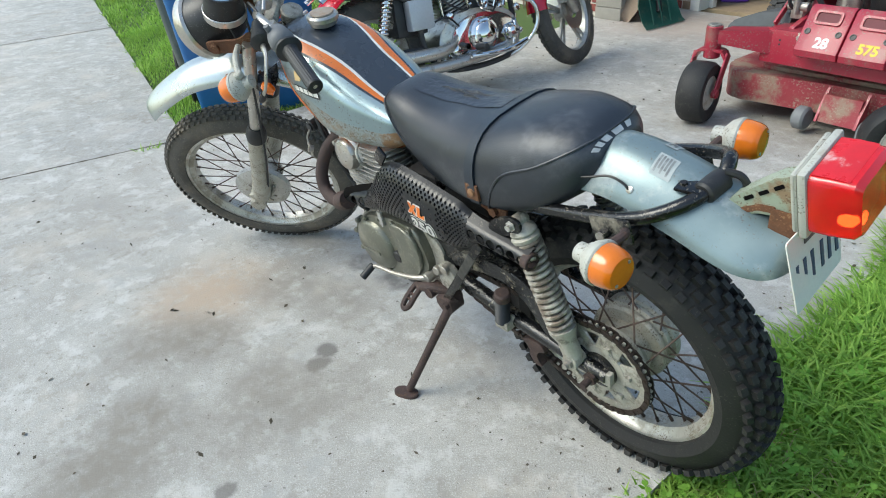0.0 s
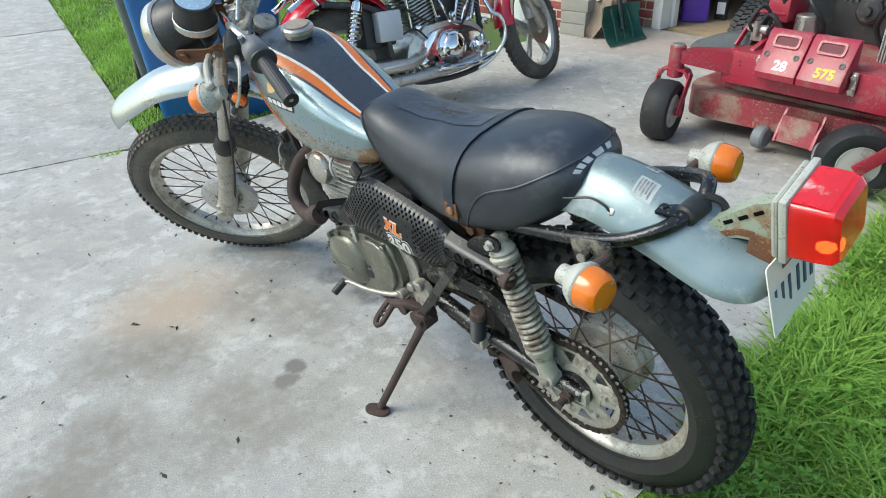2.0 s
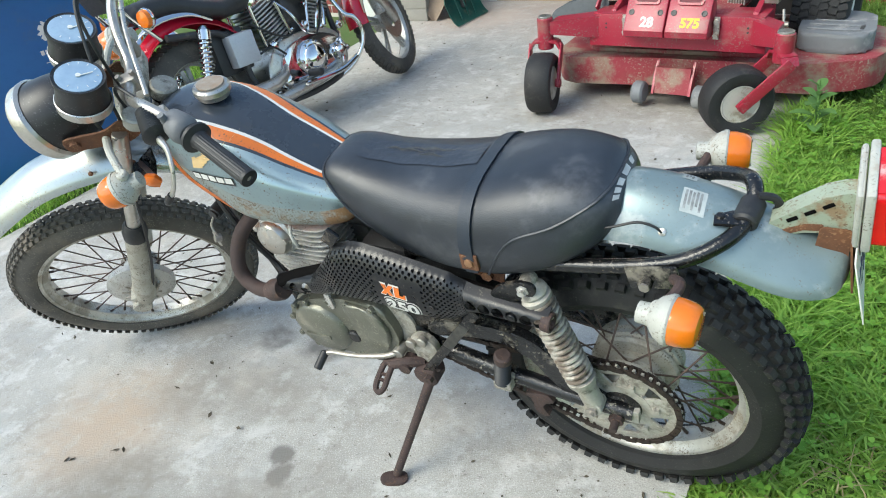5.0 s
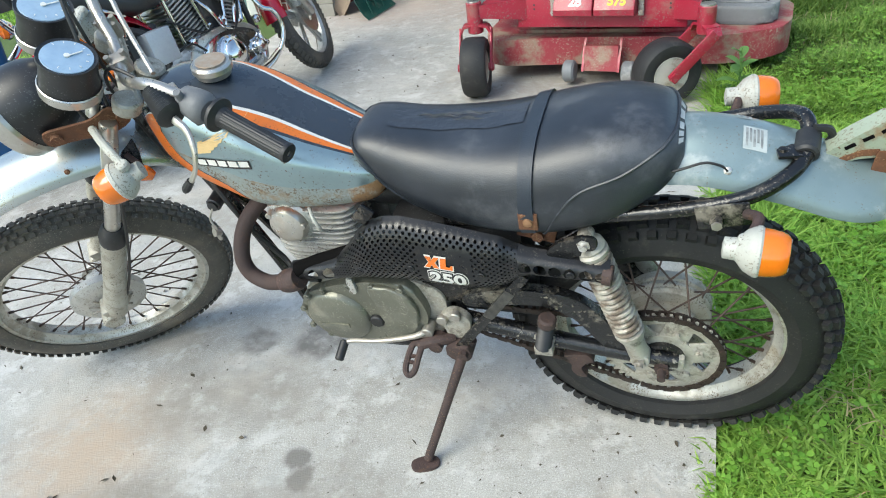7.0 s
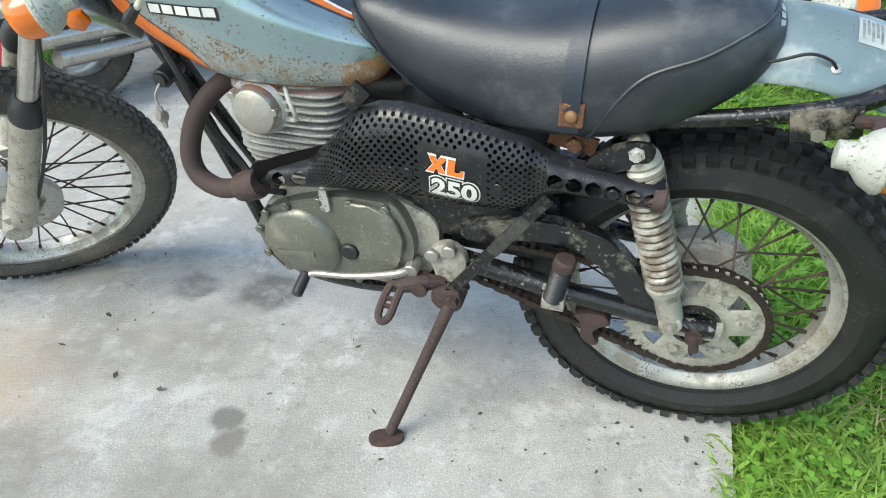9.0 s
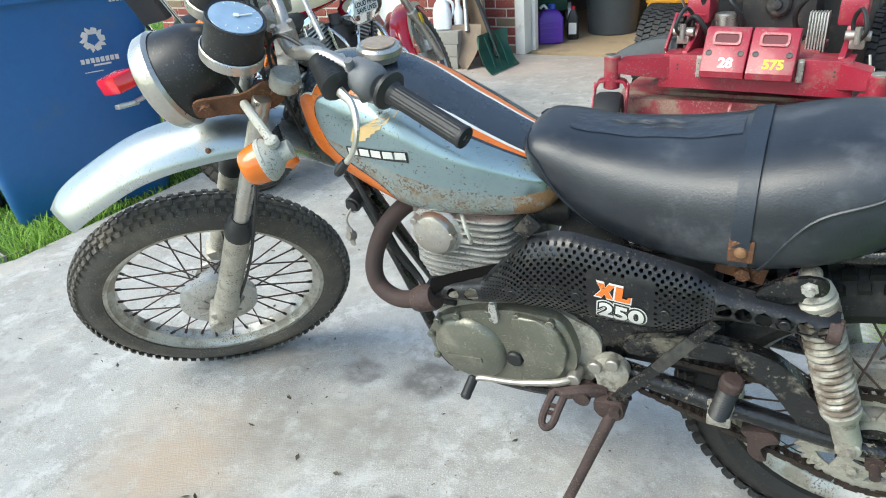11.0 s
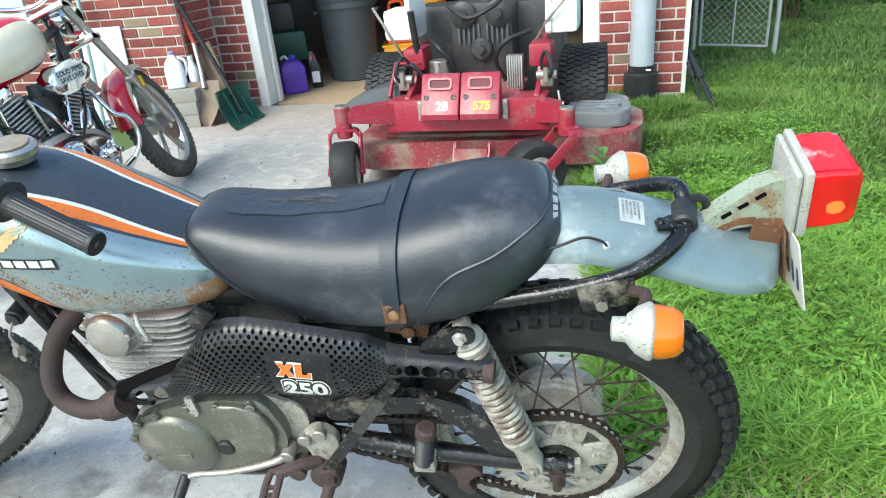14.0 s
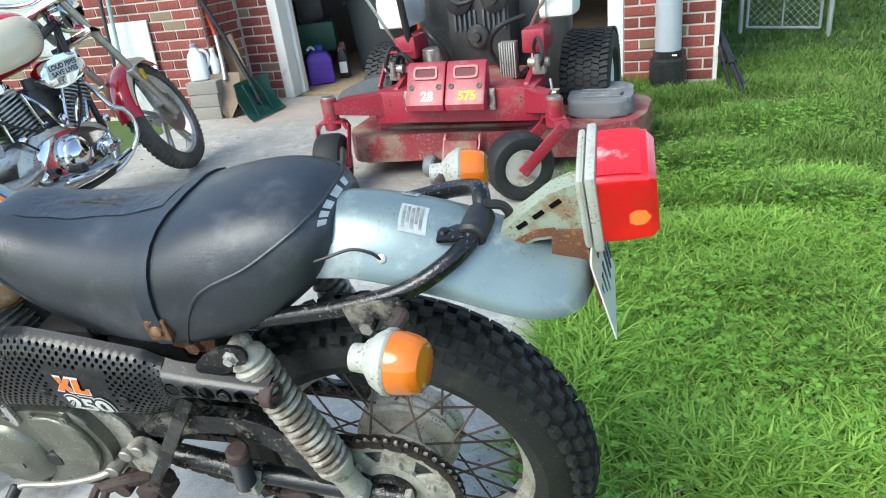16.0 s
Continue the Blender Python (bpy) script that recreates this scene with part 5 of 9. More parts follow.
# front wiring and an ignition lock with keys
for pts in ([(-0.99, -0.035, 0.70), (-0.94, -0.06, 0.66), (-0.90, -0.06, 0.56), (-0.85, -0.06, 0.48)], [(-1.0, -0.02, 0.74), (-0.93, -0.075, 0.70), (-0.89, -0.08, 0.60), (-0.845, -0.07, 0.50), (-0.80, -0.10, 0.475), (-0.74, -0.11, 0.48)]):
    bm = new_bm()
    tube(bm, pts, 0.0065, 8, 6)
    bpart("wiring_loom", bm, m_cable, parent=fr)
bm = new_bm()
cyl(bm, (-0.945, -0.045, 0.676), (-0.945, -0.095, 0.671), 0.017, seg=18, bev=0.002)
cyl(bm, (-0.945, -0.095, 0.671), (-0.945, -0.100, 0.671), 0.012, seg=14)
lock = bpart("ignition_lock", bm, m_black_plastic, parent=fr)
bm = new_bm()
tube(bm, [(-0.947, -0.098, 0.666), (-0.957, -0.108, 0.645), (-0.953, -0.112, 0.628)], 0.0025, 6, 5)
slab(bm, rounded([(-0.960, 0.630), (-0.946, 0.630), (-0.948, 0.585), (-0.958, 0.585)], 0.005, 3), -0.114, -0.111)
cyl(bm, (-0.956, -0.118, 0.612), (-0.950, -0.106, 0.606), 0.010, seg=10)
bpart("key", bm, m_bolt, parent=lock)

# ---- swing arm, shocks, chain ----
for s in (-1, 1):
    bm = new_bm()
    tube(bm, [(-0.44, s * 0.092, 0.385), (-0.25, s * 0.100, 0.358), (-0.09, s * 0.104, 0.340), (0.03, s * 0.104, 0.330)], [0.019, 0.019, 0.017, 0.016], 12, 4)
    slab(bm, smooth_outline([(-0.40, 0.475), (-0.30, 0.505), (-0.18, 0.498), (-0.125, 0.455), (-0.075, 0.385), (-0.015, 0.345), (-0.02, 0.322), (-0.10, 0.345), (-0.165, 0.425), (-0.21, 0.462), (-0.30, 0.462), (-0.395, 0.440)], 4), s * 0.088, s * 0.112, bev=0.005)
    arm = bpart("swing_arm", bm, m_arm, "scuffed black swing arm")
    bm = new_bm()
    box(bm, (0.0, s * 0.104, 0.326), (0.085, 0.016, 0.036), bev=0.004)
    bpart("axle_plate", bm, m_alloy_dirty, parent=arm)
    a, b = Vector((-0.043, s * 0.118, 0.352)), Vector((-0.143, s * 0.122, 0.676))
    d = (b - a).normalized()
    L = (b - a).length
    bm = new_bm()
    lathe(bm, [(0.0, 0.010), (0.006, 0.021), (0.05, 0.021), (0.06, 0.024), (0.075, 0.030), (0.082, 0.030), (0.086, 0.018), (L - 0.045, 0.016), (L - 0.042, 0.029), (L - 0.034, 0.030), (L - 0.030, 0.024), (L - 0.024, 0.028), (L - 0.016, 0.026), (L - 0.004, 0.014), (L, 0.010)], a, d, 22)
    cyl(bm, a + Vector((0, -0.018, 0)), a + Vector((0, 0.018, 0)), 0.019, seg=16, bev=0.002)
    cyl(bm, b + Vector((0, -0.016, 0)), b + Vector((0, 0.016, 0)), 0.015, seg=16, bev=0.002)
    sh = bpart("shock_absorber", bm, m_alloy_dirty, "muddy rear shock absorber")
    bm = new_bm()
    u = d.orthogonal().normalized()
    w2 = d.cross(u)
    pts = []
    turns = 15
    for k in range(turns * 14 + 1):
        th = 2 * math.pi * k / 14
        pts.append(a + d * (0.084 + (L - 0.128) * k / (turns * 14)) + (u * math.cos(th) + w2 * math.sin(th)) * 0.0255)
    tube(bm, pts, 0.0054, 7, 1)
    bpart("spring", bm, mat("spring_steel", (0.46, 0.43, 0.37), 0.5, metal=0.3, other=(0.16, 0.12, 0.09), scale=40, amount=0.95, sharp=0.12, dirt=(0.06, 0.04, 0.03), dirt_scale=26, dirt_amount=0.34), parent=sh)
    for q, mm in ((a, m_bolt), (b, m_alloy)):
        bm = new_bm()
        cyl(bm, q + Vector((0, s * 0.018, 0)), q + Vector((0, s * 0.026, 0)), 0.012, seg=6)
        cyl(bm, q + Vector((0, s * 0.026, 0)), q + Vector((0, s * 0.034, 0)), 0.007, seg=10)
        bpart("shock_nut", bm, mm, parent=sh)

SC = Vector((0.0, -0.082, 0.322))
TEETH = 44
RP = 0.1160


def ring_plate(bm, c, r0, outer, v0, v1, n):
    """A flat ring from radius r0 to outer(k)."""
    a = [[bm.verts.new((c.x + r * math.cos(2 * math.pi * k / n), v, c.z + r * math.sin(2 * math.pi * k / n))) for k in range(n) for r in [rr(k)]] for v, rr in ((v0, lambda k: r0), (v0, outer), (v1, outer), (v1, lambda k: r0))]
    for i in range(4):
        p, q = a[i], a[(i + 1) % 4]
        for k in range(n):
            j = (k + 1) % n
            bm.faces.new((p[k], p[j], q[j], q[k]))


bm = new_bm()
ring_plate(bm, SC, 0.094, lambda k: RP + (0.006 if k % 4 in (1, 2) else -0.004), SC.y - 0.0025, SC.y + 0.0025, TEETH * 4)
spr = bpart("rear_sprocket", bm, m_alloy_dirty, "dirty alloy rear sprocket")
bm = new_bm()
ring_plate(bm, SC, 0.030, lambda k: 0.062, SC.y - 0.006, SC.y + 0.003, 48)
bpart("sprocket_carrier", bm, m_alloy_dirty, parent=spr)
for k in range(6):
    a = 2 * math.pi * (k + 0.2) / 6
    bm = new_bm()
    bar(bm, SC + Vector((0.055 * math.cos(a), -0.002, 0.055 * math.sin(a))), SC + Vector((0.100 * math.cos(a), 0, 0.100 * math.sin(a))), 0.006, 0.058, 0.002, up=(-math.sin(a), 0, math.cos(a)))
    bpart("sprocket_arm", bm, m_alloy_dirty, parent=spr)
for k in range(6):
    a = 2 * math.pi * (k + 0.2) / 6
    bm = new_bm()
    q = SC + Vector((0.072 * math.cos(a), -0.004, 0.072 * math.sin(a)))
    cyl(bm, q, q - Vector((0, 0.008, 0)), 0.008, seg=6)
    bpart("sprocket_bolt", bm, m_alloy_dirty, parent=spr)
bm = new_bm()
lathe(bm, [(0.012, 0.012), (0.012, 0.038), (0.006, 0.044), (-0.016, 0.042), (-0.018, 0.034), (-0.012, 0.030), (-0.012, 0.012)], SC, (0, 1, 0), 28)
bpart("bearing_housing", bm, m_black_frame, parent=spr)
bm = new_bm()
cyl(bm, (0, -0.150, 0.320), (0, 0.150, 0.320), 0.0085, seg=14)
cyl(bm, (0, -0.128, 0.320), (0, -0.110, 0.320), 0.0155, seg=6)
cyl(bm, (0, 0.110, 0.320), (0, 0.128, 0.320), 0.0155, seg=6)
cyl(bm, (0, -0.110, 0.320), (0, -0.106, 0.320), 0.020, seg=18)
bpart("rear_axle", bm, m_rust, "rusty axle and nut")
bm = new_bm()
lathe(bm, [(-0.068, 0.030), (-0.068, 0.052), (-0.056, 0.062), (-0.048, 0.076), (-0.036, 0.080), (-0.032, 0.068), (-0.024, 0.066), (-0.020, 0.072), (-0.015, 0.072), (-0.011, 0.066), (0.002, 0.067), (0.006, 0.090), (0.014, 0.094), (0.018, 0.088), (0.024, 0.088), (0.028, 0.094), (0.034, 0.094), (0.038, 0.088), (0.044, 0.088), (0.048, 0.094), (0.066, 0.094), (0.075, 0.086), (0.080, 0.030)], REAR, (0, 1, 0), 40)
bpart("rear_hub", bm, m_mud_alloy, "dull silver drum brake hub")

# chain: links round both sprockets
FS = Vector((-0.505, -0.082, 0.412))
RF = 0.037
path = []
dv = FS - SC
base = math.atan2(dv.z, dv.x)
dist = dv.length
lean_a = math.acos((RP - RF) / dist)
for k in range(81):
    th = base + lean_a + (2 * math.pi - 2 * lean_a) * k / 80
    path.append(SC + Vector((RP * math.cos(th), 0, RP * math.sin(th))))
lowrun = [path[-1], path[-1] + (FS + Vector((RF * math.cos(base - lean_a), 0, RF * math.sin(base - lean_a))) - path[-1]) * 0.5 + Vector((0, 0, -0.022))]
endl = FS + Vector((RF * math.cos(base - lean_a), 0, RF * math.sin(base - lean_a)))
path += curve_pts([path[-1], lowrun[1], endl], 16)[1:]
for k in range(1, 31):
    th = base - lean_a + (2 * lean_a) * k / 30
    path.append(FS + Vector((RF * math.cos(th), 0, RF * math.sin(th))))
path += [path[-1] + (path[0] - path[-1]) * k / 40 for k in range(1, 41)]
pitch = 0.0159
marks, acc = [path[0]], 0.0
for a, b in zip(path, path[1:]):
    L = (b - a).length
    while acc + L >= pitch:
        a = a + (b - a).normalized() * (pitch - acc)
        marks.append(a)
        L = (b - a).length
        acc = 0.0
    acc += L
bm = new_bm()
for i, (a, b) in enumerate(zip(marks, marks[1:])):
    o = 0.0085 if i % 2 else 0.0065
    for s in (-1, 1):
        bar(bm, a + Vector((0, s * o, 0)) - (b - a) * 0.2, b + Vector((0, s * o, 0)) + (b - a) * 0.2, 0.0022, 0.0125, up=(0, 1, 0) if False else (b - a).cross(Vector((0, 1, 0))))
    cyl(bm, a - Vector((0, 0.0105, 0)), a + Vector((0, 0.0105, 0)), 0.0044, seg=7)
tagged(bpart("drive_chain", bm, m_chain, "rusty roller chain", smooth=0), kind="stuff")
bm = new_bm()
slab(bm, rounded([(-0.205, 0.312), (-0.15, 0.322), (-0.135, 0.300), (-0.165, 0.285), (-0.165, 0.262), (-0.150, 0.245), (-0.170, 0.240), (-0.188, 0.262), (-0.185, 0.290)], 0.008, 3), -0.112, -0.088, bev=0.002)
bpart("chain_guide", bm, m_rust, "bent rusty chain guide")

# ---- controls and stand ----
bm = new_bm()
slab(bm, rounded([(-0.468, 0.412), (-0.43, 0.438), (-0.393, 0.412), (-0.400, 0.372), (-0.428, 0.318), (-0.458, 0.306), (-0.452, 0.360)], 0.015, 3), -0.125, -0.105, bev=0.004)
mt = bpart("peg_mount", bm, m_alloy_dirty, "chalky alloy foot peg mount")
for x, w in ((-0.424, 0.424), (-0.456, 0.408)):
    bm = new_bm()
    cyl(bm, (x, -0.120, w), (x, -0.135, w), 0.013, seg=12, bev=0.002)
    bpart("bolt", bm, m_bolt, parent=mt)
bm = new_bm()
bar(bm, (-0.442, -0.145, 0.312), (-0.258, -0.138, 0.578), 0.008, 0.022, 0.003, up=(0, 0, 1))
sb = bpart("brace_bar", bm, m_black_frame, "black brace bar rubbed to bare metal")
bm = new_bm()
bar(bm, (-0.345, -0.1432, 0.452), (-0.290, -0.1395, 0.5315), 0.0088, 0.0226, 0.003, up=(0, 0, 1))
bpart("rubbed_patch", bm, m_rubbed, parent=sb)
bm = new_bm()
tube(bm, [(-0.44, -0.125, 0.345), (-0.475, -0.145, 0.355), (-0.515, -0.155, 0.345)], 0.013, 10, 4)
cyl(bm, (-0.475, -0.12, 0.345), (-0.475, -0.16, 0.345), 0.016, seg=12)
pegm = bpart("foot_peg", bm, m_rust, "rusty folding foot peg")
bm = new_bm()
loop2 = [(-0.508, -0.155, 0.350), (-0.528, -0.156, 0.346), (-0.538, -0.180, 0.325), (-0.541, -0.200, 0.306), (-0.531, -0.208, 0.300), (-0.520, -0.199, 0.306), (-0.514, -0.180, 0.325), (-0.507, -0.160, 0.346)]
tube(bm, loop2, 0.0075, 8, 5)
for k in range(2):
    t = 0.35 + 0.3 * k
    bar(bm, Vector((-0.512, -0.165, 0.340)).lerp(Vector((-0.522, -0.198, 0.308)), t), Vector((-0.531, -0.165, 0.340)).lerp(Vector((-0.541, -0.198, 0.308)), t), 0.005, 0.009)
bpart("peg_loop", bm, m_rust, parent=pegm)
bm = new_bm()
tube(bm, [(-0.49, -0.125, 0.372), (-0.52, -0.150, 0.368), (-0.60, -0.165, 0.356), (-0.672, -0.172, 0.352), (-0.690, -0.180, 0.345)], [0.009, 0.007, 0.006, 0.006, 0.006], 10, 5)
cyl(bm, (-0.495, -0.11, 0.372), (-0.495, -0.145, 0.372), 0.014, seg=14, bev=0.002)
gl = bpart("gear_lever", bm, m_bolt, "dull steel gear lever")
bm = new_bm()
cyl(bm, (-0.690, -0.172, 0.350), (-0.694, -0.215, 0.330), 0.0105, seg=14, bev=0.003)
bpart("toe_rubber", bm, m_rubber_grip, parent=gl)
bm = new_bm()
tube(bm, [(-0.80, -0.03, 0.275), (-0.70, -0.06, 0.262), (-0.58, -0.08, 0.272), (-0.47, -0.10, 0.318)], 0.011, 10, 5)
slab(bm, rounded([(-0.83, 0.30), (-0.80, 0.262), (-0.60, 0.248), (-0.48, 0.275), (-0.48, 0.282), (-0.60, 0.258), (-0.79, 0.272), (-0.82, 0.306)], 0.006, 2), -0.085, 0.085)
bpart("skid_bar", bm, m_rust, "rusty skid plate", parent=fr)
TOPS = Vector((-0.412, -0.135, 0.335))
FOOT = Vector((-0.512, -0.276, 0.062))
bm = new_bm()
tube(bm, [TOPS + Vector((0.012, 0.01, 0.02)), TOPS, TOPS.lerp(FOOT, 0.5), FOOT], [0.017, 0.0125, 0.0105, 0.0105], 14, 3)
slab(bm, rounded([(-0.455, 0.345), (-0.40, 0.352), (-0.395, 0.315), (-0.42, 0.298), (-0.452, 0.312)], 0.01, 3), -0.155, -0.112, bev=0.003)
stand = bpart("side_stand", bm, m_rust, "dark rusty side stand")
bm = new_bm()
M3 = Matrix.Translation(FOOT + Vector((-0.006, -0.010, -0.008))) @ Matrix.Rotation(-LEAN, 4, 'X') @ Matrix.Rotation(radians(25), 4, 'Z')
slab(bm, smooth_outline([(-0.034, 0), (-0.022, 0.017), (0.022, 0.018), (0.036, 0), (0.022, -0.018), (-0.022, -0.017)], 5), -0.006, 0.004, place=lambda a, v, b: M3 @ Vector((a, b, v)), bev=0.002)
bpart("stand_foot", bm, m_rust, parent=stand)
bm = new_bm()
cyl(bm, TOPS - Vector((0, 0.015, 0)), TOPS - Vector((0, 0.032, 0)), 0.011, seg=6)
bpart("pivot_bolt", bm, m_rust, parent=stand)
for s in (-1, 1):
    bm = new_bm()
    box(bm, (-0.238, s * 0.125, 0.352), (0.04, 0.03, 0.025), bev=0.004)
    slab(bm, rounded([(-0.262, 0.375), (-0.215, 0.375), (-0.222, 0.335), (-0.255, 0.335)], 0.006, 2), s * 0.112, s * 0.118)
    pp = bpart("passenger_peg", bm, m_alloy_dirty, "folded passenger foot peg with ribbed rubber")
    bm = new_bm()
    rows = []
    for k in range(12):
        rows += [(k * 0.0065, 0.0150), (k * 0.0065 + 0.0035, 0.0180)]
    lathe(bm, rows, (-0.240, s * 0.130, 0.358), (0.017, 0, 0.10), 14)
    bpart("peg_rubber", bm, m_rubber_grip, parent=pp)
    bm = new_bm()
    lathe(bm, [(0.074, 0.017), (0.078, 0.0195), (0.094, 0.0190), (0.098, 0.015)], (-0.240, s * 0.130, 0.358), (0.017, 0, 0.10), 14)
    bpart("peg_end", bm, m_rust, parent=pp)

# ---- tank emblem and rust, seat letters as plain bars ----


def tank_side(x, w, lift=0.0012):
    lo, hi = 0.0, 1.0
    for _ in range(30):
        s = (lo + hi) / 2
        if tank_ring(s)[0] < x:
            lo = s
        else:
            hi = s
    _, wc, hw, up, dn = tank_ring(lo)
    h = w - wc
    k = clampf(abs(h) / (up if h > 0 else dn), 0, 0.999)
    if h < 0:
        return Vector((x, -hw * max(0.0, 1 - k ** 6) ** (1 / 6) - lift, w))
    return Vector((x, -hw * (max(0.0, 1 - k ** (2 / 0.80))) ** 0.40 - lift, w))


def tank_decal(bm, pts, lift, sub=4):
    n = []
    for (a, b), (c2, d2) in zip(pts, pts[1:] + pts[:1]):
        for k in range(sub):
            n.append((a + (c2 - a) * k / sub, b + (d2 - b) * k / sub))
    cx, cw = sum(a for a, b in n) / len(n), sum(b for a, b in n) / len(n)
    mid = bm.verts.new(tank_side(cx, cw, lift))
    vs = [bm.verts.new(tank_side(a, b, lift)) for a, b in n]
    for i in range(len(vs)):
        bm.faces.new((mid, vs[i], vs[(i + 1) % len(vs)]))


for k in range(7):
    f = k / 6
    bm = new_bm()
    base_x, base_w = -0.888 + 0.012 * f, 0.829 + 0.004 * k
    L = 0.035 + 0.060 * f
    tank_decal(bm, [(base_x, base_w), (base_x + L, base_w + 0.006 + 0.026 * f), (base_x + L + 0.004, base_w + 0.012 + 0.030 * f), (base_x + L * 0.5, base_w + 0.008 + 0.014 * f), (base_x, base_w + 0.0045)], 0.0014)
    bpart("wing_feather", bm, m_emblem_gold, "gold wing emblem feather", parent=tank)
bm = new_bm()
tank_decal(bm, [(-0.903, 0.800), (-0.903, 0.818), (-0.769, 0.823), (-0.769, 0.803)], 0.0013)
bpart("badge_backing", bm, m_black_plastic, parent=tank)
for k in range(5):
    x = -0.899 + 0.0262 * k
    w = 0.8025 + 0.0013 * k
    bm = new_bm()
    tank_decal(bm, [(x, w), (x, w + 0.0135), (x + 0.0215, w + 0.0142), (x + 0.0215, w + 0.0008)], 0.0021)
    bpart("badge_bar", bm, m_white, parent=tank)
for k in range(5):
    f0 = 12.2 - 1.28 * k
    for piece in ((0.0, 0.92, -0.22, 0.22),):
        bm = new_bm()
        fa, fb, ua, ub = piece
        bm.faces.new([bm.verts.new(on_seat(10.50 + u, f0 - f - 0.25 * u, 0.0014)) for u, f in ((ua, fa), (ub, fa), (ub, fb), (ua, fb))])
        bpart("seat_badge_bar", bm, m_badge, parent=seat)


# ---- ground ----
def concrete_material():
    m = mat("driveway_concrete", (0.450, 0.437, 0.400), 0.88, other=(0.355, 0.342, 0.312), scale=3.4, amount=0.9, sharp=0.16, dirt=(0.345, 0.315, 0.265), dirt_scale=1.7, dirt_amount=0.30, bump=0.45, bump_scale=170)
    n, l = m.node_tree.nodes, m.node_tree.links
    p = n["Principled BSDF"]
    col = p.inputs["Base Color"].links[0].from_socket
    tc = n.new("ShaderNodeTexCoord")

    def noise(scale, detail=5.0, rough=0.6):
        nz = n.new("ShaderNodeTexNoise")
        nz.inputs["Scale"].default_value = scale
        nz.inputs["Detail"].default_value = detail
        nz.inputs["Roughness"].default_value = rough
        l.new(tc.outputs["Object"], nz.inputs[0])
        return nz

    def band(sock, a, b, lo, hi):
        mr = n.new("ShaderNodeMapRange")
        mr.interpolation_type = 'SMOOTHSTEP'
        l.new(sock, mr.inputs[0])
        for k, v in ((1, a), (2, b), (3, lo), (4, hi)):
            mr.inputs[k].default_value = v
        return mr.outputs[0]

    def times(a, b):
        x = n.new("ShaderNodeMath")
        x.operation = 'MULTIPLY'
        l.new(a, x.inputs[0])
        l.new(b, x.inputs[1])
        return x.outputs[0]

    def over(fac, c):
        nonlocal col
        x = n.new("ShaderNodeMix")
        x.data_type = 'RGBA'
        l.new(fac, x.inputs[0])
        l.new(col, x.inputs[6])
        x.inputs[7].default_value = (*c, 1)
        col = x.outputs[2]
    # sand grain, pale scuffs and dark aggregate specks
    over(band(noise(330, 2.0).outputs[0], 0.47, 0.62, 0.0, 0.55), (0.27, 0.255, 0.23))
    over(band(noise(240, 3.0).outputs[0], 0.54, 0.66, 0.0, 0.55), (0.68, 0.665, 0.62))
    over(times(band(noise(24, 7.0, 0.72).outputs[0], 0.50, 0.62, 0.0, 0.7), band(noise(3.0).outputs[0], 0.40, 0.60, 0.2, 1.0)), (0.29, 0.27, 0.235))
    over(band(noise(9, 8.0, 0.75).outputs[0], 0.50, 0.62, 0.0, 0.7), (0.56, 0.555, 0.525))
    over(band(noise(2.1, 6.0, 0.65).outputs[0], 0.52, 0.66, 0.0, 0.55), (0.52, 0.475, 0.41))
    over(band(noise(5.5, 7.0, 0.7).outputs[0], 0.54, 0.66, 0.0, 0.55), (0.345, 0.345, 0.33))
    over(band(noise(85, 2.0).outputs[0], 0.67, 0.71, 0.0, 0.7), (0.17, 0.16, 0.145))
    warpn = noise(5.0, 7.0, 0.7)
    add = n.new("ShaderNodeMix")
    add.data_type = 'VECTOR'
    add.inputs[0].default_value = 0.10
    l.new(tc.outputs["Object"], add.inputs[4])
    l.new(warpn.outputs["Color"], add.inputs[5])
    warp = add.outputs[1]
    mottle = band(noise(16, 6.0, 0.7).outputs[0], 0.30, 0.62, 0.35, 1.0)
    for x, y, r, c, k in STAINS_AND_PATCHES:
        d = n.new("ShaderNodeVectorMath")
        d.operation = 'DISTANCE'
        l.new(warp, d.inputs[0])
        d.inputs[1].default_value = (x * 0.90 + 0.05, y * 0.90 + 0.05, 0.05)
        f = band(d.outputs["Value"], r * (1.0 if r < 0.11 else 1.25), r * (0.5 if r < 0.11 else 0.15), 0.0, k)
        over(times(f, mottle) if r > 0.06 else f, c)
    l.new(col, p.inputs["Base Color"])
    return m


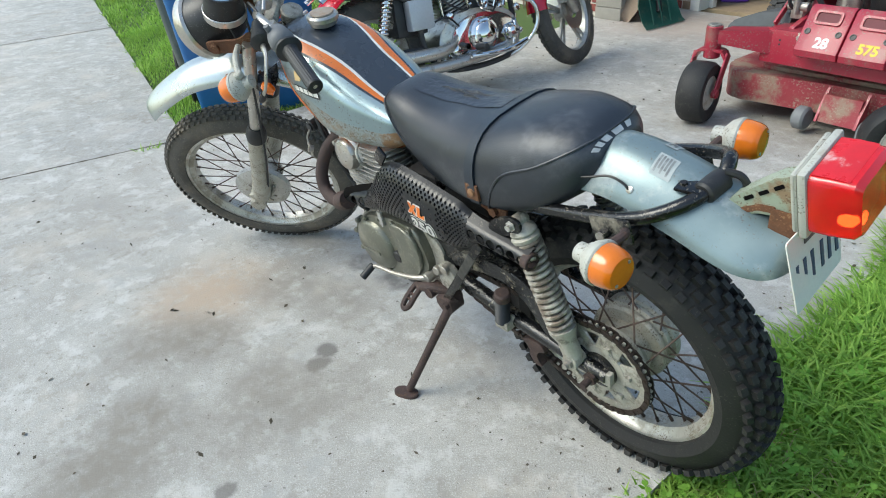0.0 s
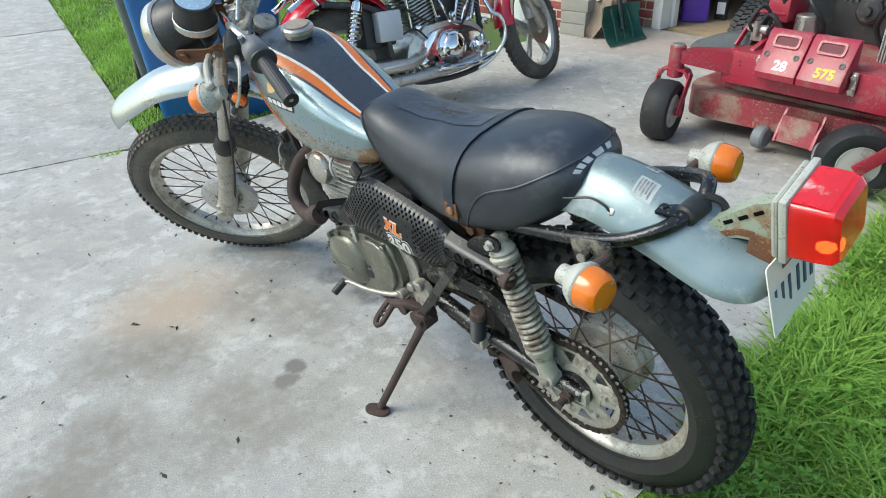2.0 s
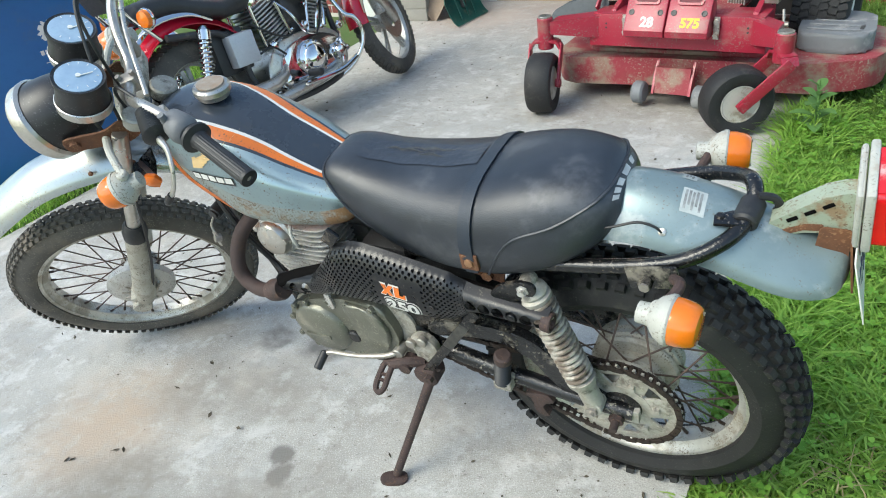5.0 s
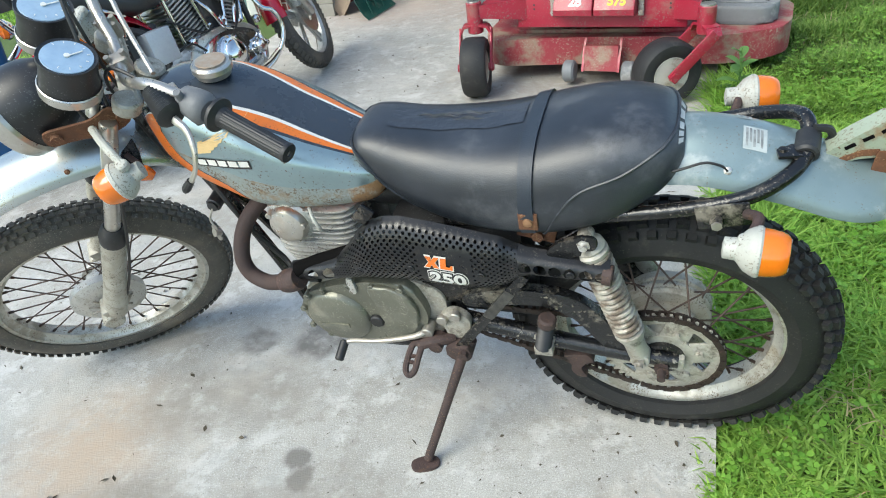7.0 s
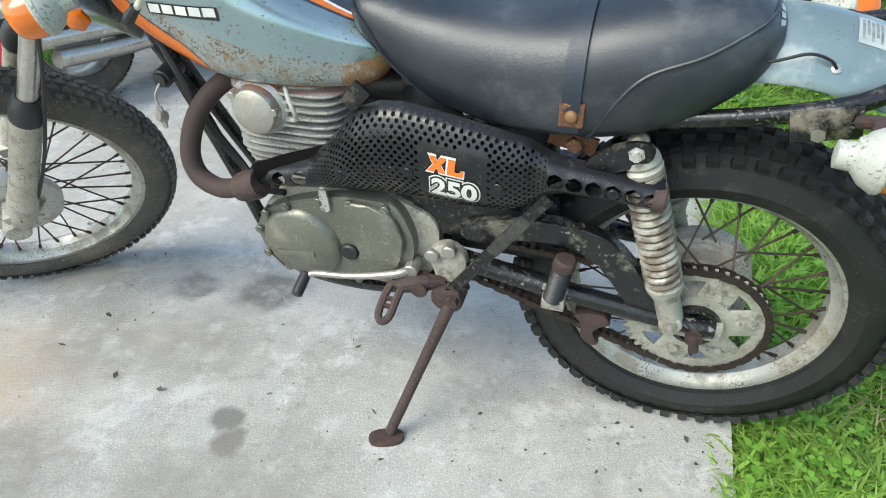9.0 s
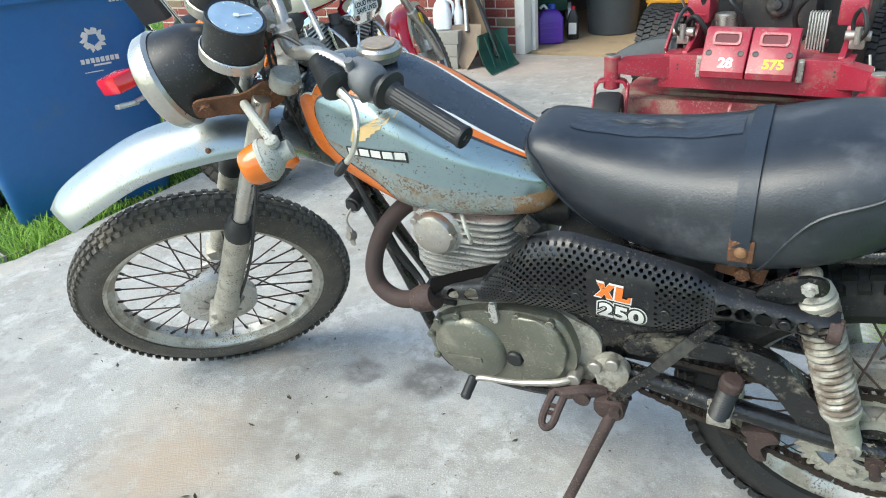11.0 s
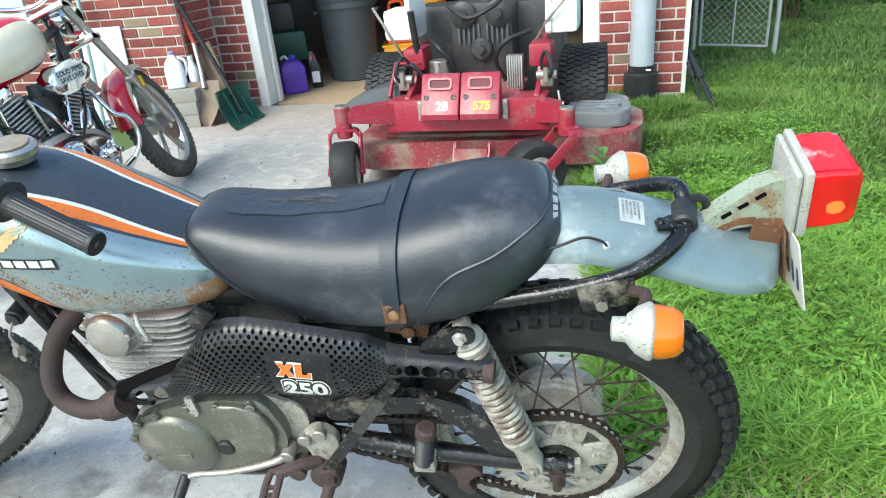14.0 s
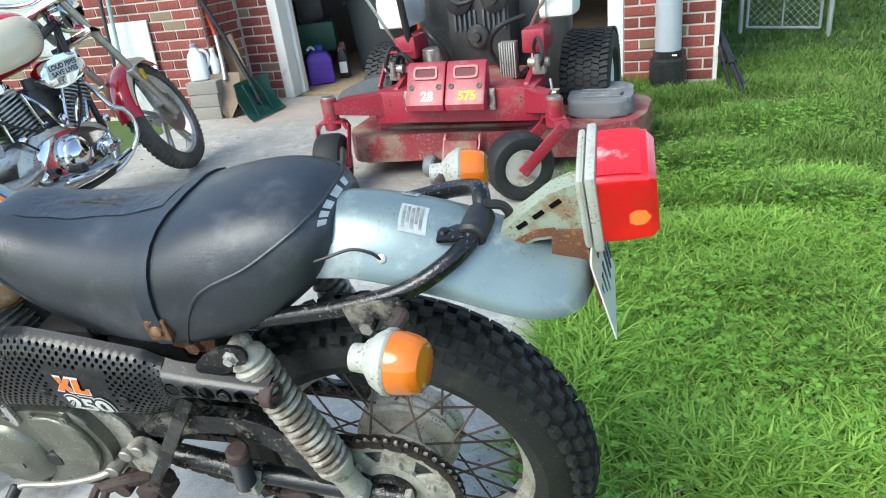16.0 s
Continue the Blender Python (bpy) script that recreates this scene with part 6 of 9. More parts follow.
OIL, RUSTY, DARK = (0.17, 0.16, 0.145), (0.42, 0.335, 0.255), (0.245, 0.222, 0.188)
# The (-0.6, 2.5) entry is a wide dark patch beneath the mower.
STAINS_AND_PATCHES = [(-0.842, -0.176, 0.040, OIL, 0.93), (-0.803, -0.230, 0.040, OIL, 0.93), (-1.182, 0.205, 0.069, OIL, 0.84), (-0.984, 0.243, 0.103, OIL, 1.00), (-0.563, -0.647, 0.034, OIL, 0.84),
          (-1.425, -0.251, 0.24, RUSTY, 1.00), (-1.40, -0.375, 0.18, RUSTY, 0.71), (-1.28, -0.557, 0.17, DARK, 0.86), (-1.177, -0.428, 0.16, DARK, 1.00), (-1.25, -0.06, 0.17, DARK, 0.79), (-1.016, 0.014, 0.15, DARK, 0.79),
          (-0.96, -0.69, 0.15, DARK, 1.00), (-0.88, -0.86, 0.16, DARK, 1.00), (-0.80, -0.80, 0.14, DARK, 0.71), (-0.744, -0.485, 0.22, DARK, 0.64), (-0.70, -0.30, 0.17, DARK, 0.64), (-0.862, -0.382, 0.14, DARK, 0.71),
          (-1.467, 0.218, 0.16, DARK, 0.57), (-2.27, -0.385, 0.4, DARK, 0.36), (-0.45, 0.15, 0.2, DARK, 0.36), (-2.4, 3.9, 0.5, (0.42, 0.33, 0.28), 0.75), (-1.6, 4.2, 0.8, (0.42, 0.33, 0.28), 0.75), (-0.6, 2.5, 0.6, DARK, 0.71), (-1.7, 0.9, 0.4, DARK, 0.44)]
m_concrete = concrete_material()
m_joint = mat("joint_soil", (0.10, 0.085, 0.06), 0.95, other=(0.06, 0.05, 0.035), scale=30)
m_soil = mat("lawn_soil", (0.055, 0.110, 0.020), 0.95, other=(0.085, 0.115, 0.034), scale=1.5, amount=0.8, bump=0.6, bump_scale=40)
bm = new_bm()
bmesh.ops.create_grid(bm, x_segments=2, y_segments=2, size=300)
bmesh.ops.translate(bm, vec=(0, 0, -0.03), verts=bm.verts)
tagged(part("ground", bm, m_soil), "green lawn ground reaching into the distance", "ground", kind="structure")
bm = new_bm()
slab(bm, [(-3.085, 0.14), (-3.27, -0.62), (-4.4, -0.90), (-5.2, -6.0), (0.125, -6.0), (0.125, -0.3), (0.135, 0.3), (0.145, 1.2), (0.13, 2.2), (0.30, 4.28), (-2.42, 4.50), (-2.98, 4.55), (-2.98, 2.0), (-2.97, 0.30)], -0.10, 0.0, place=lambda a, v, b: (a, b, v), bev=0.004)
tagged(part("driveway", bm, m_concrete), "pale grey concrete driveway with oil and rust stains", "driveway", kind="structure")
d = Vector((-0.976, 0.218))
n2 = Vector((0.218, 0.976))
p0 = Vector((-3.105, 0.13))
for s0, s1 in ((0.0, 3.95), (3.965, 7.9), (7.915, 14.0)):
    bm = new_bm()
    q = [p0 + n2 * 0.19 + d * s0, p0 - n2 * 1.45 + d * s0, p0 - n2 * 1.45 + d * s1, p0 + n2 * 0.19 + d * s1]
    slab(bm, [tuple(v) for v in q], -0.10, -0.002, place=lambda a, v, b: (a, b, v), bev=0.004)
    tagged(part("sidewalk", bm, m_concrete), "grey concrete walk slab with a soil-filled joint", "pavement", kind="structure")

rj = random.Random(8)
for q0, q1 in ((Vector((-3.02, 0.40, 0)), Vector((-3.283, -0.66, 0))), (p0.to_3d() + n2.to_3d() * 0.19 + d.to_3d() * 3.957, p0.to_3d() - n2.to_3d() * 1.45 + d.to_3d() * 3.957)):
    bm = new_bm()
    rows = []
    for i in range(41):
        q = q0.lerp(q1, i / 40)
        w = rj.uniform(0.004, 0.011)
        a = (q1 - q0).normalized().cross(Vector((0, 0, 1)))
        rows.append([q - a * w + Vector((0, 0, 0.0006)), q + Vector((0, 0, 0.0018)), q + a * w + Vector((0, 0, 0.0006))])
    loft(bm, rows, caps=False, closed=False)
    tagged(part("soil_joint", bm, m_joint), "dark soil-filled joint between concrete slabs", "joint", kind="structure")

# ---- house front and garage ----
WALL = Matrix.Translation((0.0, 4.28, 0)) @ Matrix.Rotation(radians(-5.2), 4, 'Z')
m_mortar = mat("mortar", (0.60, 0.56, 0.50), 0.95, other=(0.50, 0.46, 0.41), scale=12, bump=0.4)
m_brick = mat("red_brick", (0.26, 0.062, 0.050), 0.85, other=(0.19, 0.045, 0.038), scale=9, amount=0.7, dirt=(0.33, 0.17, 0.12), dirt_scale=16, dirt_amount=0.2, bump=0.5, bump_scale=120, spread=0.30)
m_brick_old = mat("brown_brick", (0.27, 0.20, 0.13), 0.85, other=(0.22, 0.15, 0.10), scale=9, bump=0.5, spread=0.25)
m_trim = mat("white_trim_paint", (0.78, 0.78, 0.75), 0.5, other=(0.68, 0.67, 0.63), scale=8, dirt=(0.45, 0.42, 0.36), dirt_scale=7, dirt_amount=0.15)
# Dark wall colour carries the dimness of the garage interior.
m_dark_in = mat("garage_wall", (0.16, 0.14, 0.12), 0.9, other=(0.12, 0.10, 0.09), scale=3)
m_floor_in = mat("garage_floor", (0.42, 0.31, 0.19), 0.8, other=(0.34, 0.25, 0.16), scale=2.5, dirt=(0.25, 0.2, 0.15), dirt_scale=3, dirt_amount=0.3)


def wall_box(name, x0, x1, y0, y1, z0, z1, m, label):
    bm = new_bm()
    box(bm, ((x0 + x1) / 2, (y0 + y1) / 2, (z0 + z1) / 2), (x1 - x0, y1 - y0, z1 - z0))
    ob = part(name, bm, m, None, smooth=0, m=WALL)
    return tagged(ob, label, "wall", kind="structure")


# in wall coordinates: x along the front, y into the house
w_right = wall_box("wall_right", 0.372, 0.985, -0.003, 0.25, -0.1, 2.7, m_mortar, "red brick garage front beside the door opening")
w_left = wall_box("wall_left", -2.80, -2.435, -0.003, 0.25, -0.1, 2.7, m_mortar, "red brick garage front beside the white door frame")
w_pier = wall_box("wall_pier", -6.5, -2.717, -0.503, -0.05, -0.1, 2.7, m_mortar, "red brick house wall standing forward of the garage")
wall_box("wall_above_door", -2.8, 0.985, -0.003, 0.25, 2.15, 2.7, m_mortar, "brick lintel over the garage door")
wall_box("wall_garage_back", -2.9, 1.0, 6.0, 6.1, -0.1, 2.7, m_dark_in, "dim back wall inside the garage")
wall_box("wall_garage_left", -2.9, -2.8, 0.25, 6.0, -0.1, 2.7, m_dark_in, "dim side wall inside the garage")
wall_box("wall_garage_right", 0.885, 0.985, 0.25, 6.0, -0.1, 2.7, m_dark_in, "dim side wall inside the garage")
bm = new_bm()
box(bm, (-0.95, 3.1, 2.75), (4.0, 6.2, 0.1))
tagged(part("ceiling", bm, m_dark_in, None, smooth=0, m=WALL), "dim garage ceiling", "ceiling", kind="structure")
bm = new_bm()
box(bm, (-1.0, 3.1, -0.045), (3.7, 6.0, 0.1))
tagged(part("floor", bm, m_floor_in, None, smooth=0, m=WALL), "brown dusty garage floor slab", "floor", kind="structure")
dr = tagged(new("door_1"), "white painted garage door frame", "door frame", kind="structure")
dr.matrix_world = WALL
for x0, x1, nm in ((-2.435, -2.345, "jamb"), (0.285, 0.372, "jamb")):
    bm = new_bm()
    box(bm, ((x0 + x1) / 2, 0.10, 1.07), (x1 - x0 - 0.004, 0.22, 2.14), bev=0.006)
    part(nm, bm, m_trim, dr)
    bm = new_bm()
    xx = x1 + 0.018 if x0 < 0 else x0 - 0.018
    box(bm, (xx, 0.15, 1.07), (0.034, 0.06, 2.12), bev=0.004)
    part("door_stop", bm, m_trim, dr)
bm = new_bm()
box(bm, (-1.03, 0.10, 2.20), (2.81, 0.22, 0.1), bev=0.006)
part("head", bm, m_trim, dr)
bm = new_bm()
box(bm, (0.975, -0.006, 1.3), (0.026, 0.03, 2.6), bev=0.003)
tagged(part("trim_corner", bm, m_trim, None, m=WALL @ Matrix.Rotation(radians(0.6), 4, 'Y')), "pale corner strip on the brick wall", "trim", kind="structure")


def brick_mesh(L):
    bm = new_bm()
    g = bmesh.ops.create_cube(bm, size=1.0)["verts"]
    bmesh.ops.transform(bm, matrix=Matrix.Diagonal((L, 0.06, 0.0615, 1)), verts=g)
    bmesh.ops.bevel(bm, geom=list(bm.edges), offset=0.003, segments=1, affect='EDGES')
    me = bpy.data.meshes.new("brick")
    bm.to_mesh(me)
    bm.free()
    me.materials.append(m_brick)
    return me


BRICKS = {}


def lay(parent, x0, x1, face, zmax, turn=0.0, along_y=False):
    """Courses of bricks in running bond between x0 and x1, their faces at face."""
    rnd = random.Random(int(abs(x0 * 1000)) + 7)
    row = 0
    z = 0.038
    while z < zmax:
        x = x0 - (0.105 if row % 2 else 0.0)
        while x < x1 - 0.01:
            a, b = max(x, x0), min(x + 0.198, x1)
            if b - a > 0.03:
                L = round(b - a, 3)
                if L not in BRICKS:
                    BRICKS[L] = brick_mesh(L)
                    BRICKS[-L] = BRICKS[L].copy()
                    BRICKS[-L].materials[0] = m_brick_old
                ob = new("brick", BRICKS[-L if rnd.random() < 0.10 else L])
                ob.parent = parent
                j = rnd.uniform(-0.0015, 0.0015)
                if along_y:
                    ob.matrix_basis = Matrix.Translation((face - 0.03 + 0.010 + j, (a + b) / 2, z)) @ Matrix.Rotation(radians(90), 4, 'Z')
                else:
                    ob.matrix_basis = Matrix.Translation(((a + b) / 2, face + 0.03 - 0.010 + j, z))
            x += 0.210
        z += 0.0745
        row += 1


# ---- bins ----
m_blue = mat("bin_blue", (0.015, 0.11, 0.30), 0.42, other=(0.02, 0.13, 0.33), scale=3, dirt=(0.05, 0.12, 0.22), dirt_scale=4, dirt_amount=0.2, bump=0.08, bump_scale=300)
m_bin_green = mat("bin_green", (0.085, 0.105, 0.095), 0.5, other=(0.11, 0.13, 0.115), scale=4, dirt=(0.17, 0.17, 0.15), dirt_scale=6, dirt_amount=0.25)


def wheelie_bin(name, label, m, body, wide=0.0):
    ob = thing(name, label, "bin", m)
    rings = []
    for z, hw, hd in ((0.0, 0.21, 0.22), (0.03, 0.225, 0.235), (0.30, 0.25, 0.265), (0.80, 0.285, 0.315), (0.98, 0.295, 0.328)):
        hw += wide
        rings.append([(a, b, z) for a, b in rounded([(-hw, -hd), (hw, -hd), (hw, hd), (-hw, hd)], 0.05, 4)])
    bm = new_bm()
    loft(bm, rings)
    part("body", bm, body, ob)
    rings = []
    for z, g in ((0.975, 0.030), (1.030, 0.032), (1.040, 0.025)):
        rings.append([(a, b2, z) for a, b2 in rounded([(-0.295 - wide - g, -0.325 - g), (0.295 + wide + g, -0.325 - g), (0.295 + wide + g, 0.325 + g), (-0.295 - wide - g, 0.325 + g)], 0.05, 4)])
    bm = new_bm()
    loft(bm, rings)
    part("rim_band", bm, body, ob)
    rings = []
    for z, g in ((1.043, 0.03), (1.08, 0.02), (1.11, -0.08), (1.115, -0.2)):
        rings.append([(a, b2, z) for a, b2 in rounded([(-0.295 - wide - g, -0.325 - g), (0.295 + wide + g, -0.325 - g), (0.295 + wide + g, 0.325 + g), (-0.295 - wide - g, 0.325 + g)], 0.05, 4)])
    bm = new_bm()
    loft(bm, rings)
    part("lid", bm, body, ob)
    for s in (-1, 1):
        bm = new_bm()
        cyl(bm, (s * (0.24 + wide), 0.22, 0.12), (s * (0.29 + wide), 0.22, 0.12), 0.12, seg=24, bev=0.01)
        part("wheel", bm, m_rubber, ob)
    return ob


blue_bin = wheelie_bin("recycling_bin", "tall blue plastic recycling bin with white print", pose(-3.376, 0.959, -0.03, 0, 0, 66), m_blue, 0.1275)
wheelie_bin("refuse_bin", "dark green plastic refuse bin on the grass", pose(-4.03, 1.00, -0.03, 0, 0, 66), m_bin_green)


def bin_face(x, z, out):
    return Vector((x + 0.1875, -(0.265 + 0.05 * (z - 0.30) / 0.5) - out, z))


for k in range(5):
    a = 2 * math.pi * k / 5 + 0.3
    bm = new_bm()
    ux, uz = math.cos(a), math.sin(a)
    pts = []
    for p, q in ((0.022, -0.024), (0.046, -0.024), (0.052, -0.004), (0.040, 0.004), (0.054, 0.022), (0.040, 0.026), (0.022, 0.012)):
        pts.append(bin_face(-0.02 + p * ux - q * uz, 0.79 + p * uz + q * ux, 0.002))
    bm.faces.new([bm.verts.new(p) for p in pts])
    part("printed_mark", bm, m_white, blue_bin)
bm = new_bm()
for x0, x1, z0, z1 in [(-0.095 + 0.021 * k, -0.079 + 0.021 * k, 0.690, 0.712) for k in range(8)] + [(-0.045, 0.03, 0.675, 0.683), (-0.09, -0.01, 0.650, 0.654)]:
    bm.faces.new([bm.verts.new(bin_face(x, z, 0.002)) for x, z in ((x0, z0), (x1, z0), (x1, z1), (x0, z1))])
for k in range(7):
    bm.faces.new([bm.verts.new(bin_face(0.085 + 0.016 * k + x, 0.935 + z, 0.006)) for x, z in ((0, 0), (0.011, 0), (0.011, 0.026), (0, 0.026))])
tagged(part("printed_bars", bm, m_white, blue_bin), kind="stuff")

# ---- the red mower ----
m_red = mat("mower_red", (0.33, 0.017, 0.040), 0.38, speck=(0.22, 0.13, 0.11), speck_scale=120, speck_amount=0.35, other=(0.25, 0.016, 0.032), scale=5, dirt=(0.27, 0.12, 0.10), dirt_scale=6, dirt_amount=0.3, coat=0.15)
m_red_dusty = mat("dusty_mower_red", (0.27, 0.026, 0.042), 0.6, speck=(0.30, 0.22, 0.17), speck_scale=110, speck_amount=0.4, other=(0.25, 0.06, 0.05), scale=4, dirt=(0.26, 0.19, 0.14), dirt_scale=5, dirt_amount=0.6)
m_dk = mat("dark_machinery", (0.03, 0.03, 0.032), 0.5, other=(0.055, 0.052, 0.05), scale=16, dirt=(0.12, 0.10, 0.08), dirt_scale=12, dirt_amount=0.25)
m_mat_grey = mat("grey_plastic_cover", (0.17, 0.18, 0.19), 0.6, other=(0.13, 0.135, 0.14), scale=12, dirt=(0.30, 0.30, 0.29), dirt_scale=9, dirt_amount=0.35)
m_rim_white = mat("dirty_white_rim", (0.46, 0.44, 0.38), 0.6, other=(0.34, 0.31, 0.25), scale=14, dirt=(0.2, 0.16, 0.11), dirt_scale=14, dirt_amount=0.35)
# Mower red darkened: the handle recess's shade is in the colour.
m_red_shade = mat("shaded_recess_red", (0.12, 0.010, 0.018), 0.6, other=(0.08, 0.008, 0.012), scale=20)
m_yellow_ink = mat("yellow_paint", (0.75, 0.55, 0.05), 0.6)
MOW = pose(-0.478, 2.235, 0, 0, 0, -6.6)
mower = thing("zero_turn_mower", "dusty red stand-on mower with two numbered weights", "lawn mower", MOW)


def mpart(name, bm, m, label="", parent=None, smooth=35):
    return part(name, bm, m, parent or mower, label, smooth)


def caster(x, y, turn, z_top):
    """A caster: post, fork, wheel with its rim."""
    bm = new_bm()
    cyl(bm, (x, 0, 0.30), (x, 0, z_top), 0.040, seg=20, bev=0.004)
    post = mpart("caster_post", bm, m_red, "red caster post")
    bm = new_bm()
    cyl(bm, (x, 0, z_top - 0.002), (x, 0, z_top + 0.008), 0.034, seg=18, bev=0.002)
    mpart("post_cap", bm, m_chrome_dull, parent=post)
    R = Matrix.Translation((x, 0, 0)) @ Matrix.Rotation(radians(turn), 4, 'Z')
    r = 0.152
    c = R @ Vector((0, y, r))
    ax = (R.to_3x3() @ Vector((1, 0, 0))).normalized()
    bm = new_bm()
    prof = [(-0.030, 0.075), (-0.055, 0.085), (-0.066, 0.110), (-0.062, 0.138), (-0.045, 0.150), (0, r), (0.045, 0.150), (0.062, 0.138), (0.066, 0.110), (0.055, 0.085), (0.030, 0.075)]
    lathe(bm, prof, c, ax, 40, closed=True)
    t = mpart("caster_tyre", bm, m_rubber, "smooth black caster tyre")
    bm = new_bm()
    lathe(bm, [(-0.052, 0.086), (-0.056, 0.080), (-0.040, 0.066), (-0.030, 0.030), (-0.050, 0.022), (-0.050, 0.001)], c, ax, 32)
    lathe(bm, [(0.052, 0.086), (0.056, 0.080), (0.040, 0.066), (0.030, 0.030), (0.050, 0.022), (0.050, 0.001)], c, ax, 32)
    mpart("caster_rim", bm, m_rim_white, "dirty white rim", parent=t)
    for s in (-1, 1):
        bm = new_bm()
        a, b = R @ Vector((s * 0.080, 0.0, 0.31)), R @ Vector((s * 0.080, y, r))
        bar(bm, a + (a - b).normalized() * 0.01, b + (b - a).normalized() * 0.02, 0.012, 0.055, 0.006, up=ax.cross(b - a))
        cyl(bm, b - ax * 0.014, b + ax * 0.014, 0.022, seg=6)
        mpart("caster_fork", bm, m_red, "chipped red fork arm", parent=post)
    bm = new_bm()
    pts = [R @ Vector((-0.08, 0.0, 0.30)), R @ Vector((-0.06, 0, 0.335)), R @ Vector((0, 0, 0.345)), R @ Vector((0.06, 0, 0.335)), R @ Vector((0.08, 0, 0.30))]
    for p, q in zip(pts, pts[1:]):
        bar(bm, p, q, 0.07, 0.014, 0.003, up=R.to_3x3() @ Vector((0, 1, 0)).cross(q - p))
    mpart("fork_crown", bm, m_red, parent=post)


caster(-0.56, -0.105, 14, 0.455)
caster(0.56, 0.178, 125, 0.425)

# front beam and its two arms
bm = new_bm()
slab(bm, [(-0.36, 0.30), (0.47, 0.30), (0.47, 0.44), (0.40, 0.455), (-0.30, 0.455), (-0.36, 0.43)], 0.09, 0.13, bev=0.004)
box(bm, (0.05, 0.20, 0.445), (0.80, 0.16, 0.012), bev=0.003)
mpart("front_beam", bm, m_red, "red cross beam")
for s, x0, x1 in ((-1, -0.56, -0.30), (1, 0.56, 0.40)):
    bm = new_bm()
    slab(bm, [(x0 - s * 0.03, 0.36 if s > 0 else 0.375), (x1, 0.335), (x1, 0.44), (x0 - s * 0.03, 0.43)], -0.035, 0.0, place=lambda a, v, b: (a, v + 0.13 * clampf((abs(a) - 0.56) / (abs(x1) - 0.56), 0, 1), b), bev=0.003)
    slab(bm, [(x0 - s * 0.03, 0.425), (x1, 0.435), (x1, 0.445), (x0 - s * 0.03, 0.437)], -0.035, 0.08, place=lambda a, v, b: (a, v + 0.13 * clampf((abs(a) - 0.56) / (abs(x1) - 0.56), 0, 1), b))
    mpart("caster_arm", bm, m_red, "chipped red caster arm")
# weights
for k, (xc, txt, ink) in enumerate(((-0.052, "28", m_white), (0.146, "575", m_yellow_ink))):
    bm = new_bm()
    prof = [(0.02, 0.372), (0.0, 0.380), (-0.005, 0.408), (0.085, 0.575), (0.105, 0.585), (0.125, 0.580), (0.125, 0.44), (0.06, 0.372)]
    hw = 0.096
    lo, hi = xc - hw, xc + hw
    slab(bm, prof, lo, hi, place=lambda a, v, b: (v, a, b), bev=0.008)
    wt = mpart("weight", bm, m_red, "red slab weight with painted number")
    nrm = Vector((0, -0.880, 0.474))
    along_s = Vector((0, 0.474, 0.880))
    o = Vector((xc, -0.005, 0.408))

    def on(a, b, lift):
        return o + Vector((a, 0, 0)) + along_s * b + nrm * lift
    bm = new_bm()
    slab(bm, rounded([(-0.052, 0.128), (0.052, 0.128), (0.052, 0.172), (-0.052, 0.172)], 0.012, 3), 0.0015, -0.002, place=lambda a, v, b: on(a, b, v))
    mpart("handle_slot", bm, m_red_shade, parent=wt)
    bm = new_bm()
    outer = rounded([(-0.060, 0.120), (0.060, 0.120), (0.060, 0.180), (-0.060, 0.180)], 0.016, 3)
    inner = rounded([(-0.050, 0.130), (0.050, 0.130), (0.050, 0.170), (-0.050, 0.170)], 0.012, 3)
    rs = []
    for ring_, lf in ((outer, 0.001), (outer, 0.007), (inner, 0.007), (inner, 0.0)):
        rs.append([on(a, b, lf) for a, b in ring_])
    loft(bm, rs, caps=False)
    mpart("slot_rim", bm, m_red, parent=wt)
    for s in (-1, 1):
        bm = new_bm()
        lathe(bm, [(0.0, 0.014), (0.003, 0.013), (0.003, 0.009), (-0.001, 0.008)], on(s * 0.068, 0.085, 0), nrm, 14)
        mpart("bolt_hole", bm, m_dk, parent=wt)
    bm = glyphs(txt, 0.062 if k == 0 else 0.058, 0.0025)
    for q in bm.verts:
        x, y = q.co.x, q.co.y
        q.co = on(x + 0.012, 0.038 + y + 0.05 * x * math.sin(x * 60), 0.0016)
    mpart("painted_number", bm, ink, "hand-painted number", parent=wt)
for x in (-0.166, 0.260):
    bm = new_bm()
    box(bm, (x, 0.075, 0.41), (0.026, 0.012, 0.10), bev=0.002)
    br = mpart("weight_bracket", bm, m_chrome_dull)
    for z in (0.38, 0.44):
        bm = new_bm()
        cyl(bm, (x, 0.068, z), (x, 0.055, z), 0.012, seg=6)
        mpart("bolt", bm, m_chrome_dull, parent=br)
# deck
bm = new_bm()
DECK = [(-0.50, 0.10), (-0.05, 0.17), (0.42, 0.19), (0.66, 0.22), (0.86, 0.33), (0.91, 0.45), (0.91, 0.78), (0.62, 1.00), (-0.40, 0.98), (-0.62, 0.70), (-0.60, 0.22)]
slab(bm, rounded(DECK, 0.05, 3), 0.085, 0.225, place=lambda a, v, b: (a, b, v), bev=0.012)
deck = mpart("mower_deck", bm, m_red_dusty, "dusty red cutting deck")
bm = new_bm()
slab(bm, rounded([(-0.42, 0.22), (0.45, 0.26), (0.55, 0.45), (0.50, 0.85), (-0.40, 0.85), (-0.50, 0.45)], 0.05, 3), 0.225, 0.245, place=lambda a, v, b: (a, b, v), bev=0.006)
mpart("deck_top", bm, m_red_dusty, parent=deck)
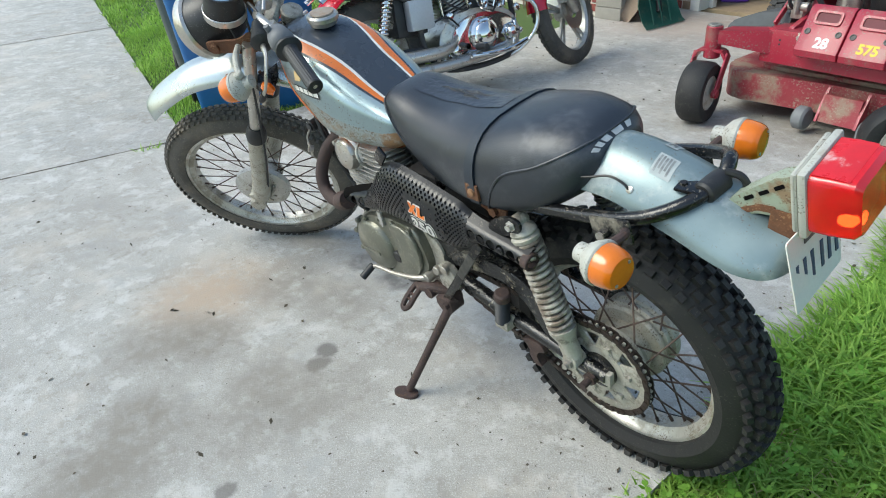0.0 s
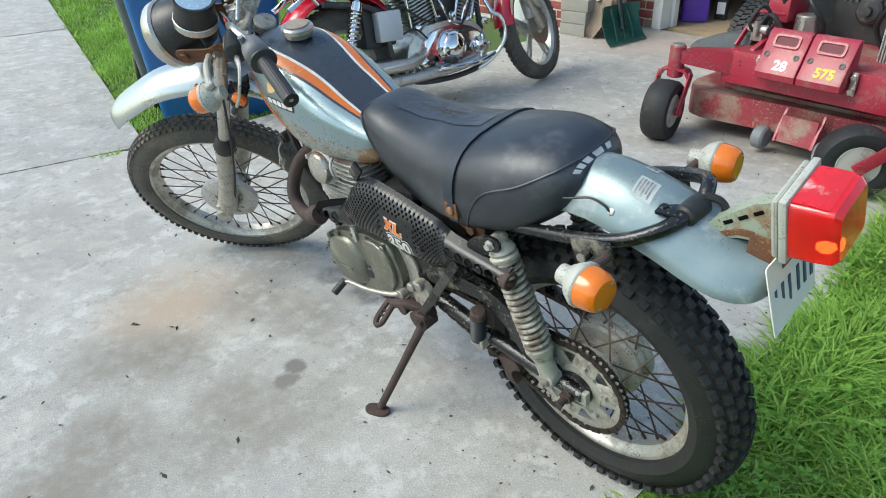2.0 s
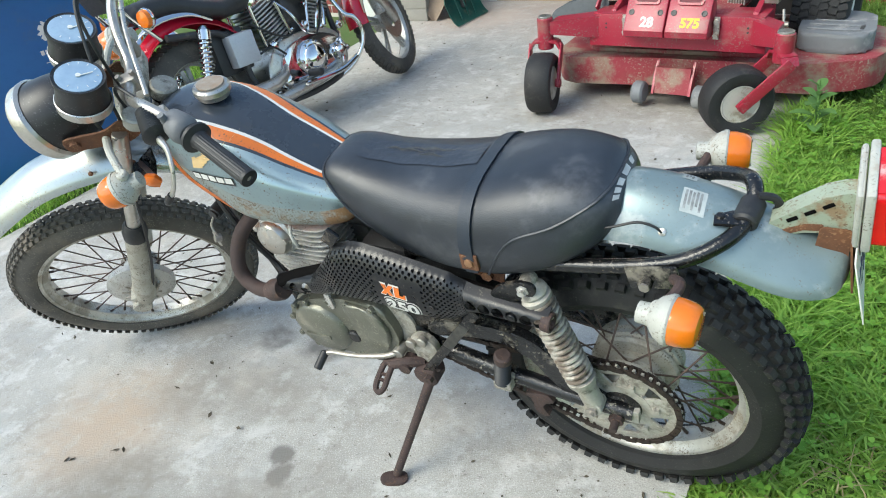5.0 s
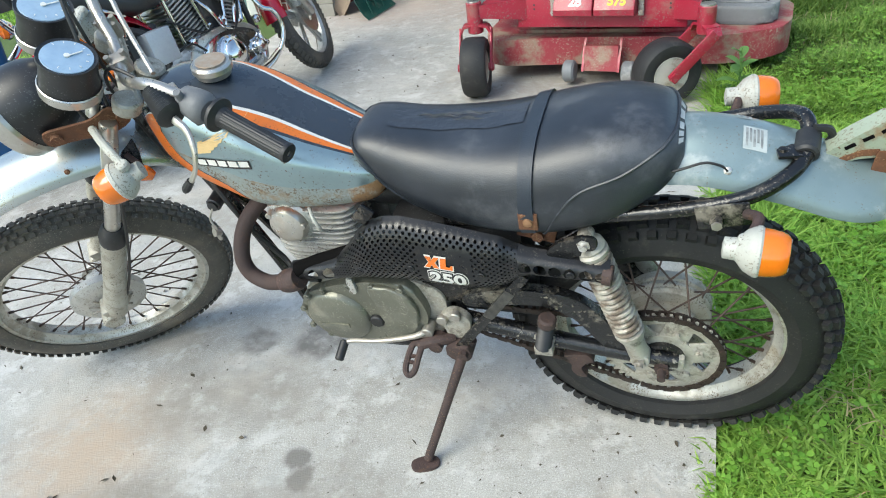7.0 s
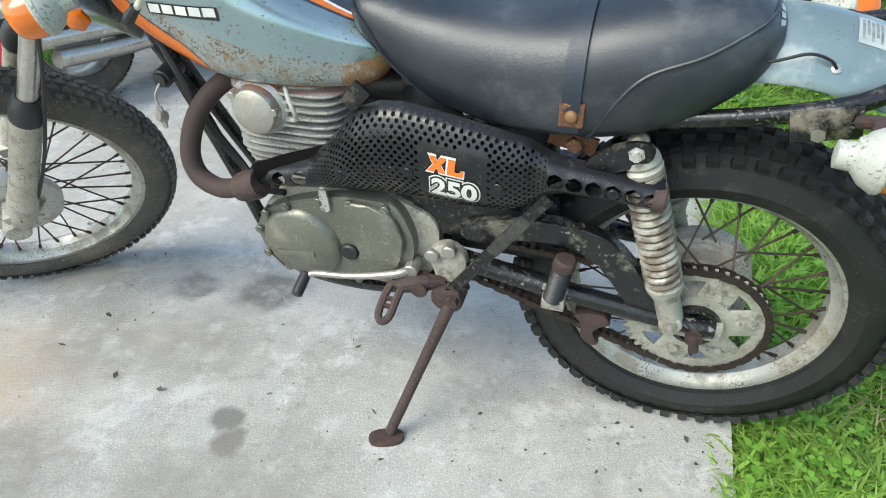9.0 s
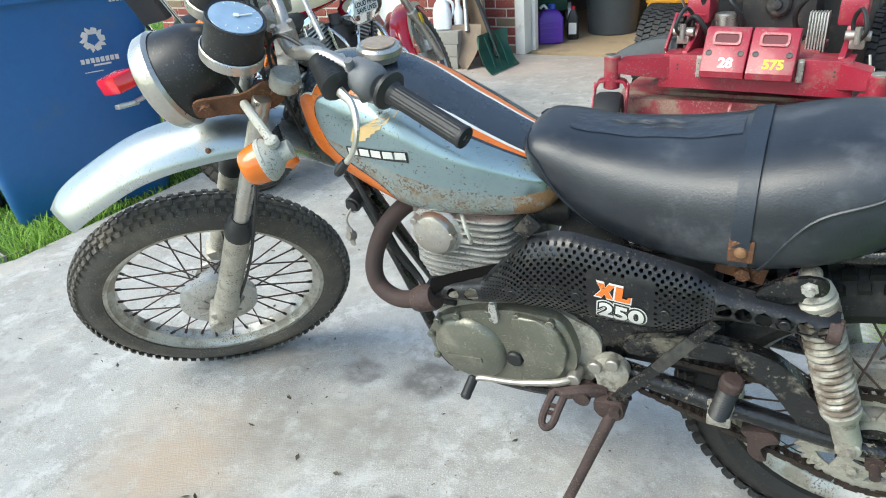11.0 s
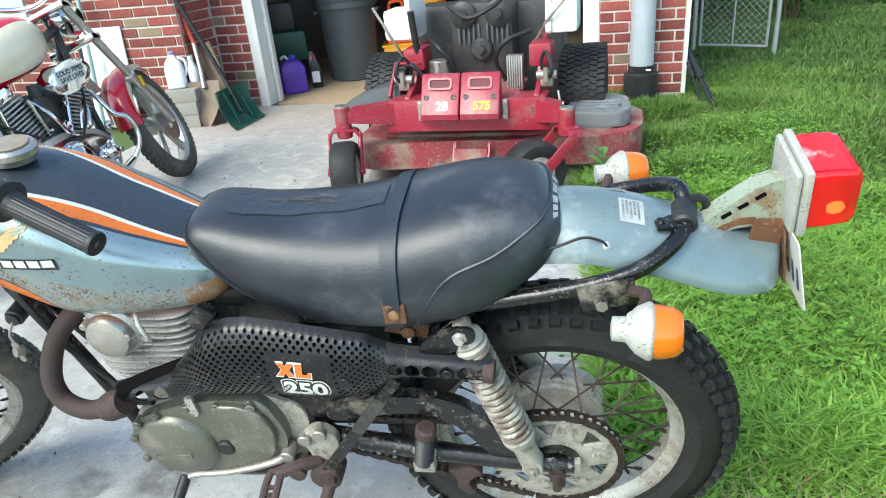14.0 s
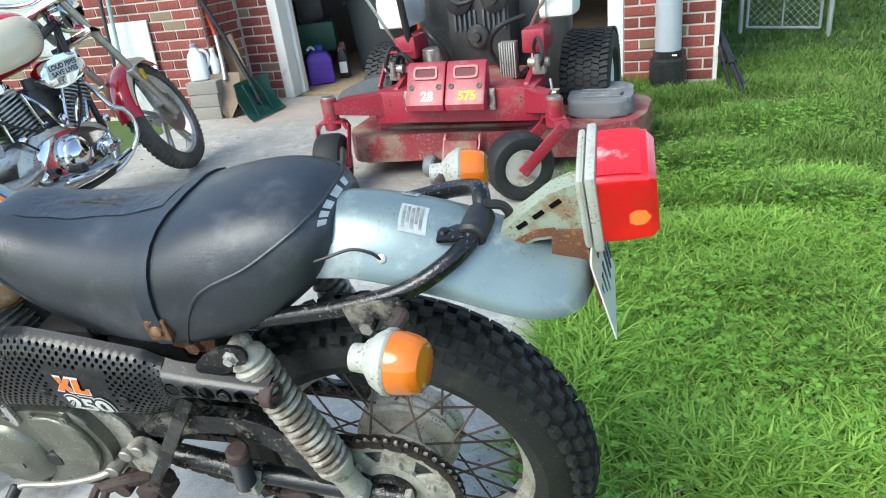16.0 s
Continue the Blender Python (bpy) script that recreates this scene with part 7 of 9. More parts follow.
for x in (-0.03, 0.15):
    bm = new_bm()
    slab(bm, [(0.15, 0.225), (0.14, 0.10), (0.10, 0.075), (0.07, 0.08), (0.10, 0.15)], x, x + 0.012, place=lambda a, v, b: (v, a, b))
    mpart("roller_bracket", bm, m_red, parent=deck)
bm = new_bm()
slab(bm, [(0.135, 0.20), (0.10, 0.09), (0.08, 0.08), (0.11, 0.20)], -0.02, 0.15, place=lambda a, v, b: (v, a, b))
mpart("front_bracket", bm, m_red_dusty, parent=deck)
for x in (-0.095, 0.205):
    bm = new_bm()
    cyl(bm, (x - 0.03, 0.09, 0.075), (x + 0.03, 0.09, 0.075), 0.055, seg=24, bev=0.01)
    mpart("scalp_roller", bm, m_mat_grey, "grey anti-scalp roller", parent=deck)
# plastic belt cover with a slot
bm = new_bm()
slab(bm, rounded([(0.54, 0.38), (0.80, 0.36), (0.85, 0.44), (0.82, 0.72), (0.58, 0.76), (0.52, 0.58)], 0.05, 4), 0.228, 0.315, place=lambda a, v, b: (a, b, v + 0.02 * (b - 0.4)), bev=0.02, bseg=3)
bc = mpart("belt_cover", bm, m_mat_grey, "scuffed grey plastic belt cover")
for k in range(3):
    bm = new_bm()
    tube(bm, [(0.57, 0.44 + 0.07 * k, 0.318), (0.69, 0.42 + 0.07 * k, 0.320), (0.79, 0.43 + 0.07 * k, 0.318)], 0.006, 6, 4)
    mpart("moulded_rib", bm, m_mat_grey, parent=bc)
bm = new_bm()
box(bm, (0.790, 0.48, 0.316), (0.016, 0.055, 0.012), bev=0.003)
mpart("slot", bm, m_dk, parent=bc)


def drive_tyre(x, y, r, w):
    bm = new_bm()
    c = (x, y, r)
    lathe(bm, [(-w * 0.40, r * 0.5), (-w * 0.5, r * 0.62), (-w * 0.5, r * 0.86), (-w * 0.44, r * 0.95), (0, r * 0.975), (w * 0.44, r * 0.95), (w * 0.5, r * 0.86), (w * 0.5, r * 0.62), (w * 0.40, r * 0.5)], c, (1, 0, 0), 48, closed=True)
    t = mpart("drive_tyre", bm, m_rubber, "wide black turf tyre")
    bm = new_bm()
    for i in range(52):
        a = 2 * math.pi * i / 52
        for j in range(6):
            v = (-0.40 + 0.16 * j) * w
            aa = a + (0.06 if j % 2 else 0)
            m = Matrix.Translation(c) @ Matrix.Rotation(aa, 4, 'X') @ Matrix.Translation((v, 0, r * 0.972)) @ Matrix.Rotation(radians(14 if j % 2 else -14), 4, 'Z')
            g = bmesh.ops.create_cube(bm, size=1.0)["verts"]
            bmesh.ops.transform(bm, matrix=m @ Matrix.Diagonal((w * 0.155, r * 0.085, r * 0.045, 1)), verts=g)
    mpart("turf_tread", bm, m_rubber, parent=t, smooth=0)
    bm = new_bm()
    lathe(bm, [(-w * 0.40, r * 0.5), (-w * 0.30, r * 0.42), (w * 0.30, r * 0.42), (w * 0.40, r * 0.5)], c, (1, 0, 0), 32)
    mpart("wheel_disc", bm, m_trim, parent=t)


drive_tyre(0.585, 0.86, 0.29, 0.25)
drive_tyre(-0.545, 0.86, 0.29, 0.25)
# side uprights, control area, engine
for s, x in ((-1, -0.26), (1, 0.40)):
    bm = new_bm()
    slab(bm, [(0.10, 0.30), (0.16, 0.46), (0.30, 0.50), (0.40, 0.66), (0.62, 0.68), (0.62, 0.58), (0.50, 0.45), (0.50, 0.26)], x - 0.012, x + 0.012, place=lambda a, v, b: (v, a, b), bev=0.003)
    mpart("side_upright", bm, m_red, "red side upright")
    bm = new_bm()
    box(bm, (x, 0.42, 0.615), (0.11, 0.18, 0.11), bev=0.012)
    mpart("upper_box", bm, m_red)
    bm = new_bm()
    slab(bm, rounded([(0.40, 0.70), (0.70, 0.70), (0.72, 0.86), (0.55, 0.98), (0.42, 0.95)], 0.03, 3), x + s * 0.02, x + s * 0.05, place=lambda a, v, b: (v, a, b), bev=0.008)
    box(bm, (x + s * 0.10, 0.52, 0.78), (0.16, 0.20, 0.16), Matrix(), 0.03)
    mpart("white_panel", bm, m_trim, "grubby white fender panel")
bm = new_bm()
box(bm, (0.06, 0.72, 0.66), (0.34, 0.30, 0.40), bev=0.03)
engm = mpart("engine", bm, m_dk, "black mower engine shroud")
for k in range(10):
    bm = new_bm()
    box(bm, (-0.06 + 0.027 * k + (0.02 if k > 4 else 0), 0.565, 0.70), (0.012, 0.02, 0.10), bev=0.002)
    mpart("cooling_slat", bm, mat("slat_grey", (0.10, 0.11, 0.12), 0.5) if k == 0 else bpy.data.materials["slat_grey"], parent=engm)
bm = new_bm()
box(bm, (0.06, 0.86, 0.56), (0.84, 0.20, 0.56), bev=0.04)
mpart("rear_shroud", bm, m_dk, "dark rear body of the mower")
for k, (x, z, r) in enumerate(((-0.03, 0.80, 0.07), (0.16, 0.80, 0.07), (0.06, 0.62, 0.06))):
    bm = new_bm()
    lathe(bm, [(0.0, r), (0.03, r), (0.04, r * 0.8), (0.042, r * 0.4), (0.06, r * 0.35), (0.062, 0.001)], (x, 0.575, z), (0, -1, 0), 20)
    mpart("engine_boss", bm, m_dk, parent=engm)
for k, pts in enumerate(([(-0.20, 0.45, 0.70), (-0.12, 0.36, 0.66), (-0.06, 0.40, 0.55), (-0.12, 0.46, 0.46)], [(0.34, 0.45, 0.72), (0.22, 0.38, 0.68), (0.16, 0.42, 0.58), (0.20, 0.46, 0.47)], [(-0.10, 0.50, 0.86), (0.02, 0.42, 0.80), (0.14, 0.44, 0.84), (0.22, 0.52, 0.90)], [(-0.34, 0.36, 0.52), (-0.26, 0.28, 0.60), (-0.20, 0.30, 0.52), (-0.22, 0.36, 0.46)])):
    bm = new_bm()
    tube(bm, pts, 0.012, 10, 6)
    mpart("hydraulic_hose", bm, m_cable)
bm = new_bm()
slab(bm, [(-0.16, 0.30), (0.30, 0.30), (0.30, 0.33), (0.10, 0.345), (0.04, 0.345), (-0.16, 0.33)], 0.15, 0.60, place=lambda a, v, b: (a, v, b + 0.12), bev=0.004)
mpart("foot_platform", bm, m_red_dusty)
bm = new_bm()
slab(bm, [(-0.02, 0.44), (0.14, 0.44), (0.10, 0.50), (0.02, 0.50)], 0.40, 0.42)
mpart("centre_latch", bm, m_red)
bm = new_bm()
cyl(bm, (-0.14, 0.40, 0.45), (-0.14, 0.40, 0.60), 0.055, seg=24, bev=0.006)
mpart("oil_filter", bm, m_chrome_dull, "dull silver oil filter canister")
bm = new_bm()
box(bm, (0.27, 0.37, 0.53), (0.08, 0.05, 0.15), bev=0.008)
cooler = mpart("hydraulic_cooler", bm, m_alloy, "finned alloy hydraulic unit")
for k in range(7):
    bm = new_bm()
    box(bm, (0.235 + 0.012 * k, 0.36, 0.53), (0.006, 0.07, 0.17), bev=0.001)
    mpart("cooler_fin", bm, m_alloy, parent=cooler)
for s, x in ((-1, -0.30), (1, 0.44)):
    bm = new_bm()
    tube(bm, [(x, 0.26, 0.50), (x + s * 0.03, 0.22, 0.56), (x, 0.26, 0.64), (x - s * 0.03, 0.3, 0.58), (x, 0.3, 0.46)], 0.009, 8, 6)
    mpart("hydraulic_hose", bm, m_cable)
    bm = new_bm()
    cyl(bm, (x - 0.05, 0.26, 0.53), (x + 0.05, 0.26, 0.53), 0.022, seg=14, bev=0.003)
    cyl(bm, (x, 0.235, 0.50), (x, 0.235, 0.57), 0.014, seg=10)
    box(bm, (x, 0.27, 0.50), (0.06, 0.05, 0.05), bev=0.006)
    mpart("valve_block", bm, m_bolt)
    bm = new_bm()
    tube(bm, [(x + s * 0.06, 0.22, 0.46), (x + s * 0.07, 0.2, 0.40), (x + s * 0.065, 0.19, 0.32)], 0.006, 6, 4)
    cyl(bm, (x + s * 0.05, 0.20, 0.40), (x + s * 0.09, 0.20, 0.40), 0.012, seg=8)
    mpart("deck_chain", bm, m_bolt)
bm = new_bm()
tube(bm, [(-0.235, 0.36, 0.60), (-0.24, 0.33, 0.72), (-0.245, 0.31, 0.86)], 0.018, 12, 4)
mpart("control_lever", bm, m_black_plastic, "black control lever")
for pts in ([(-0.36, 0.46, 0.62), (-0.40, 0.42, 0.72), (-0.48, 0.40, 0.88)], [(0.36, 0.46, 0.66), (0.44, 0.40, 0.78), (0.55, 0.38, 0.9)]):
    bm = new_bm()
    tube(bm, pts, 0.008, 8, 4)
    mpart("lift_rod", bm, m_chrome_dull)
bm = new_bm()
slab(bm, smooth_outline([(-0.64, 0.40), (-0.60, 0.44), (-0.46, 0.485), (-0.34, 0.49), (-0.33, 0.44), (-0.40, 0.40), (-0.52, 0.37), (-0.60, 0.365)], 5), 0.22, 0.34, place=lambda a, v, b: (a, v + 0.5 * (b - 0.4), b), bev=0.015)
mpart("discharge_flap", bm, mat("flap_rubber", (0.055, 0.062, 0.066), 0.7, other=(0.08, 0.088, 0.092), scale=6), "dark grey rubber discharge flap")
bm = new_bm()
bar(bm, (-0.36, 0.18, 0.455), (-0.36, 0.34, 0.60), 0.03, 0.012, 0.003, up=(1, 0, 0))
bar(bm, (-0.36, 0.34, 0.60), (-0.22, 0.34, 0.60), 0.03, 0.012, 0.003)
mpart("lift_arm", bm, m_red)
for s in (-1, 1):
    bm = new_bm()
    for z in (0.39, 0.41):
        cyl(bm, (0.06 + s * 0.33, 0.088, z), (0.06 + s * 0.33, 0.094, z), 0.005, seg=8)
    mpart("beam_hole", bm, m_dk)


# ---- the red cruiser ----
m_cream = mat("cream_paint", (0.78, 0.68, 0.50), 0.25, other=(0.72, 0.62, 0.45), scale=6, coat=0.5)
m_red2 = mat("cruiser_red", (0.52, 0.008, 0.03), 0.2, other=(0.46, 0.008, 0.025), scale=6, coat=0.6, rough_var=0.05)
m_fin = mat("cruiser_fin", (0.40, 0.395, 0.385), 0.32, metal=0.7, other=(0.60, 0.59, 0.57), scale=30)
m_leather = mat("cruiser_seat", (0.02, 0.02, 0.021), 0.5, other=(0.04, 0.04, 0.04), scale=8, bump=0.2, bump_scale=300)
C2 = Matrix.Translation((-2.470, 1.228, 0)) @ Matrix.Rotation(radians(80.5), 4, 'Z') @ Matrix.Rotation(radians(-9), 4, 'X')
cruiser = thing("cruiser_motorcycle", "red and cream cruiser motorcycle with chrome engine on its stand", "motorcycle", C2)
ST2 = Matrix.Translation((1.05, 0, 1.0)) @ Matrix.Rotation(radians(24), 4, Vector((-0.52, 0, 0.85))) @ Matrix.Translation((-1.05, 0, -1.0))


def cpart(name, bm, m, label="", parent=None, smooth=35, steer=False):
    if steer:
        bmesh.ops.transform(bm, matrix=ST2, verts=bm.verts)
    return part(name, bm, m, parent or cruiser, label, smooth)


def cruiser_wheel(x, r, w, steer):
    c = (x, 0, r)
    rr = r - w * 0.72
    bm = new_bm()
    prof = []
    for k in range(13):
        a = math.pi * k / 12
        prof.append((-w / 2 * math.cos(a) * (1.0 if 2 < k < 10 else 0.9), rr + (r - rr) * math.sin(a) ** 0.8))
    prof.append((w * 0.3, rr - 0.004))
    prof.insert(0, (-w * 0.3, rr - 0.004))
    lathe(bm, prof, c, (0, 1, 0), 56, closed=True)
    t = cpart("tyre", bm, m_rubber_dusty, "dusty black road tyre", steer=steer)
    bm = new_bm()
    n = 60
    for i in range(n):
        for s in (-1, 1):
            a = 2 * math.pi * (i + (0.5 if s > 0 else 0)) / n
            m = (ST2 if steer else Matrix()) @ Matrix.Translation(c) @ Matrix.Rotation(-a, 4, 'Y') @ Matrix.Translation((r - 0.0035, s * w * 0.20, 0)) @ Matrix.Rotation(s * 0.45, 4, 'Z') @ Matrix.Rotation(-s * 0.42, 4, 'X')
            g = bmesh.ops.create_cube(bm, size=1.0)["verts"]
            bmesh.ops.transform(bm, matrix=m @ Matrix.Diagonal((0.0045, w * 0.36, 0.024, 1)), verts=g)
    part("tread", bm, m_rubber_dusty, t, smooth=0)
    bm = new_bm()
    lathe(bm, [(-w * 0.30, rr + 0.006), (-w * 0.34, rr - 0.008), (-w * 0.2, rr - 0.022), (w * 0.2, rr - 0.022), (w * 0.34, rr - 0.008), (w * 0.30, rr + 0.006)], c, (0, 1, 0), 56, closed=True)
    lathe(bm, [(-0.05, 0.01), (-0.05, 0.045), (-0.03, 0.055), (0.03, 0.055), (0.05, 0.045), (0.05, 0.01)], c, (0, 1, 0), 24)
    for k in range(5):
        a = 2 * math.pi * k / 5 + 0.4
        for s in (-0.10, 0.10):
            p = Vector(c) + Vector((math.cos(a + s * 1.6), 0, math.sin(a + s * 1.6))) * 0.045
            q = Vector(c) + Vector((math.cos(a + s), 0, math.sin(a + s))) * (rr - 0.012)
            bar(bm, p, q, 0.022, 0.016, 0.004, up=(0, 1, 0))
    rim = cpart("cast_rim", bm, m_alloy, "cast alloy wheel", steer=steer)
    bm = new_bm()
    lathe(bm, [(-0.066, 0.055), (-0.062, 0.055), (-0.062, 0.125), (-0.066, 0.125)], c, (0, 1, 0), 40, closed=True)
    cpart("brake_disc", bm, m_chrome_dull, parent=rim, steer=steer)


cruiser_wheel(0.05, 0.315, 0.15, False)
cruiser_wheel(1.44, 0.335, 0.105, True)


def arc_fender(name, c, r, a0, a1, hw, m, label, steer, drop=0.05):
    rings = []
    for i in range(25):
        a = radians(a0 + (a1 - a0) * i / 24)
        row = []
        for k in range(11):
            u = -1 + 2 * k / 10
            q = r - drop * abs(u) ** 2.5
            row.append(Vector((c[0] + q * math.cos(a), hw * u, c[2] + q * math.sin(a))))
        inn = [Vector((c[0], 0, c[2])) + (p - Vector((c[0], 0, c[2]))) * 0.988 for p in reversed(row)]
        rings.append(row + inn)
    bm = new_bm()
    loft(bm, rings)
    return cpart(name, bm, m, label, steer=steer, smooth=60)


rfend = arc_fender("rear_fender", (0.07, 0, 0.33), 0.410, 195, 40, 0.105, m_red2, "glossy red rear fender", False)
ffend = arc_fender("front_fender", (1.44, 0, 0.335), 0.365, 175, 55, 0.075, m_red2, "glossy red front fender with a cream flash", True)
for s in (-1, 1):
    bm = new_bm()
    rings = []
    for i in range(13):
        a = radians(165 - 85 * i / 12)
        h = 0.020 * math.sin(math.pi * (i + 0.5) / 13) + 0.004
        rings.append([Vector((1.44 + q * math.cos(a), s * 0.0765, 0.335 + q * math.sin(a))) for q in (0.330 - h, 0.330 + h)])
    loft(bm, rings, caps=False, closed=False)
    cpart("cream_flash", bm, m_cream, parent=ffend, steer=True)
    bm = new_bm()
    tube(bm, [(-0.24, s * 0.112, 0.65), (-0.08, s * 0.114, 0.735), (0.10, s * 0.114, 0.735), (0.22, s * 0.112, 0.68)], 0.016, 10, 5, flat=0.5)
    cpart("fender_strut", bm, m_chrome, "chrome fender rail", parent=rfend)
    for z in (0,):
        a, b = Vector((0.03, s * 0.135, 0.33)), Vector((0.14, s * 0.145, 0.665))
        dd = (b - a).normalized()
        L = (b - a).length
        bm = new_bm()
        lathe(bm, [(0, 0.012), (0.01, 0.022), (0.08, 0.022), (0.085, 0.032), (0.10, 0.034), (0.105, 0.018), (L - 0.07, 0.018), (L - 0.065, 0.036), (L - 0.02, 0.034), (L, 0.012)], a, dd, 20)
        sh = cpart("shock_absorber", bm, m_chrome, "chrome rear shock")
        bm = new_bm()
        u = dd.orthogonal().normalized()
        w3 = dd.cross(u)
        pts = [a + dd * (0.10 + (L - 0.17) * k / 112) + (u * math.cos(2 * math.pi * k / 14) + w3 * math.sin(2 * math.pi * k / 14)) * 0.030 for k in range(113)]
        tube(bm, pts, 0.006, 7, 1)
        cpart("spring", bm, m_chrome, parent=sh)
    bm = new_bm()
    lathe(bm, [(-0.03, 0.02), (-0.01, 0.042), (0.0, 0.046), (0.008, 0.044)], (-0.14, s * 0.20, 0.77), (-1, s * 0.2, 0), 20)
    tube(bm, [(-0.09, s * 0.11, 0.72), (-0.11, s * 0.15, 0.755), (-0.115, s * 0.195, 0.77)], 0.010, 8, 4)
    sg = cpart("turn_signal", bm, m_chrome, "chrome turn signal")
    bm = new_bm()
    lathe(bm, [(0.006, 0.041), (0.025, 0.036), (0.032, 0.002)], (-0.14, s * 0.20, 0.77), (-1, s * 0.2, 0), 20)
    cpart("amber_lens", bm, m_amber, "amber lens", parent=sg)
bm = new_bm()
box(bm, (0, 0, 0), (0.115, 0.15, 0.072), Matrix.Translation((-0.472, 0, 0.642)) @ Matrix.Rotation(radians(-12), 4, 'Y'), 0.016)
cpart("tail_lamp", bm, m_red_lens, "red tail lamp")
bm = new_bm()
tube(bm, [(-0.30, -0.05, 0.62), (-0.40, -0.05, 0.57), (-0.46, -0.05, 0.555)], 0.010, 8, 4)
box(bm, (-0.49, -0.03, 0.550), (0.09, 0.04, 0.02), bev=0.006)
cpart("plate_hanger", bm, m_chrome_dull)
for s in (-1, 1):
    bm = new_bm()
    tube(bm, [(-0.08, s * 0.13, 0.66), (-0.18, s * 0.125, 0.79), (-0.25, s * 0.12, 0.93), (-0.30, s * 0.12, 1.04), (-0.34, s * 0.10, 1.18), (-0.34, 0, 1.20)], 0.014, 10, 5, flat=0.6)
    cpart("backrest_rail", bm, m_chrome, "chrome backrest rail")
bm = new_bm()
box(bm, (0, 0, 0), (0.05, 0.20, 0.24), Matrix.Translation((-0.255, 0, 0.95)) @ Matrix.Rotation(radians(-20), 4, 'Y'), 0.02)
cpart("backrest_pad", bm, m_leather, "black backrest pad")
# seat
rows = [(-0.16, 0.755, 0.79, 0.06), (-0.10, 0.745, 0.84, 0.09), (0.05, 0.735, 0.855, 0.10), (0.16, 0.70, 0.80, 0.13), (0.30, 0.655, 0.755, 0.155), (0.44, 0.66, 0.775, 0.12), (0.53, 0.69, 0.80, 0.07)]
rings = []
for i in range(25):
    u = i / 24 * (len(rows) - 1)
    k = min(int(u), len(rows) - 2)
    x, lo, hi, hw = [a + (b - a) * (u - k) for a, b in zip(rows[k], rows[k + 1])]
    ring = []
    for j in range(20):
        th = 2 * math.pi * j / 20
        ring.append(Vector((x, hw * math.copysign(abs(math.cos(th)) ** 0.7, math.cos(th)), (lo + hi) / 2 + (hi - lo) / 2 * math.copysign(abs(math.sin(th)) ** 0.7, math.sin(th)))))
    rings.append(ring)
bm = new_bm()
loft(bm, rings)
cpart("seat", bm, m_leather, "black stepped seat", smooth=60)
# tank with a cream side flash
T2 = [(0.34, 0.770, 0.03, 0.03, 0.03), (0.38, 0.785, 0.080, 0.062, 0.065), (0.50, 0.838, 0.132, 0.115, 0.112), (0.66, 0.885, 0.152, 0.136, 0.138), (0.79, 0.912, 0.140, 0.116, 0.136), (0.87, 0.915, 0.088, 0.066, 0.094), (0.905, 0.915, 0.03, 0.028, 0.035)]


def tank2(s, th, side, lift=0.0):
    u = s * (len(T2) - 1)
    k = min(int(u), len(T2) - 2)
    a, b, c, d2 = T2[max(k - 1, 0)], T2[k], T2[k + 1], T2[min(k + 2, len(T2) - 1)]
    t = u - k
    x, w, hw, up, dn = [0.5 * (2 * q + (r - p) * t + (2 * p - 5 * q + 4 * r - z) * t * t + (3 * q - p - 3 * r + z) * t ** 3) for p, q, r, z in zip(a, b, c, d2)]
    an = th * math.pi / 2
    return Vector((x, side * ((hw + lift) * abs(math.sin(an)) ** 0.85), w + ((up + lift) if th < 1 else (dn + lift)) * abs(math.cos(an)) ** 0.85 * (1 if th < 1 else -1)))


bm = new_bm()
for side in (-1, 1):
    loft(bm, [[tank2(i / 40, 2 * k / 16, side) for k in range(17)] for i in range(41)], caps=False, closed=False)
bmesh.ops.remove_doubles(bm, verts=bm.verts, dist=0.0002)
tk2 = cpart("fuel_tank", bm, m_red2, "red teardrop tank with cream flashes", smooth=60)
for side in (-1, 1):
    bm = new_bm()
    loft(bm, [[tank2(0.10 + 0.84 * i / 30, 1.02 + (-0.50 + 1.02 * k / 8) * math.sin(math.pi * (i + 0.4) / 31) ** 0.6, side, 0.0015) for k in range(9)] for i in range(31)], caps=False, closed=False)
    cpart("cream_flash", bm, m_cream, "cream painted flash", parent=tk2, smooth=60)
    for k in range(5):
        bm = new_bm()
        loft(bm, [[tank2(0.66 + 0.012 * k + 0.15 * i / 6, 0.92 + 0.06 * k + 0.004 * i - 0.016 * j, side, 0.003) for j in (0, 1)] for i in range(7)], caps=False, closed=False)
        cpart("emblem_bar", bm, m_bolt, parent=tk2)
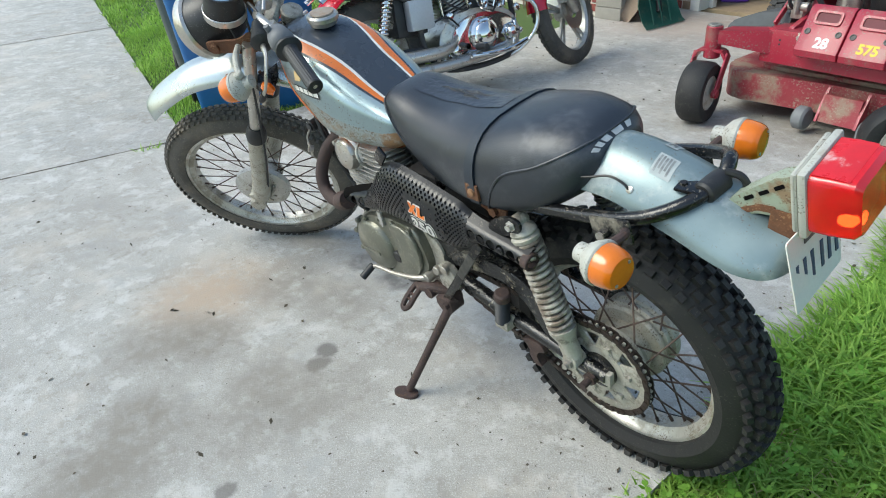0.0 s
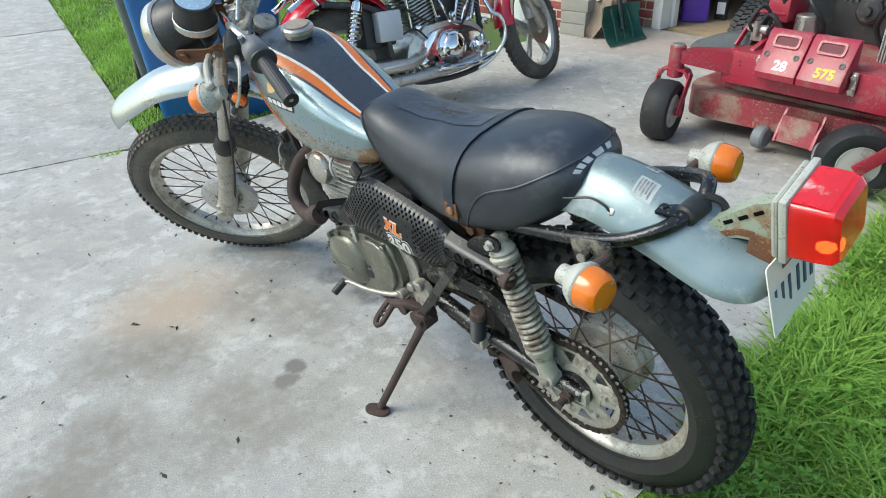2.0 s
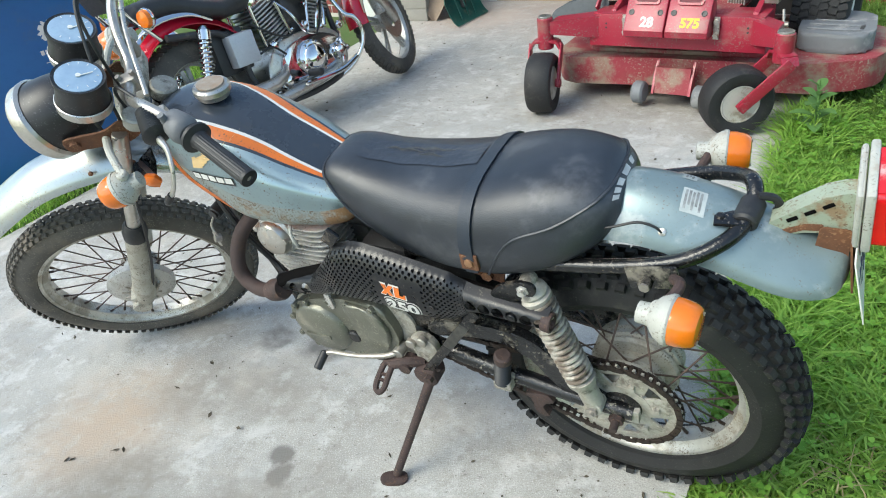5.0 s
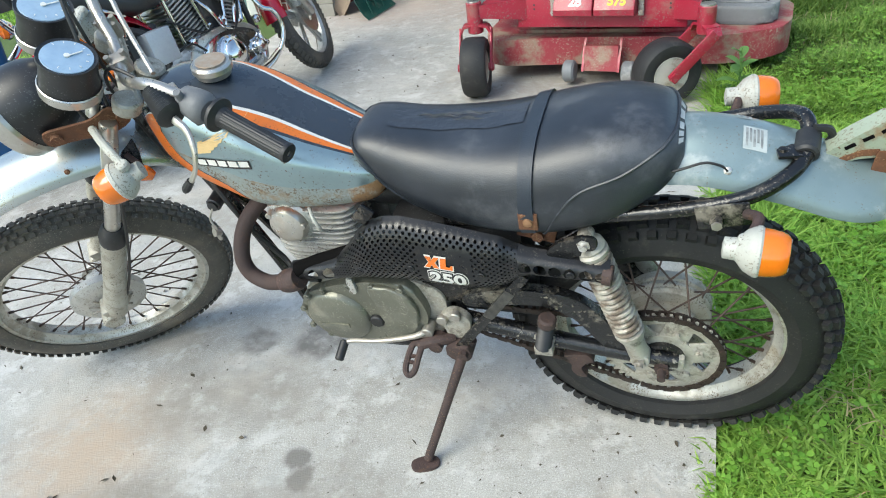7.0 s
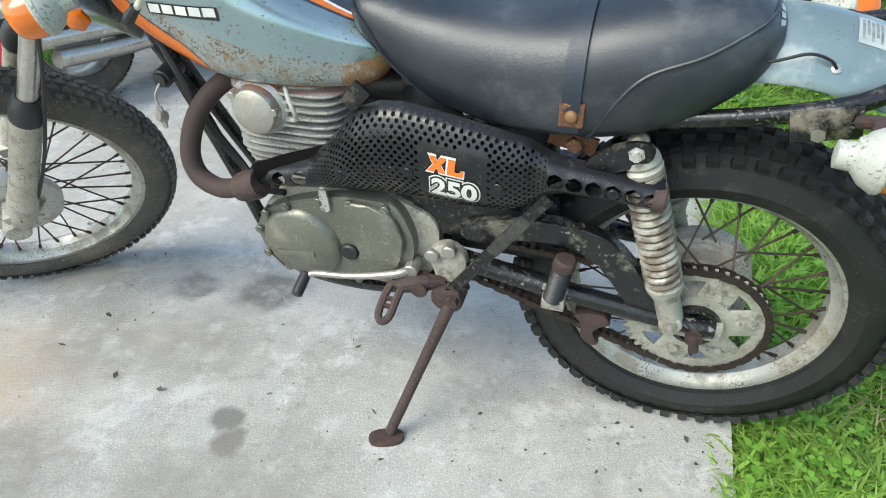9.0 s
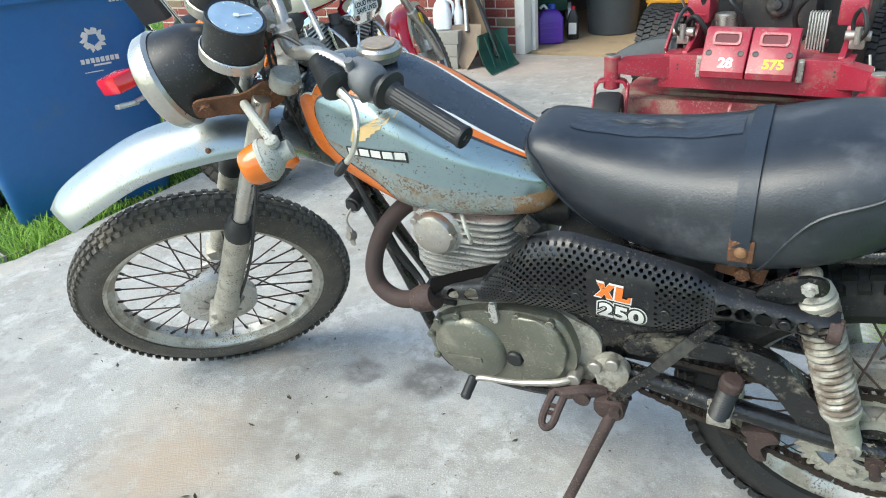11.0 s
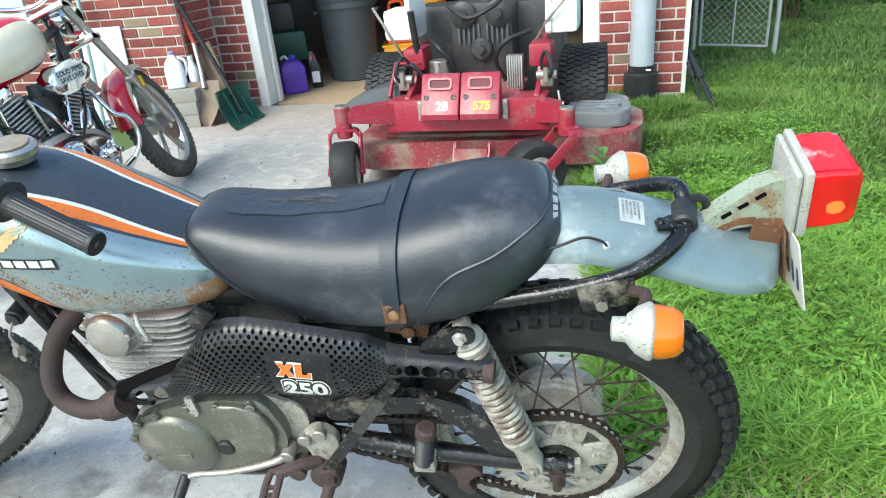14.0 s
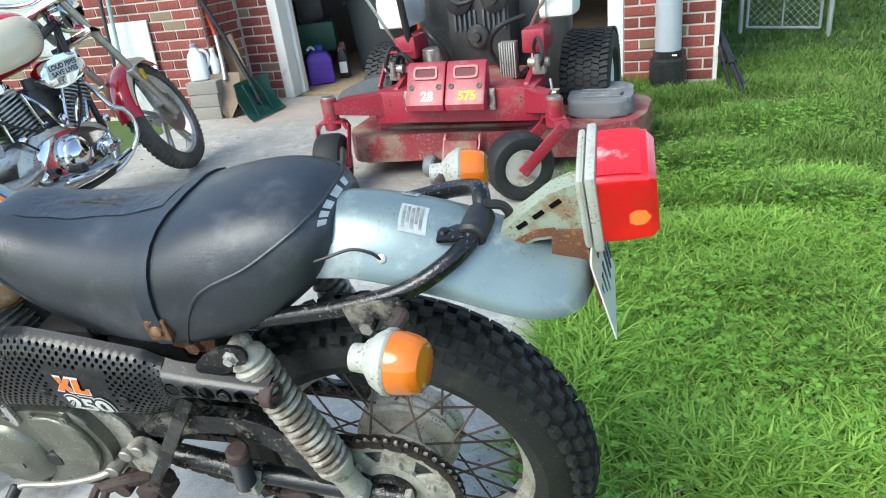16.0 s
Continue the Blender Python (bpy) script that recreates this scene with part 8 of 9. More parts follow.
# engine: crankcase, two finned cylinders, chrome covers
bm = new_bm()
slab(bm, rounded([(0.42, 0.20), (0.92, 0.19), (1.0, 0.28), (0.93, 0.44), (0.70, 0.48), (0.50, 0.46), (0.40, 0.34)], 0.05, 3), -0.135, 0.135, bev=0.02)
case = cpart("crankcase", bm, m_chrome_dull, "dull chrome crankcase")
for base, top in (((0.62, 0.40), (0.515, 0.71)), ((0.82, 0.39), (0.945, 0.69))):
    a, b = Vector((base[0], 0, base[1])), Vector((top[0], 0, top[1]))
    dd = (b - a).normalized()
    mm = Matrix.Translation(a) @ Vector((0, 0, 1)).rotation_difference(dd).to_matrix().to_4x4()
    bm = new_bm()
    cyl(bm, a, b, 0.062, seg=20)
    cy = cpart("cylinder", bm, m_fin, "finned grey cylinder", parent=case)
    for k in range(14):
        bm = new_bm()
        g = 0.085 + (0.012 if k > 8 else 0.0)
        slab(bm, rounded([(-g, -0.10), (g, -0.10), (g, 0.10), (-g, 0.10)], 0.05, 4), 0.02 + 0.0195 * k, 0.028 + 0.0195 * k, place=lambda p, v, q: mm @ Vector((p, q, v)), bev=0.002)
        cpart("fin", bm, m_fin, parent=cy)
    bm = new_bm()
    slab(bm, rounded([(-0.075, -0.095), (0.075, -0.095), (0.075, 0.095), (-0.075, 0.095)], 0.04, 4), 0.295, 0.345, place=lambda p, v, q: mm @ Vector((p, q, v)), bev=0.015)
    cpart("rocker_cover", bm, m_chrome, "chrome rocker cover", parent=cy)
for x, z, r, v in ((0.705, 0.330, 0.098, -0.150), (0.90, 0.31, 0.052, -0.135), (0.49, 0.27, 0.050, -0.135)):
    bm = new_bm()
    lathe(bm, [(0, r), (0.018, r * 0.98), (0.030, r * 0.86), (0.032, r * 0.74), (0.040, r * 0.70), (0.055, r * 0.45), (0.060, 0.001)], (x, v, z), (0, -1, 0.05), 32)
    cv = cpart("engine_cover", bm, m_chrome, "polished chrome engine cover", parent=case)
    for k in range(6):
        a = 2 * math.pi * k / 6
        bm = new_bm()
        cyl(bm, (x + r * 0.88 * math.cos(a), v - 0.015, z + r * 0.88 * math.sin(a)), (x + r * 0.88 * math.cos(a), v - 0.032, z + r * 0.88 * math.sin(a)), 0.007, seg=8)
        cpart("cover_bolt", bm, m_chrome, parent=cv)
for s in (-1, 1):
    bm = new_bm()
    slab(bm, smooth_outline([(0.50, 0.24), (0.60, 0.22), (0.80, 0.22), (0.94, 0.26), (0.95, 0.36), (0.84, 0.43), (0.70, 0.45), (0.56, 0.42), (0.49, 0.33)], 4), s * 0.130, s * 0.150, bev=0.012, bseg=3)
    cpart("case_cover", bm, m_chrome, "chrome crankcase cover", parent=case)
    bm = new_bm()
    box(bm, (0.68, s * 0.10, 0.60), (0.09, 0.07, 0.13), Matrix(), 0.02)
    cyl(bm, (0.68, s * 0.10, 0.66), (0.68, s * 0.10, 0.72), 0.03, seg=16, bev=0.004)
    cpart("carburettor", bm, m_dk, "black carburettor", parent=case)
    for a0, a1 in (((0.47, 0.46), (0.45, 0.68)), ((0.76, 0.44), (0.83, 0.66)), ((0.66, 0.44), (0.61, 0.66))):
        bm = new_bm()
        cyl(bm, (a0[0], s * 0.112, a0[1]), (a1[0], s * 0.112, a1[1]), 0.011, seg=12, bev=0.002)
        cpart("push_rod_tube", bm, m_chrome, "chrome push rod tube", parent=case)
    for pts in ([(0.40, 0.14, 0.60), (0.50, 0.16, 0.52), (0.60, 0.15, 0.48), (0.66, 0.14, 0.50)], [(0.95, 0.10, 0.78), (0.90, 0.14, 0.62), (0.84, 0.15, 0.50), (0.78, 0.16, 0.44)], [(0.36, 0.15, 0.44), (0.46, 0.17, 0.46), (0.54, 0.16, 0.40)]):
        bm = new_bm()
        tube(bm, [(p, s * q, r) for p, q, r in pts], 0.006, 8, 5)
        cpart("hose", bm, m_cable, parent=case)
    for x, z in ((0.42, 0.22), (0.50, 0.46), (0.97, 0.44), (0.36, 0.26)):
        bm = new_bm()
        lathe(bm, [(0, 0.024), (0.012, 0.023), (0.020, 0.015), (0.022, 0.001)], (x, s * 0.136, z), (0, s, 0), 18)
        cpart("engine_plug", bm, m_chrome, parent=case)
# added dark filler block and small fittings in the V of the cylinders
bm = new_bm()
slab(bm, rounded([(0.58, 0.42), (0.84, 0.42), (0.86, 0.60), (0.80, 0.68), (0.62, 0.68), (0.56, 0.58)], 0.03, 3), -0.085, 0.085, bev=0.012)
cpart("intake_housing", bm, m_dk, "black filler block between the cylinders", parent=case)
for x, z, r in ((0.70, 0.56, 0.020), (0.76, 0.50, 0.026), (0.66, 0.50, 0.017), (0.79, 0.60, 0.016), (0.86, 0.46, 0.022), (0.58, 0.45, 0.022), (1.0, 0.30, 0.020)):
    bm = new_bm()
    lathe(bm, [(0, r), (0.020, r * 0.96), (0.026, r * 0.7), (0.034, r * 0.62), (0.036, 0.001)], (x, -0.095, z), (0, -1, 0.08), 14)
    cpart("fitting", bm, m_chrome, "chrome fitting", parent=case)
for pts in ([(0.62, -0.10, 0.66), (0.66, -0.15, 0.58), (0.72, -0.15, 0.47), (0.80, -0.14, 0.44)], [(0.90, -0.12, 0.60), (0.83, -0.16, 0.55), (0.80, -0.15, 0.47)], [(0.97, -0.12, 0.40), (0.93, -0.16, 0.36), (0.90, -0.17, 0.25), (0.80, -0.18, 0.21)]):
    bm = new_bm()
    tube(bm, pts, 0.009, 8, 5)
    cpart("chrome_line", bm, m_chrome, "thin chrome pipe", parent=case)
# side box, frame tubes
bm = new_bm()
box(bm, (0.31, -0.13, 0.50), (0.15, 0.07, 0.16), Matrix(), 0.012)
cpart("side_box", bm, mat("matt_alloy_box", (0.50, 0.52, 0.54), 0.5, metal=0.3, other=(0.42, 0.44, 0.46), scale=12), "matt grey alloy side box")
bm = new_bm()
for s in (-1, 1):
    tube(bm, [(1.03, 0, 0.92), (0.98, s * 0.06, 0.60), (0.96, s * 0.10, 0.24), (0.80, s * 0.13, 0.16), (0.45, s * 0.13, 0.17), (0.32, s * 0.13, 0.30), (0.26, s * 0.12, 0.58), (-0.05, s * 0.12, 0.66)], 0.017, 10, 5)
    tube(bm, [(0.32, s * 0.12, 0.31), (0.0, s * 0.12, 0.315)], 0.020, 10, 2)
tube(bm, [(1.04, 0, 0.95), (0.7, 0, 0.80), (0.35, 0, 0.68)], 0.022, 10, 4)
box(bm, (0.28, 0, 0.50), (0.20, 0.18, 0.22), bev=0.02)
cpart("frame", bm, m_dk, "black frame")
# two long exhausts
for k, (z, pts) in enumerate(((0.24, [(0.92, -0.10, 0.34), (0.90, -0.14, 0.27), (0.84, -0.175, 0.225), (0.60, -0.185, 0.205), (0.20, -0.185, 0.205), (-0.15, -0.185, 0.225)]),
                              (0.30, [(0.53, -0.12, 0.36), (0.50, -0.16, 0.32), (0.44, -0.185, 0.295), (0.30, -0.195, 0.285), (-0.20, -0.19, 0.305)]))):
    bm = new_bm()
    tube(bm, pts, [0.019] * (len(pts) - 3) + [0.026, 0.036, 0.036], 14, 6)
    cpart("exhaust_pipe", bm, m_chrome_dull, "smoky chrome exhaust pipe")
# engine guard and foot controls
for s in (-1, 1):
    bm = new_bm()
    tube(bm, [(0.985, s * 0.03, 0.66), (0.985, s * 0.11, 0.60), (1.005, s * 0.17, 0.49), (1.045, s * 0.20, 0.455), (1.07, s * 0.21, 0.38), (1.045, s * 0.20, 0.29), (0.97, s * 0.16, 0.205), (0.88, s * 0.11, 0.16)], 0.0125, 12, 6)
    cpart("engine_guard", bm, m_chrome, "chrome engine guard")
    bm = new_bm()
    tube(bm, [(0.98, s * 0.20, 0.25), (0.80, s * 0.235, 0.22), (0.55, s * 0.235, 0.23)], 0.014, 10, 4)
    cpart("guard_rail", bm, m_chrome, "chrome floor rail")
    bm = new_bm()
    cyl(bm, (0.62, s * 0.20, 0.27), (0.62, s * 0.30, 0.27), 0.020, seg=14, bev=0.004)
    cpart("foot_peg", bm, m_rubber_grip)
    bm = new_bm()
    tube(bm, [(0.90, s * 0.02, 0.60), (0.94, s * 0.08, 0.57), (0.90, s * 0.10, 0.46)], 0.013, 10, 5)
    cpart("intake_pipe", bm, m_chrome)
# air cleaner with its slogan
bm = new_bm()
slab(bm, smooth_outline([(0.680, 0.705), (0.735, 0.765), (0.865, 0.790), (0.940, 0.750), (0.915, 0.685), (0.795, 0.640), (0.705, 0.650)], 5), -0.12, -0.215, bev=0.018, bseg=3)
ac = cpart("air_cleaner", bm, m_chrome, "chrome air cleaner with a white slogan sticker")
bm = new_bm()
slab(bm, rounded([(0.707, 0.680), (0.895, 0.700), (0.895, 0.768), (0.720, 0.745)], 0.01, 2), -0.2155, -0.2175)
cpart("sticker", bm, m_white, parent=ac)
for j, txt in enumerate(("LOUD PIPES", "SAVE LIVES")):
    bm = glyphs(txt, 0.031, 0.0012)
    for q in bm.verts:
        q.co = Vector((0.807 + q.co.x, -0.2182, 0.737 - 0.030 * j + q.co.y + 0.10 * q.co.x))
    cpart("slogan", bm, m_black_plastic, parent=ac)
# fork, bars, headlamp
for s in (-1, 1):
    v = s * 0.10
    a, b = Vector((1.41, v, 0.335)), Vector((0.985, v, 1.03))
    dd = (b - a).normalized()
    bm = new_bm()
    lathe(bm, [(-0.03, 0.018), (-0.02, 0.028), (0.30, 0.028), (0.31, 0.031), (0.33, 0.031), (0.335, 0.021), ((b - a).length, 0.021)], a, dd, 18)
    cpart("fork_leg", bm, m_chrome_dull, "chrome fork leg", steer=True)
    bm = new_bm()
    box(bm, a + dd * 0.27 + Vector((-0.0, s * 0.032, 0)), (0.035, 0.008, 0.06), bev=0.003)
    cpart("reflector", bm, mat("yellow_reflector", (0.75, 0.5, 0.03), 0.3) if s < 0 else bpy.data.materials["yellow_reflector"], "yellow reflector", steer=True)
bm = new_bm()
box(bm, (1.35, -0.075, 0.44), (0.08, 0.05, 0.12), Matrix(), 0.012)
cyl(bm, (1.34, -0.08, 0.46), (1.34, -0.115, 0.46), 0.022, seg=14, bev=0.003)
cpart("brake_caliper", bm, m_alloy, "alloy brake caliper", steer=True)
bm = new_bm()
for z in (0.84, 1.01):
    x = 0.985 + (1.03 - z) * 0.61
    box(bm, (x - 0.02, 0, z), (0.09, 0.26, 0.03), bev=0.008)
cpart("fork_clamp", bm, m_chrome, steer=True)
bm = new_bm()
lathe(bm, [(-0.12, 0.01), (-0.10, 0.05), (-0.03, 0.085), (0.04, 0.092), (0.05, 0.085), (0.055, 0.001)], (1.12, 0, 0.98), (1, 0, -0.05), 26)
cpart("headlamp", bm, m_chrome, "chrome headlamp", steer=True)
bm = new_bm()
half = [(0.975, 0.0, 1.06), (0.96, -0.12, 1.09), (0.86, -0.28, 1.17), (0.68, -0.40, 1.12)]
tube(bm, [(x, -v, z) for x, v, z in reversed(half[1:])] + half, 0.013, 12, 6)
cpart("handlebar", bm, m_chrome, "wide chrome handlebar", steer=True)
bm = new_bm()
lathe(bm, [(-0.02, 0.02), (0.0, 0.032), (0.018, 0.032), (0.02, 0.0)], (1.05, -0.05, 0.93), (0.2, -1, 0), 18)
cpart("horn", bm, m_chrome, steer=False)
bm = new_bm()
tube(bm, [(0.45, 0.14, 0.28), (0.48, 0.26, 0.10), (0.50, 0.33, 0.0)], 0.014, 10, 3)
cpart("side_stand", bm, m_dk)


# ---- things by the garage ----
def in_wall(x, y, z, rz=0.0, rx=0.0, ry=0.0):
    return WALL @ pose(x, y, z, rx, ry, rz)


# drain pipe
pipe = thing("drain_pipe", "pale grey drain pipe in a black ground collar", "drain pipe", in_wall(0.672, -0.10, 0))
bm = new_bm()
lathe(bm, [(0.19, 0.078), (0.19, 0.084), (2.5, 0.084), (2.5, 0.078)], (0, 0, 0), (0, 0, 1), 36, closed=True)
part("pipe", bm, mat("galvanised_pipe", (0.52, 0.56, 0.60), 0.45, metal=0.35, other=(0.44, 0.48, 0.52), scale=5, dirt=(0.42, 0.43, 0.42), dirt_scale=6, dirt_amount=0.25), pipe)
bm = new_bm()
lathe(bm, [(-0.05, 0.095), (-0.05, 0.125), (0.175, 0.120), (0.185, 0.108), (0.19, 0.090)], (0, 0, 0), (0, 0, 1), 32)
part("ground_collar", bm, m_black_plastic, pipe, "black plastic collar")
bm = new_bm()
lathe(bm, [(0.185, 0.086), (0.185, 0.094), (0.235, 0.094), (0.235, 0.086)], (0, 0, 0), (0, 0, 1), 32, closed=True)
part("hose_clamp", bm, m_black_plastic, pipe)
bm = new_bm()
cyl(bm, (0.03, -0.09, 0.21), (0.06, -0.095, 0.21), 0.007, seg=8)
part("clamp_screw", bm, m_chrome, pipe)

# folded tripod leaning by the corner
tri = thing("tripod", "black folded tripod leaning against the brick corner", "tripod", Matrix.Translation((0, 0, 0)))
foot = Vector((1.10, 3.77, -0.02))
for k, (dx, dy) in enumerate(((0, 0), (-0.06, 0.05), (0.03, 0.07))):
    bm = new_bm()
    a = foot + Vector((dx, dy, 0.0))
    b = Vector((0.992, 4.30, 0.31)) + Vector((dx * 0.3, dy * 0.3, 0))
    tube(bm, [a, a.lerp(b, 0.5)], 0.011, 10, 1)
    tube(bm, [a.lerp(b, 0.48), b], 0.015, 10, 1)
    cyl(bm, a.lerp(b, 0.46), a.lerp(b, 0.52), 0.020, seg=12)
    part("leg", bm, m_black_plastic, tri)
bm = new_bm()
tube(bm, [Vector((0.992, 4.30, 0.30)), Vector((0.998, 4.50, 0.41))], 0.02, 12, 1)
box(bm, (1.02, 4.52, 0.43), (0.07, 0.07, 0.06), bev=0.01)
part("head", bm, m_black_plastic, tri)

# concrete blocks with a bleach jug on top
m_block = mat("concrete_block", (0.30, 0.285, 0.25), 0.95, other=(0.24, 0.225, 0.20), scale=14, bump=0.6, bump_scale=150)
for k in range(3):
    bm = new_bm()
    box(bm, (0, 0, 0), (0.265 - 0.01 * (k % 2), 0.20, 0.096), bev=0.006)
    tagged(part("concrete_block", bm, m_block, m=pose(-2.80, 3.97, 0.048 + 0.098 * k, 0, 0, -4 + 3 * k)), "rough grey concrete block in a low stack", "block", group="stacked concrete blocks")
m_jug = mat("milky_plastic", (0.78, 0.79, 0.80), 0.4, other=(0.70, 0.72, 0.74), scale=6)
jug = thing("bleach_jug", "white plastic jug on the block stack", "jug", pose(-2.835, 3.96, 0.294, 0, 0, 20))
rings = []
for z, hw, hd in ((0, 0.06, 0.045), (0.01, 0.072, 0.055), (0.14, 0.072, 0.055), (0.20, 0.055, 0.045), (0.235, 0.028, 0.028), (0.25, 0.024, 0.024)):
    rings.append([(a, b, z) for a, b in rounded([(-hw, -hd), (hw, -hd), (hw, hd), (-hw, hd)], hw * 0.5, 4)])
bm = new_bm()
loft(bm, rings)
part("body", bm, m_jug, jug)
bm = new_bm()
cyl(bm, (0, 0, 0.25), (0, 0, 0.275), 0.027, seg=18, bev=0.003)
part("cap", bm, mat("cap_violet", (0.35, 0.33, 0.5), 0.4), jug)
bm = new_bm()
tube(bm, [(0.035, 0, 0.225), (0.085, 0, 0.20), (0.09, 0, 0.13), (0.065, 0, 0.09)], 0.012, 8, 5)
part("handle", bm, m_jug, jug)
box_j = thing("spray_bottle", "clear plastic bottle standing behind the jug", "bottle", pose(-2.72, 4.02, 0.294, 0, 0, 0))
bm = new_bm()
lathe(bm, [(0, 0.03), (0.005, 0.04), (0.13, 0.04), (0.17, 0.022), (0.20, 0.018)], (0, 0, 0), (0, 0, 1), 20)
part("body", bm, m_jug, box_j)
bm = new_bm()
cyl(bm, (0, 0, 0.20), (0, 0, 0.225), 0.020, seg=14, bev=0.003)
part("cap", bm, m_trim, box_j)

# snow shovel
m_shovel = mat("shovel_green", (0.015, 0.085, 0.065), 0.4, other=(0.02, 0.065, 0.05), scale=6, dirt=(0.12, 0.14, 0.10), dirt_scale=9, dirt_amount=0.3)
SB = Vector((-2.25, 3.90, 0.0))
sh2 = thing("snow_shovel", "green plastic snow shovel leaning on the brick wall", "shovel", Matrix.Translation(SB) @ Matrix.Rotation(radians(84), 4, 'Z'))
rings = []
for i in range(11):
    u = i / 10
    row = []
    for k in range(13):
        a = -0.225 + 0.45 * k / 12
        edge = abs(a) / 0.225
        row.append(Vector((a, 0.02 + 0.20 * u ** 0.7 - 0.10 * max(0.0, u - 0.6) - 0.06 * edge ** 6 * u, 0.01 + 0.27 * u + 0.010 * math.sin(k * 3.1) * 0.3)))
    rings.append(row + [p + Vector((0, 0.006, -0.002)) for p in reversed(row)])
bm = new_bm()
loft(bm, rings)
part("blade", bm, m_shovel, sh2, "curved green plastic blade")
bm = new_bm()
tube(bm, [(0, 0.10, 0.10), (0.03, 0.16, 0.24), (0.06, 0.33, 0.60), (0.04, 0.64, 1.30)], [0.024, 0.020, 0.017, 0.016], 12, 4)
part("handle", bm, m_black_plastic, sh2, "black shaft")
for k in range(3):
    bm = new_bm()
    tube(bm, [(-0.12 + 0.10 * k, 0.045, 0.03), (-0.11 + 0.10 * k, 0.10, 0.16), (-0.10 + 0.09 * k, 0.15, 0.26)], 0.006, 6, 4)
    part("moulded_rib", bm, m_shovel, sh2)
# steel shovel with a red shaft
sp = thing("steel_shovel", "muddy steel shovel with a red shaft", "shovel", Matrix.Translation((-2.615, 3.86, 0.0)) @ Matrix.Rotation(radians(6), 4, 'Z'))
rings = []
for i in range(9):
    u = i / 8
    hw = 0.02 + 0.105 * math.sin(min(1.0, u * 1.35) * math.pi / 2)
    rings.append([Vector((hw * (-1 + 2 * k / 8), 0.03 + 0.10 * u - 0.03 * abs(-1 + k / 4) ** 2, 0.0 + 0.33 * u)) for k in range(9)])
bm = new_bm()
rings = [r + [p + Vector((0, 0.004, 0)) for p in reversed(r)] for r in rings]
loft(bm, rings)
part("blade", bm, mat("muddy_steel", (0.20, 0.15, 0.11), 0.7, metal=0.2, other=(0.30, 0.23, 0.17), scale=9), sp, "mud-brown steel blade")
bm = new_bm()
tube(bm, [(0, 0.10, 0.28), (-0.02, 0.16, 0.42), (-0.06, 0.24, 0.62)], 0.019, 12, 4)
part("socket", bm, m_chrome_dull, sp)
bm = new_bm()
tube(bm, [(-0.055, 0.23, 0.60), (-0.20, 0.26, 1.20)], 0.017, 12, 1)
part("shaft", bm, mat("red_shaft", (0.50, 0.07, 0.04), 0.45, other=(0.4, 0.06, 0.04)), sp, "red fibreglass shaft")
# board
bm = new_bm()
box(bm, (0, 0, 0.30), (0.15, 0.02, 0.62), bev=0.003)
tagged(part("wooden_board", bm, mat("old_board", (0.20, 0.14, 0.09), 0.85, other=(0.13, 0.09, 0.06), scale=6, stretch=(8, 8, 1), bump=0.3), m=pose(-2.46, 4.02, 0.02, -12, -22, -5)), "weathered brown board leaning on bricks", "board")
bm = new_bm()
box(bm, (0, 0, 0.385), (0.41, 0.014, 0.77), bev=0.003)
tagged(part("leaning_sheet", bm, m_trim, m=in_wall(-3.42, -0.575, 0.0, 0, -4)), "white sheet panel leaning on the brick wall", "panel")
# rake handle and pole by the panel
for k, (x, c, lab) in enumerate(((-3.47, (0.35, 0.5, 0.48), "pale green pole leaning on the brick wall"), (-3.545, (0.05, 0.05, 0.05), "black pole leaning on the brick wall"))):
    bm = new_bm()
    tube(bm, [(0, 0, 0), (0.03, 0.16, 1.6)], 0.015, 12, 1)
    tagged(part("pole", bm, mat("pole_paint_%d" % k, c, 0.5), m=in_wall(x, -0.70, 0.0)), lab, "pole")

# inside the garage
can = thing("rubbish_can", "tall dark grey round rubbish can in the garage", "bin", pose(-1.87, 5.55, 0.005))
bm = new_bm()
lathe(bm, [(0, 0.21), (0.01, 0.225), (0.66, 0.275), (0.66, 0.29), (0.70, 0.29), (0.72, 0.285), (0.72, 0.27)], (0, 0, 0), (0, 0, 1), 40)
m_can = mat("grey_can", (0.052, 0.062, 0.068), 0.5, other=(0.068, 0.078, 0.084), scale=4)
part("body", bm, m_can, can)
bm = new_bm()
lathe(bm, [(0.72, 0.296), (0.75, 0.30), (0.79, 0.25), (0.81, 0.12), (0.812, 0.001)], (0, 0, 0), (0, 0, 1), 40)
part("lid", bm, m_can, can)
for s in (-1, 1):
    bm = new_bm()
    box(bm, (s * 0.29, 0, 0.62), (0.05, 0.14, 0.03), bev=0.01)
    part("handle", bm, m_can, can)
pj = thing("purple_jug", "purple plastic fluid jug with a blue cap", "jug", pose(-2.29, 4.98, 0.005, 0, 0, 25))
rings = []
for z, hw, hd in ((0, 0.10, 0.075), (0.012, 0.115, 0.088), (0.22, 0.115, 0.088), (0.265, 0.09, 0.075), (0.29, 0.05, 0.05), (0.295, 0.02, 0.02)):
    rings.append([(a, b, z) for a, b in rounded([(-hw, -hd), (hw, -hd), (hw, hd), (-hw, hd)], 0.03 if hw > 0.05 else hw * 0.5, 4)])
bm = new_bm()
loft(bm, rings)
part("body", bm, mat("purple_plastic", (0.10, 0.03, 0.36), 0.35, other=(0.13, 0.04, 0.42), scale=5), pj)
bm = new_bm()
cyl(bm, (0.02, 0, 0.29), (0.02, 0, 0.335), 0.034, seg=18, bev=0.004)
part("cap", bm, mat("blue_cap", (0.02, 0.08, 0.40), 0.4), pj, "blue screw cap")
bm = new_bm()
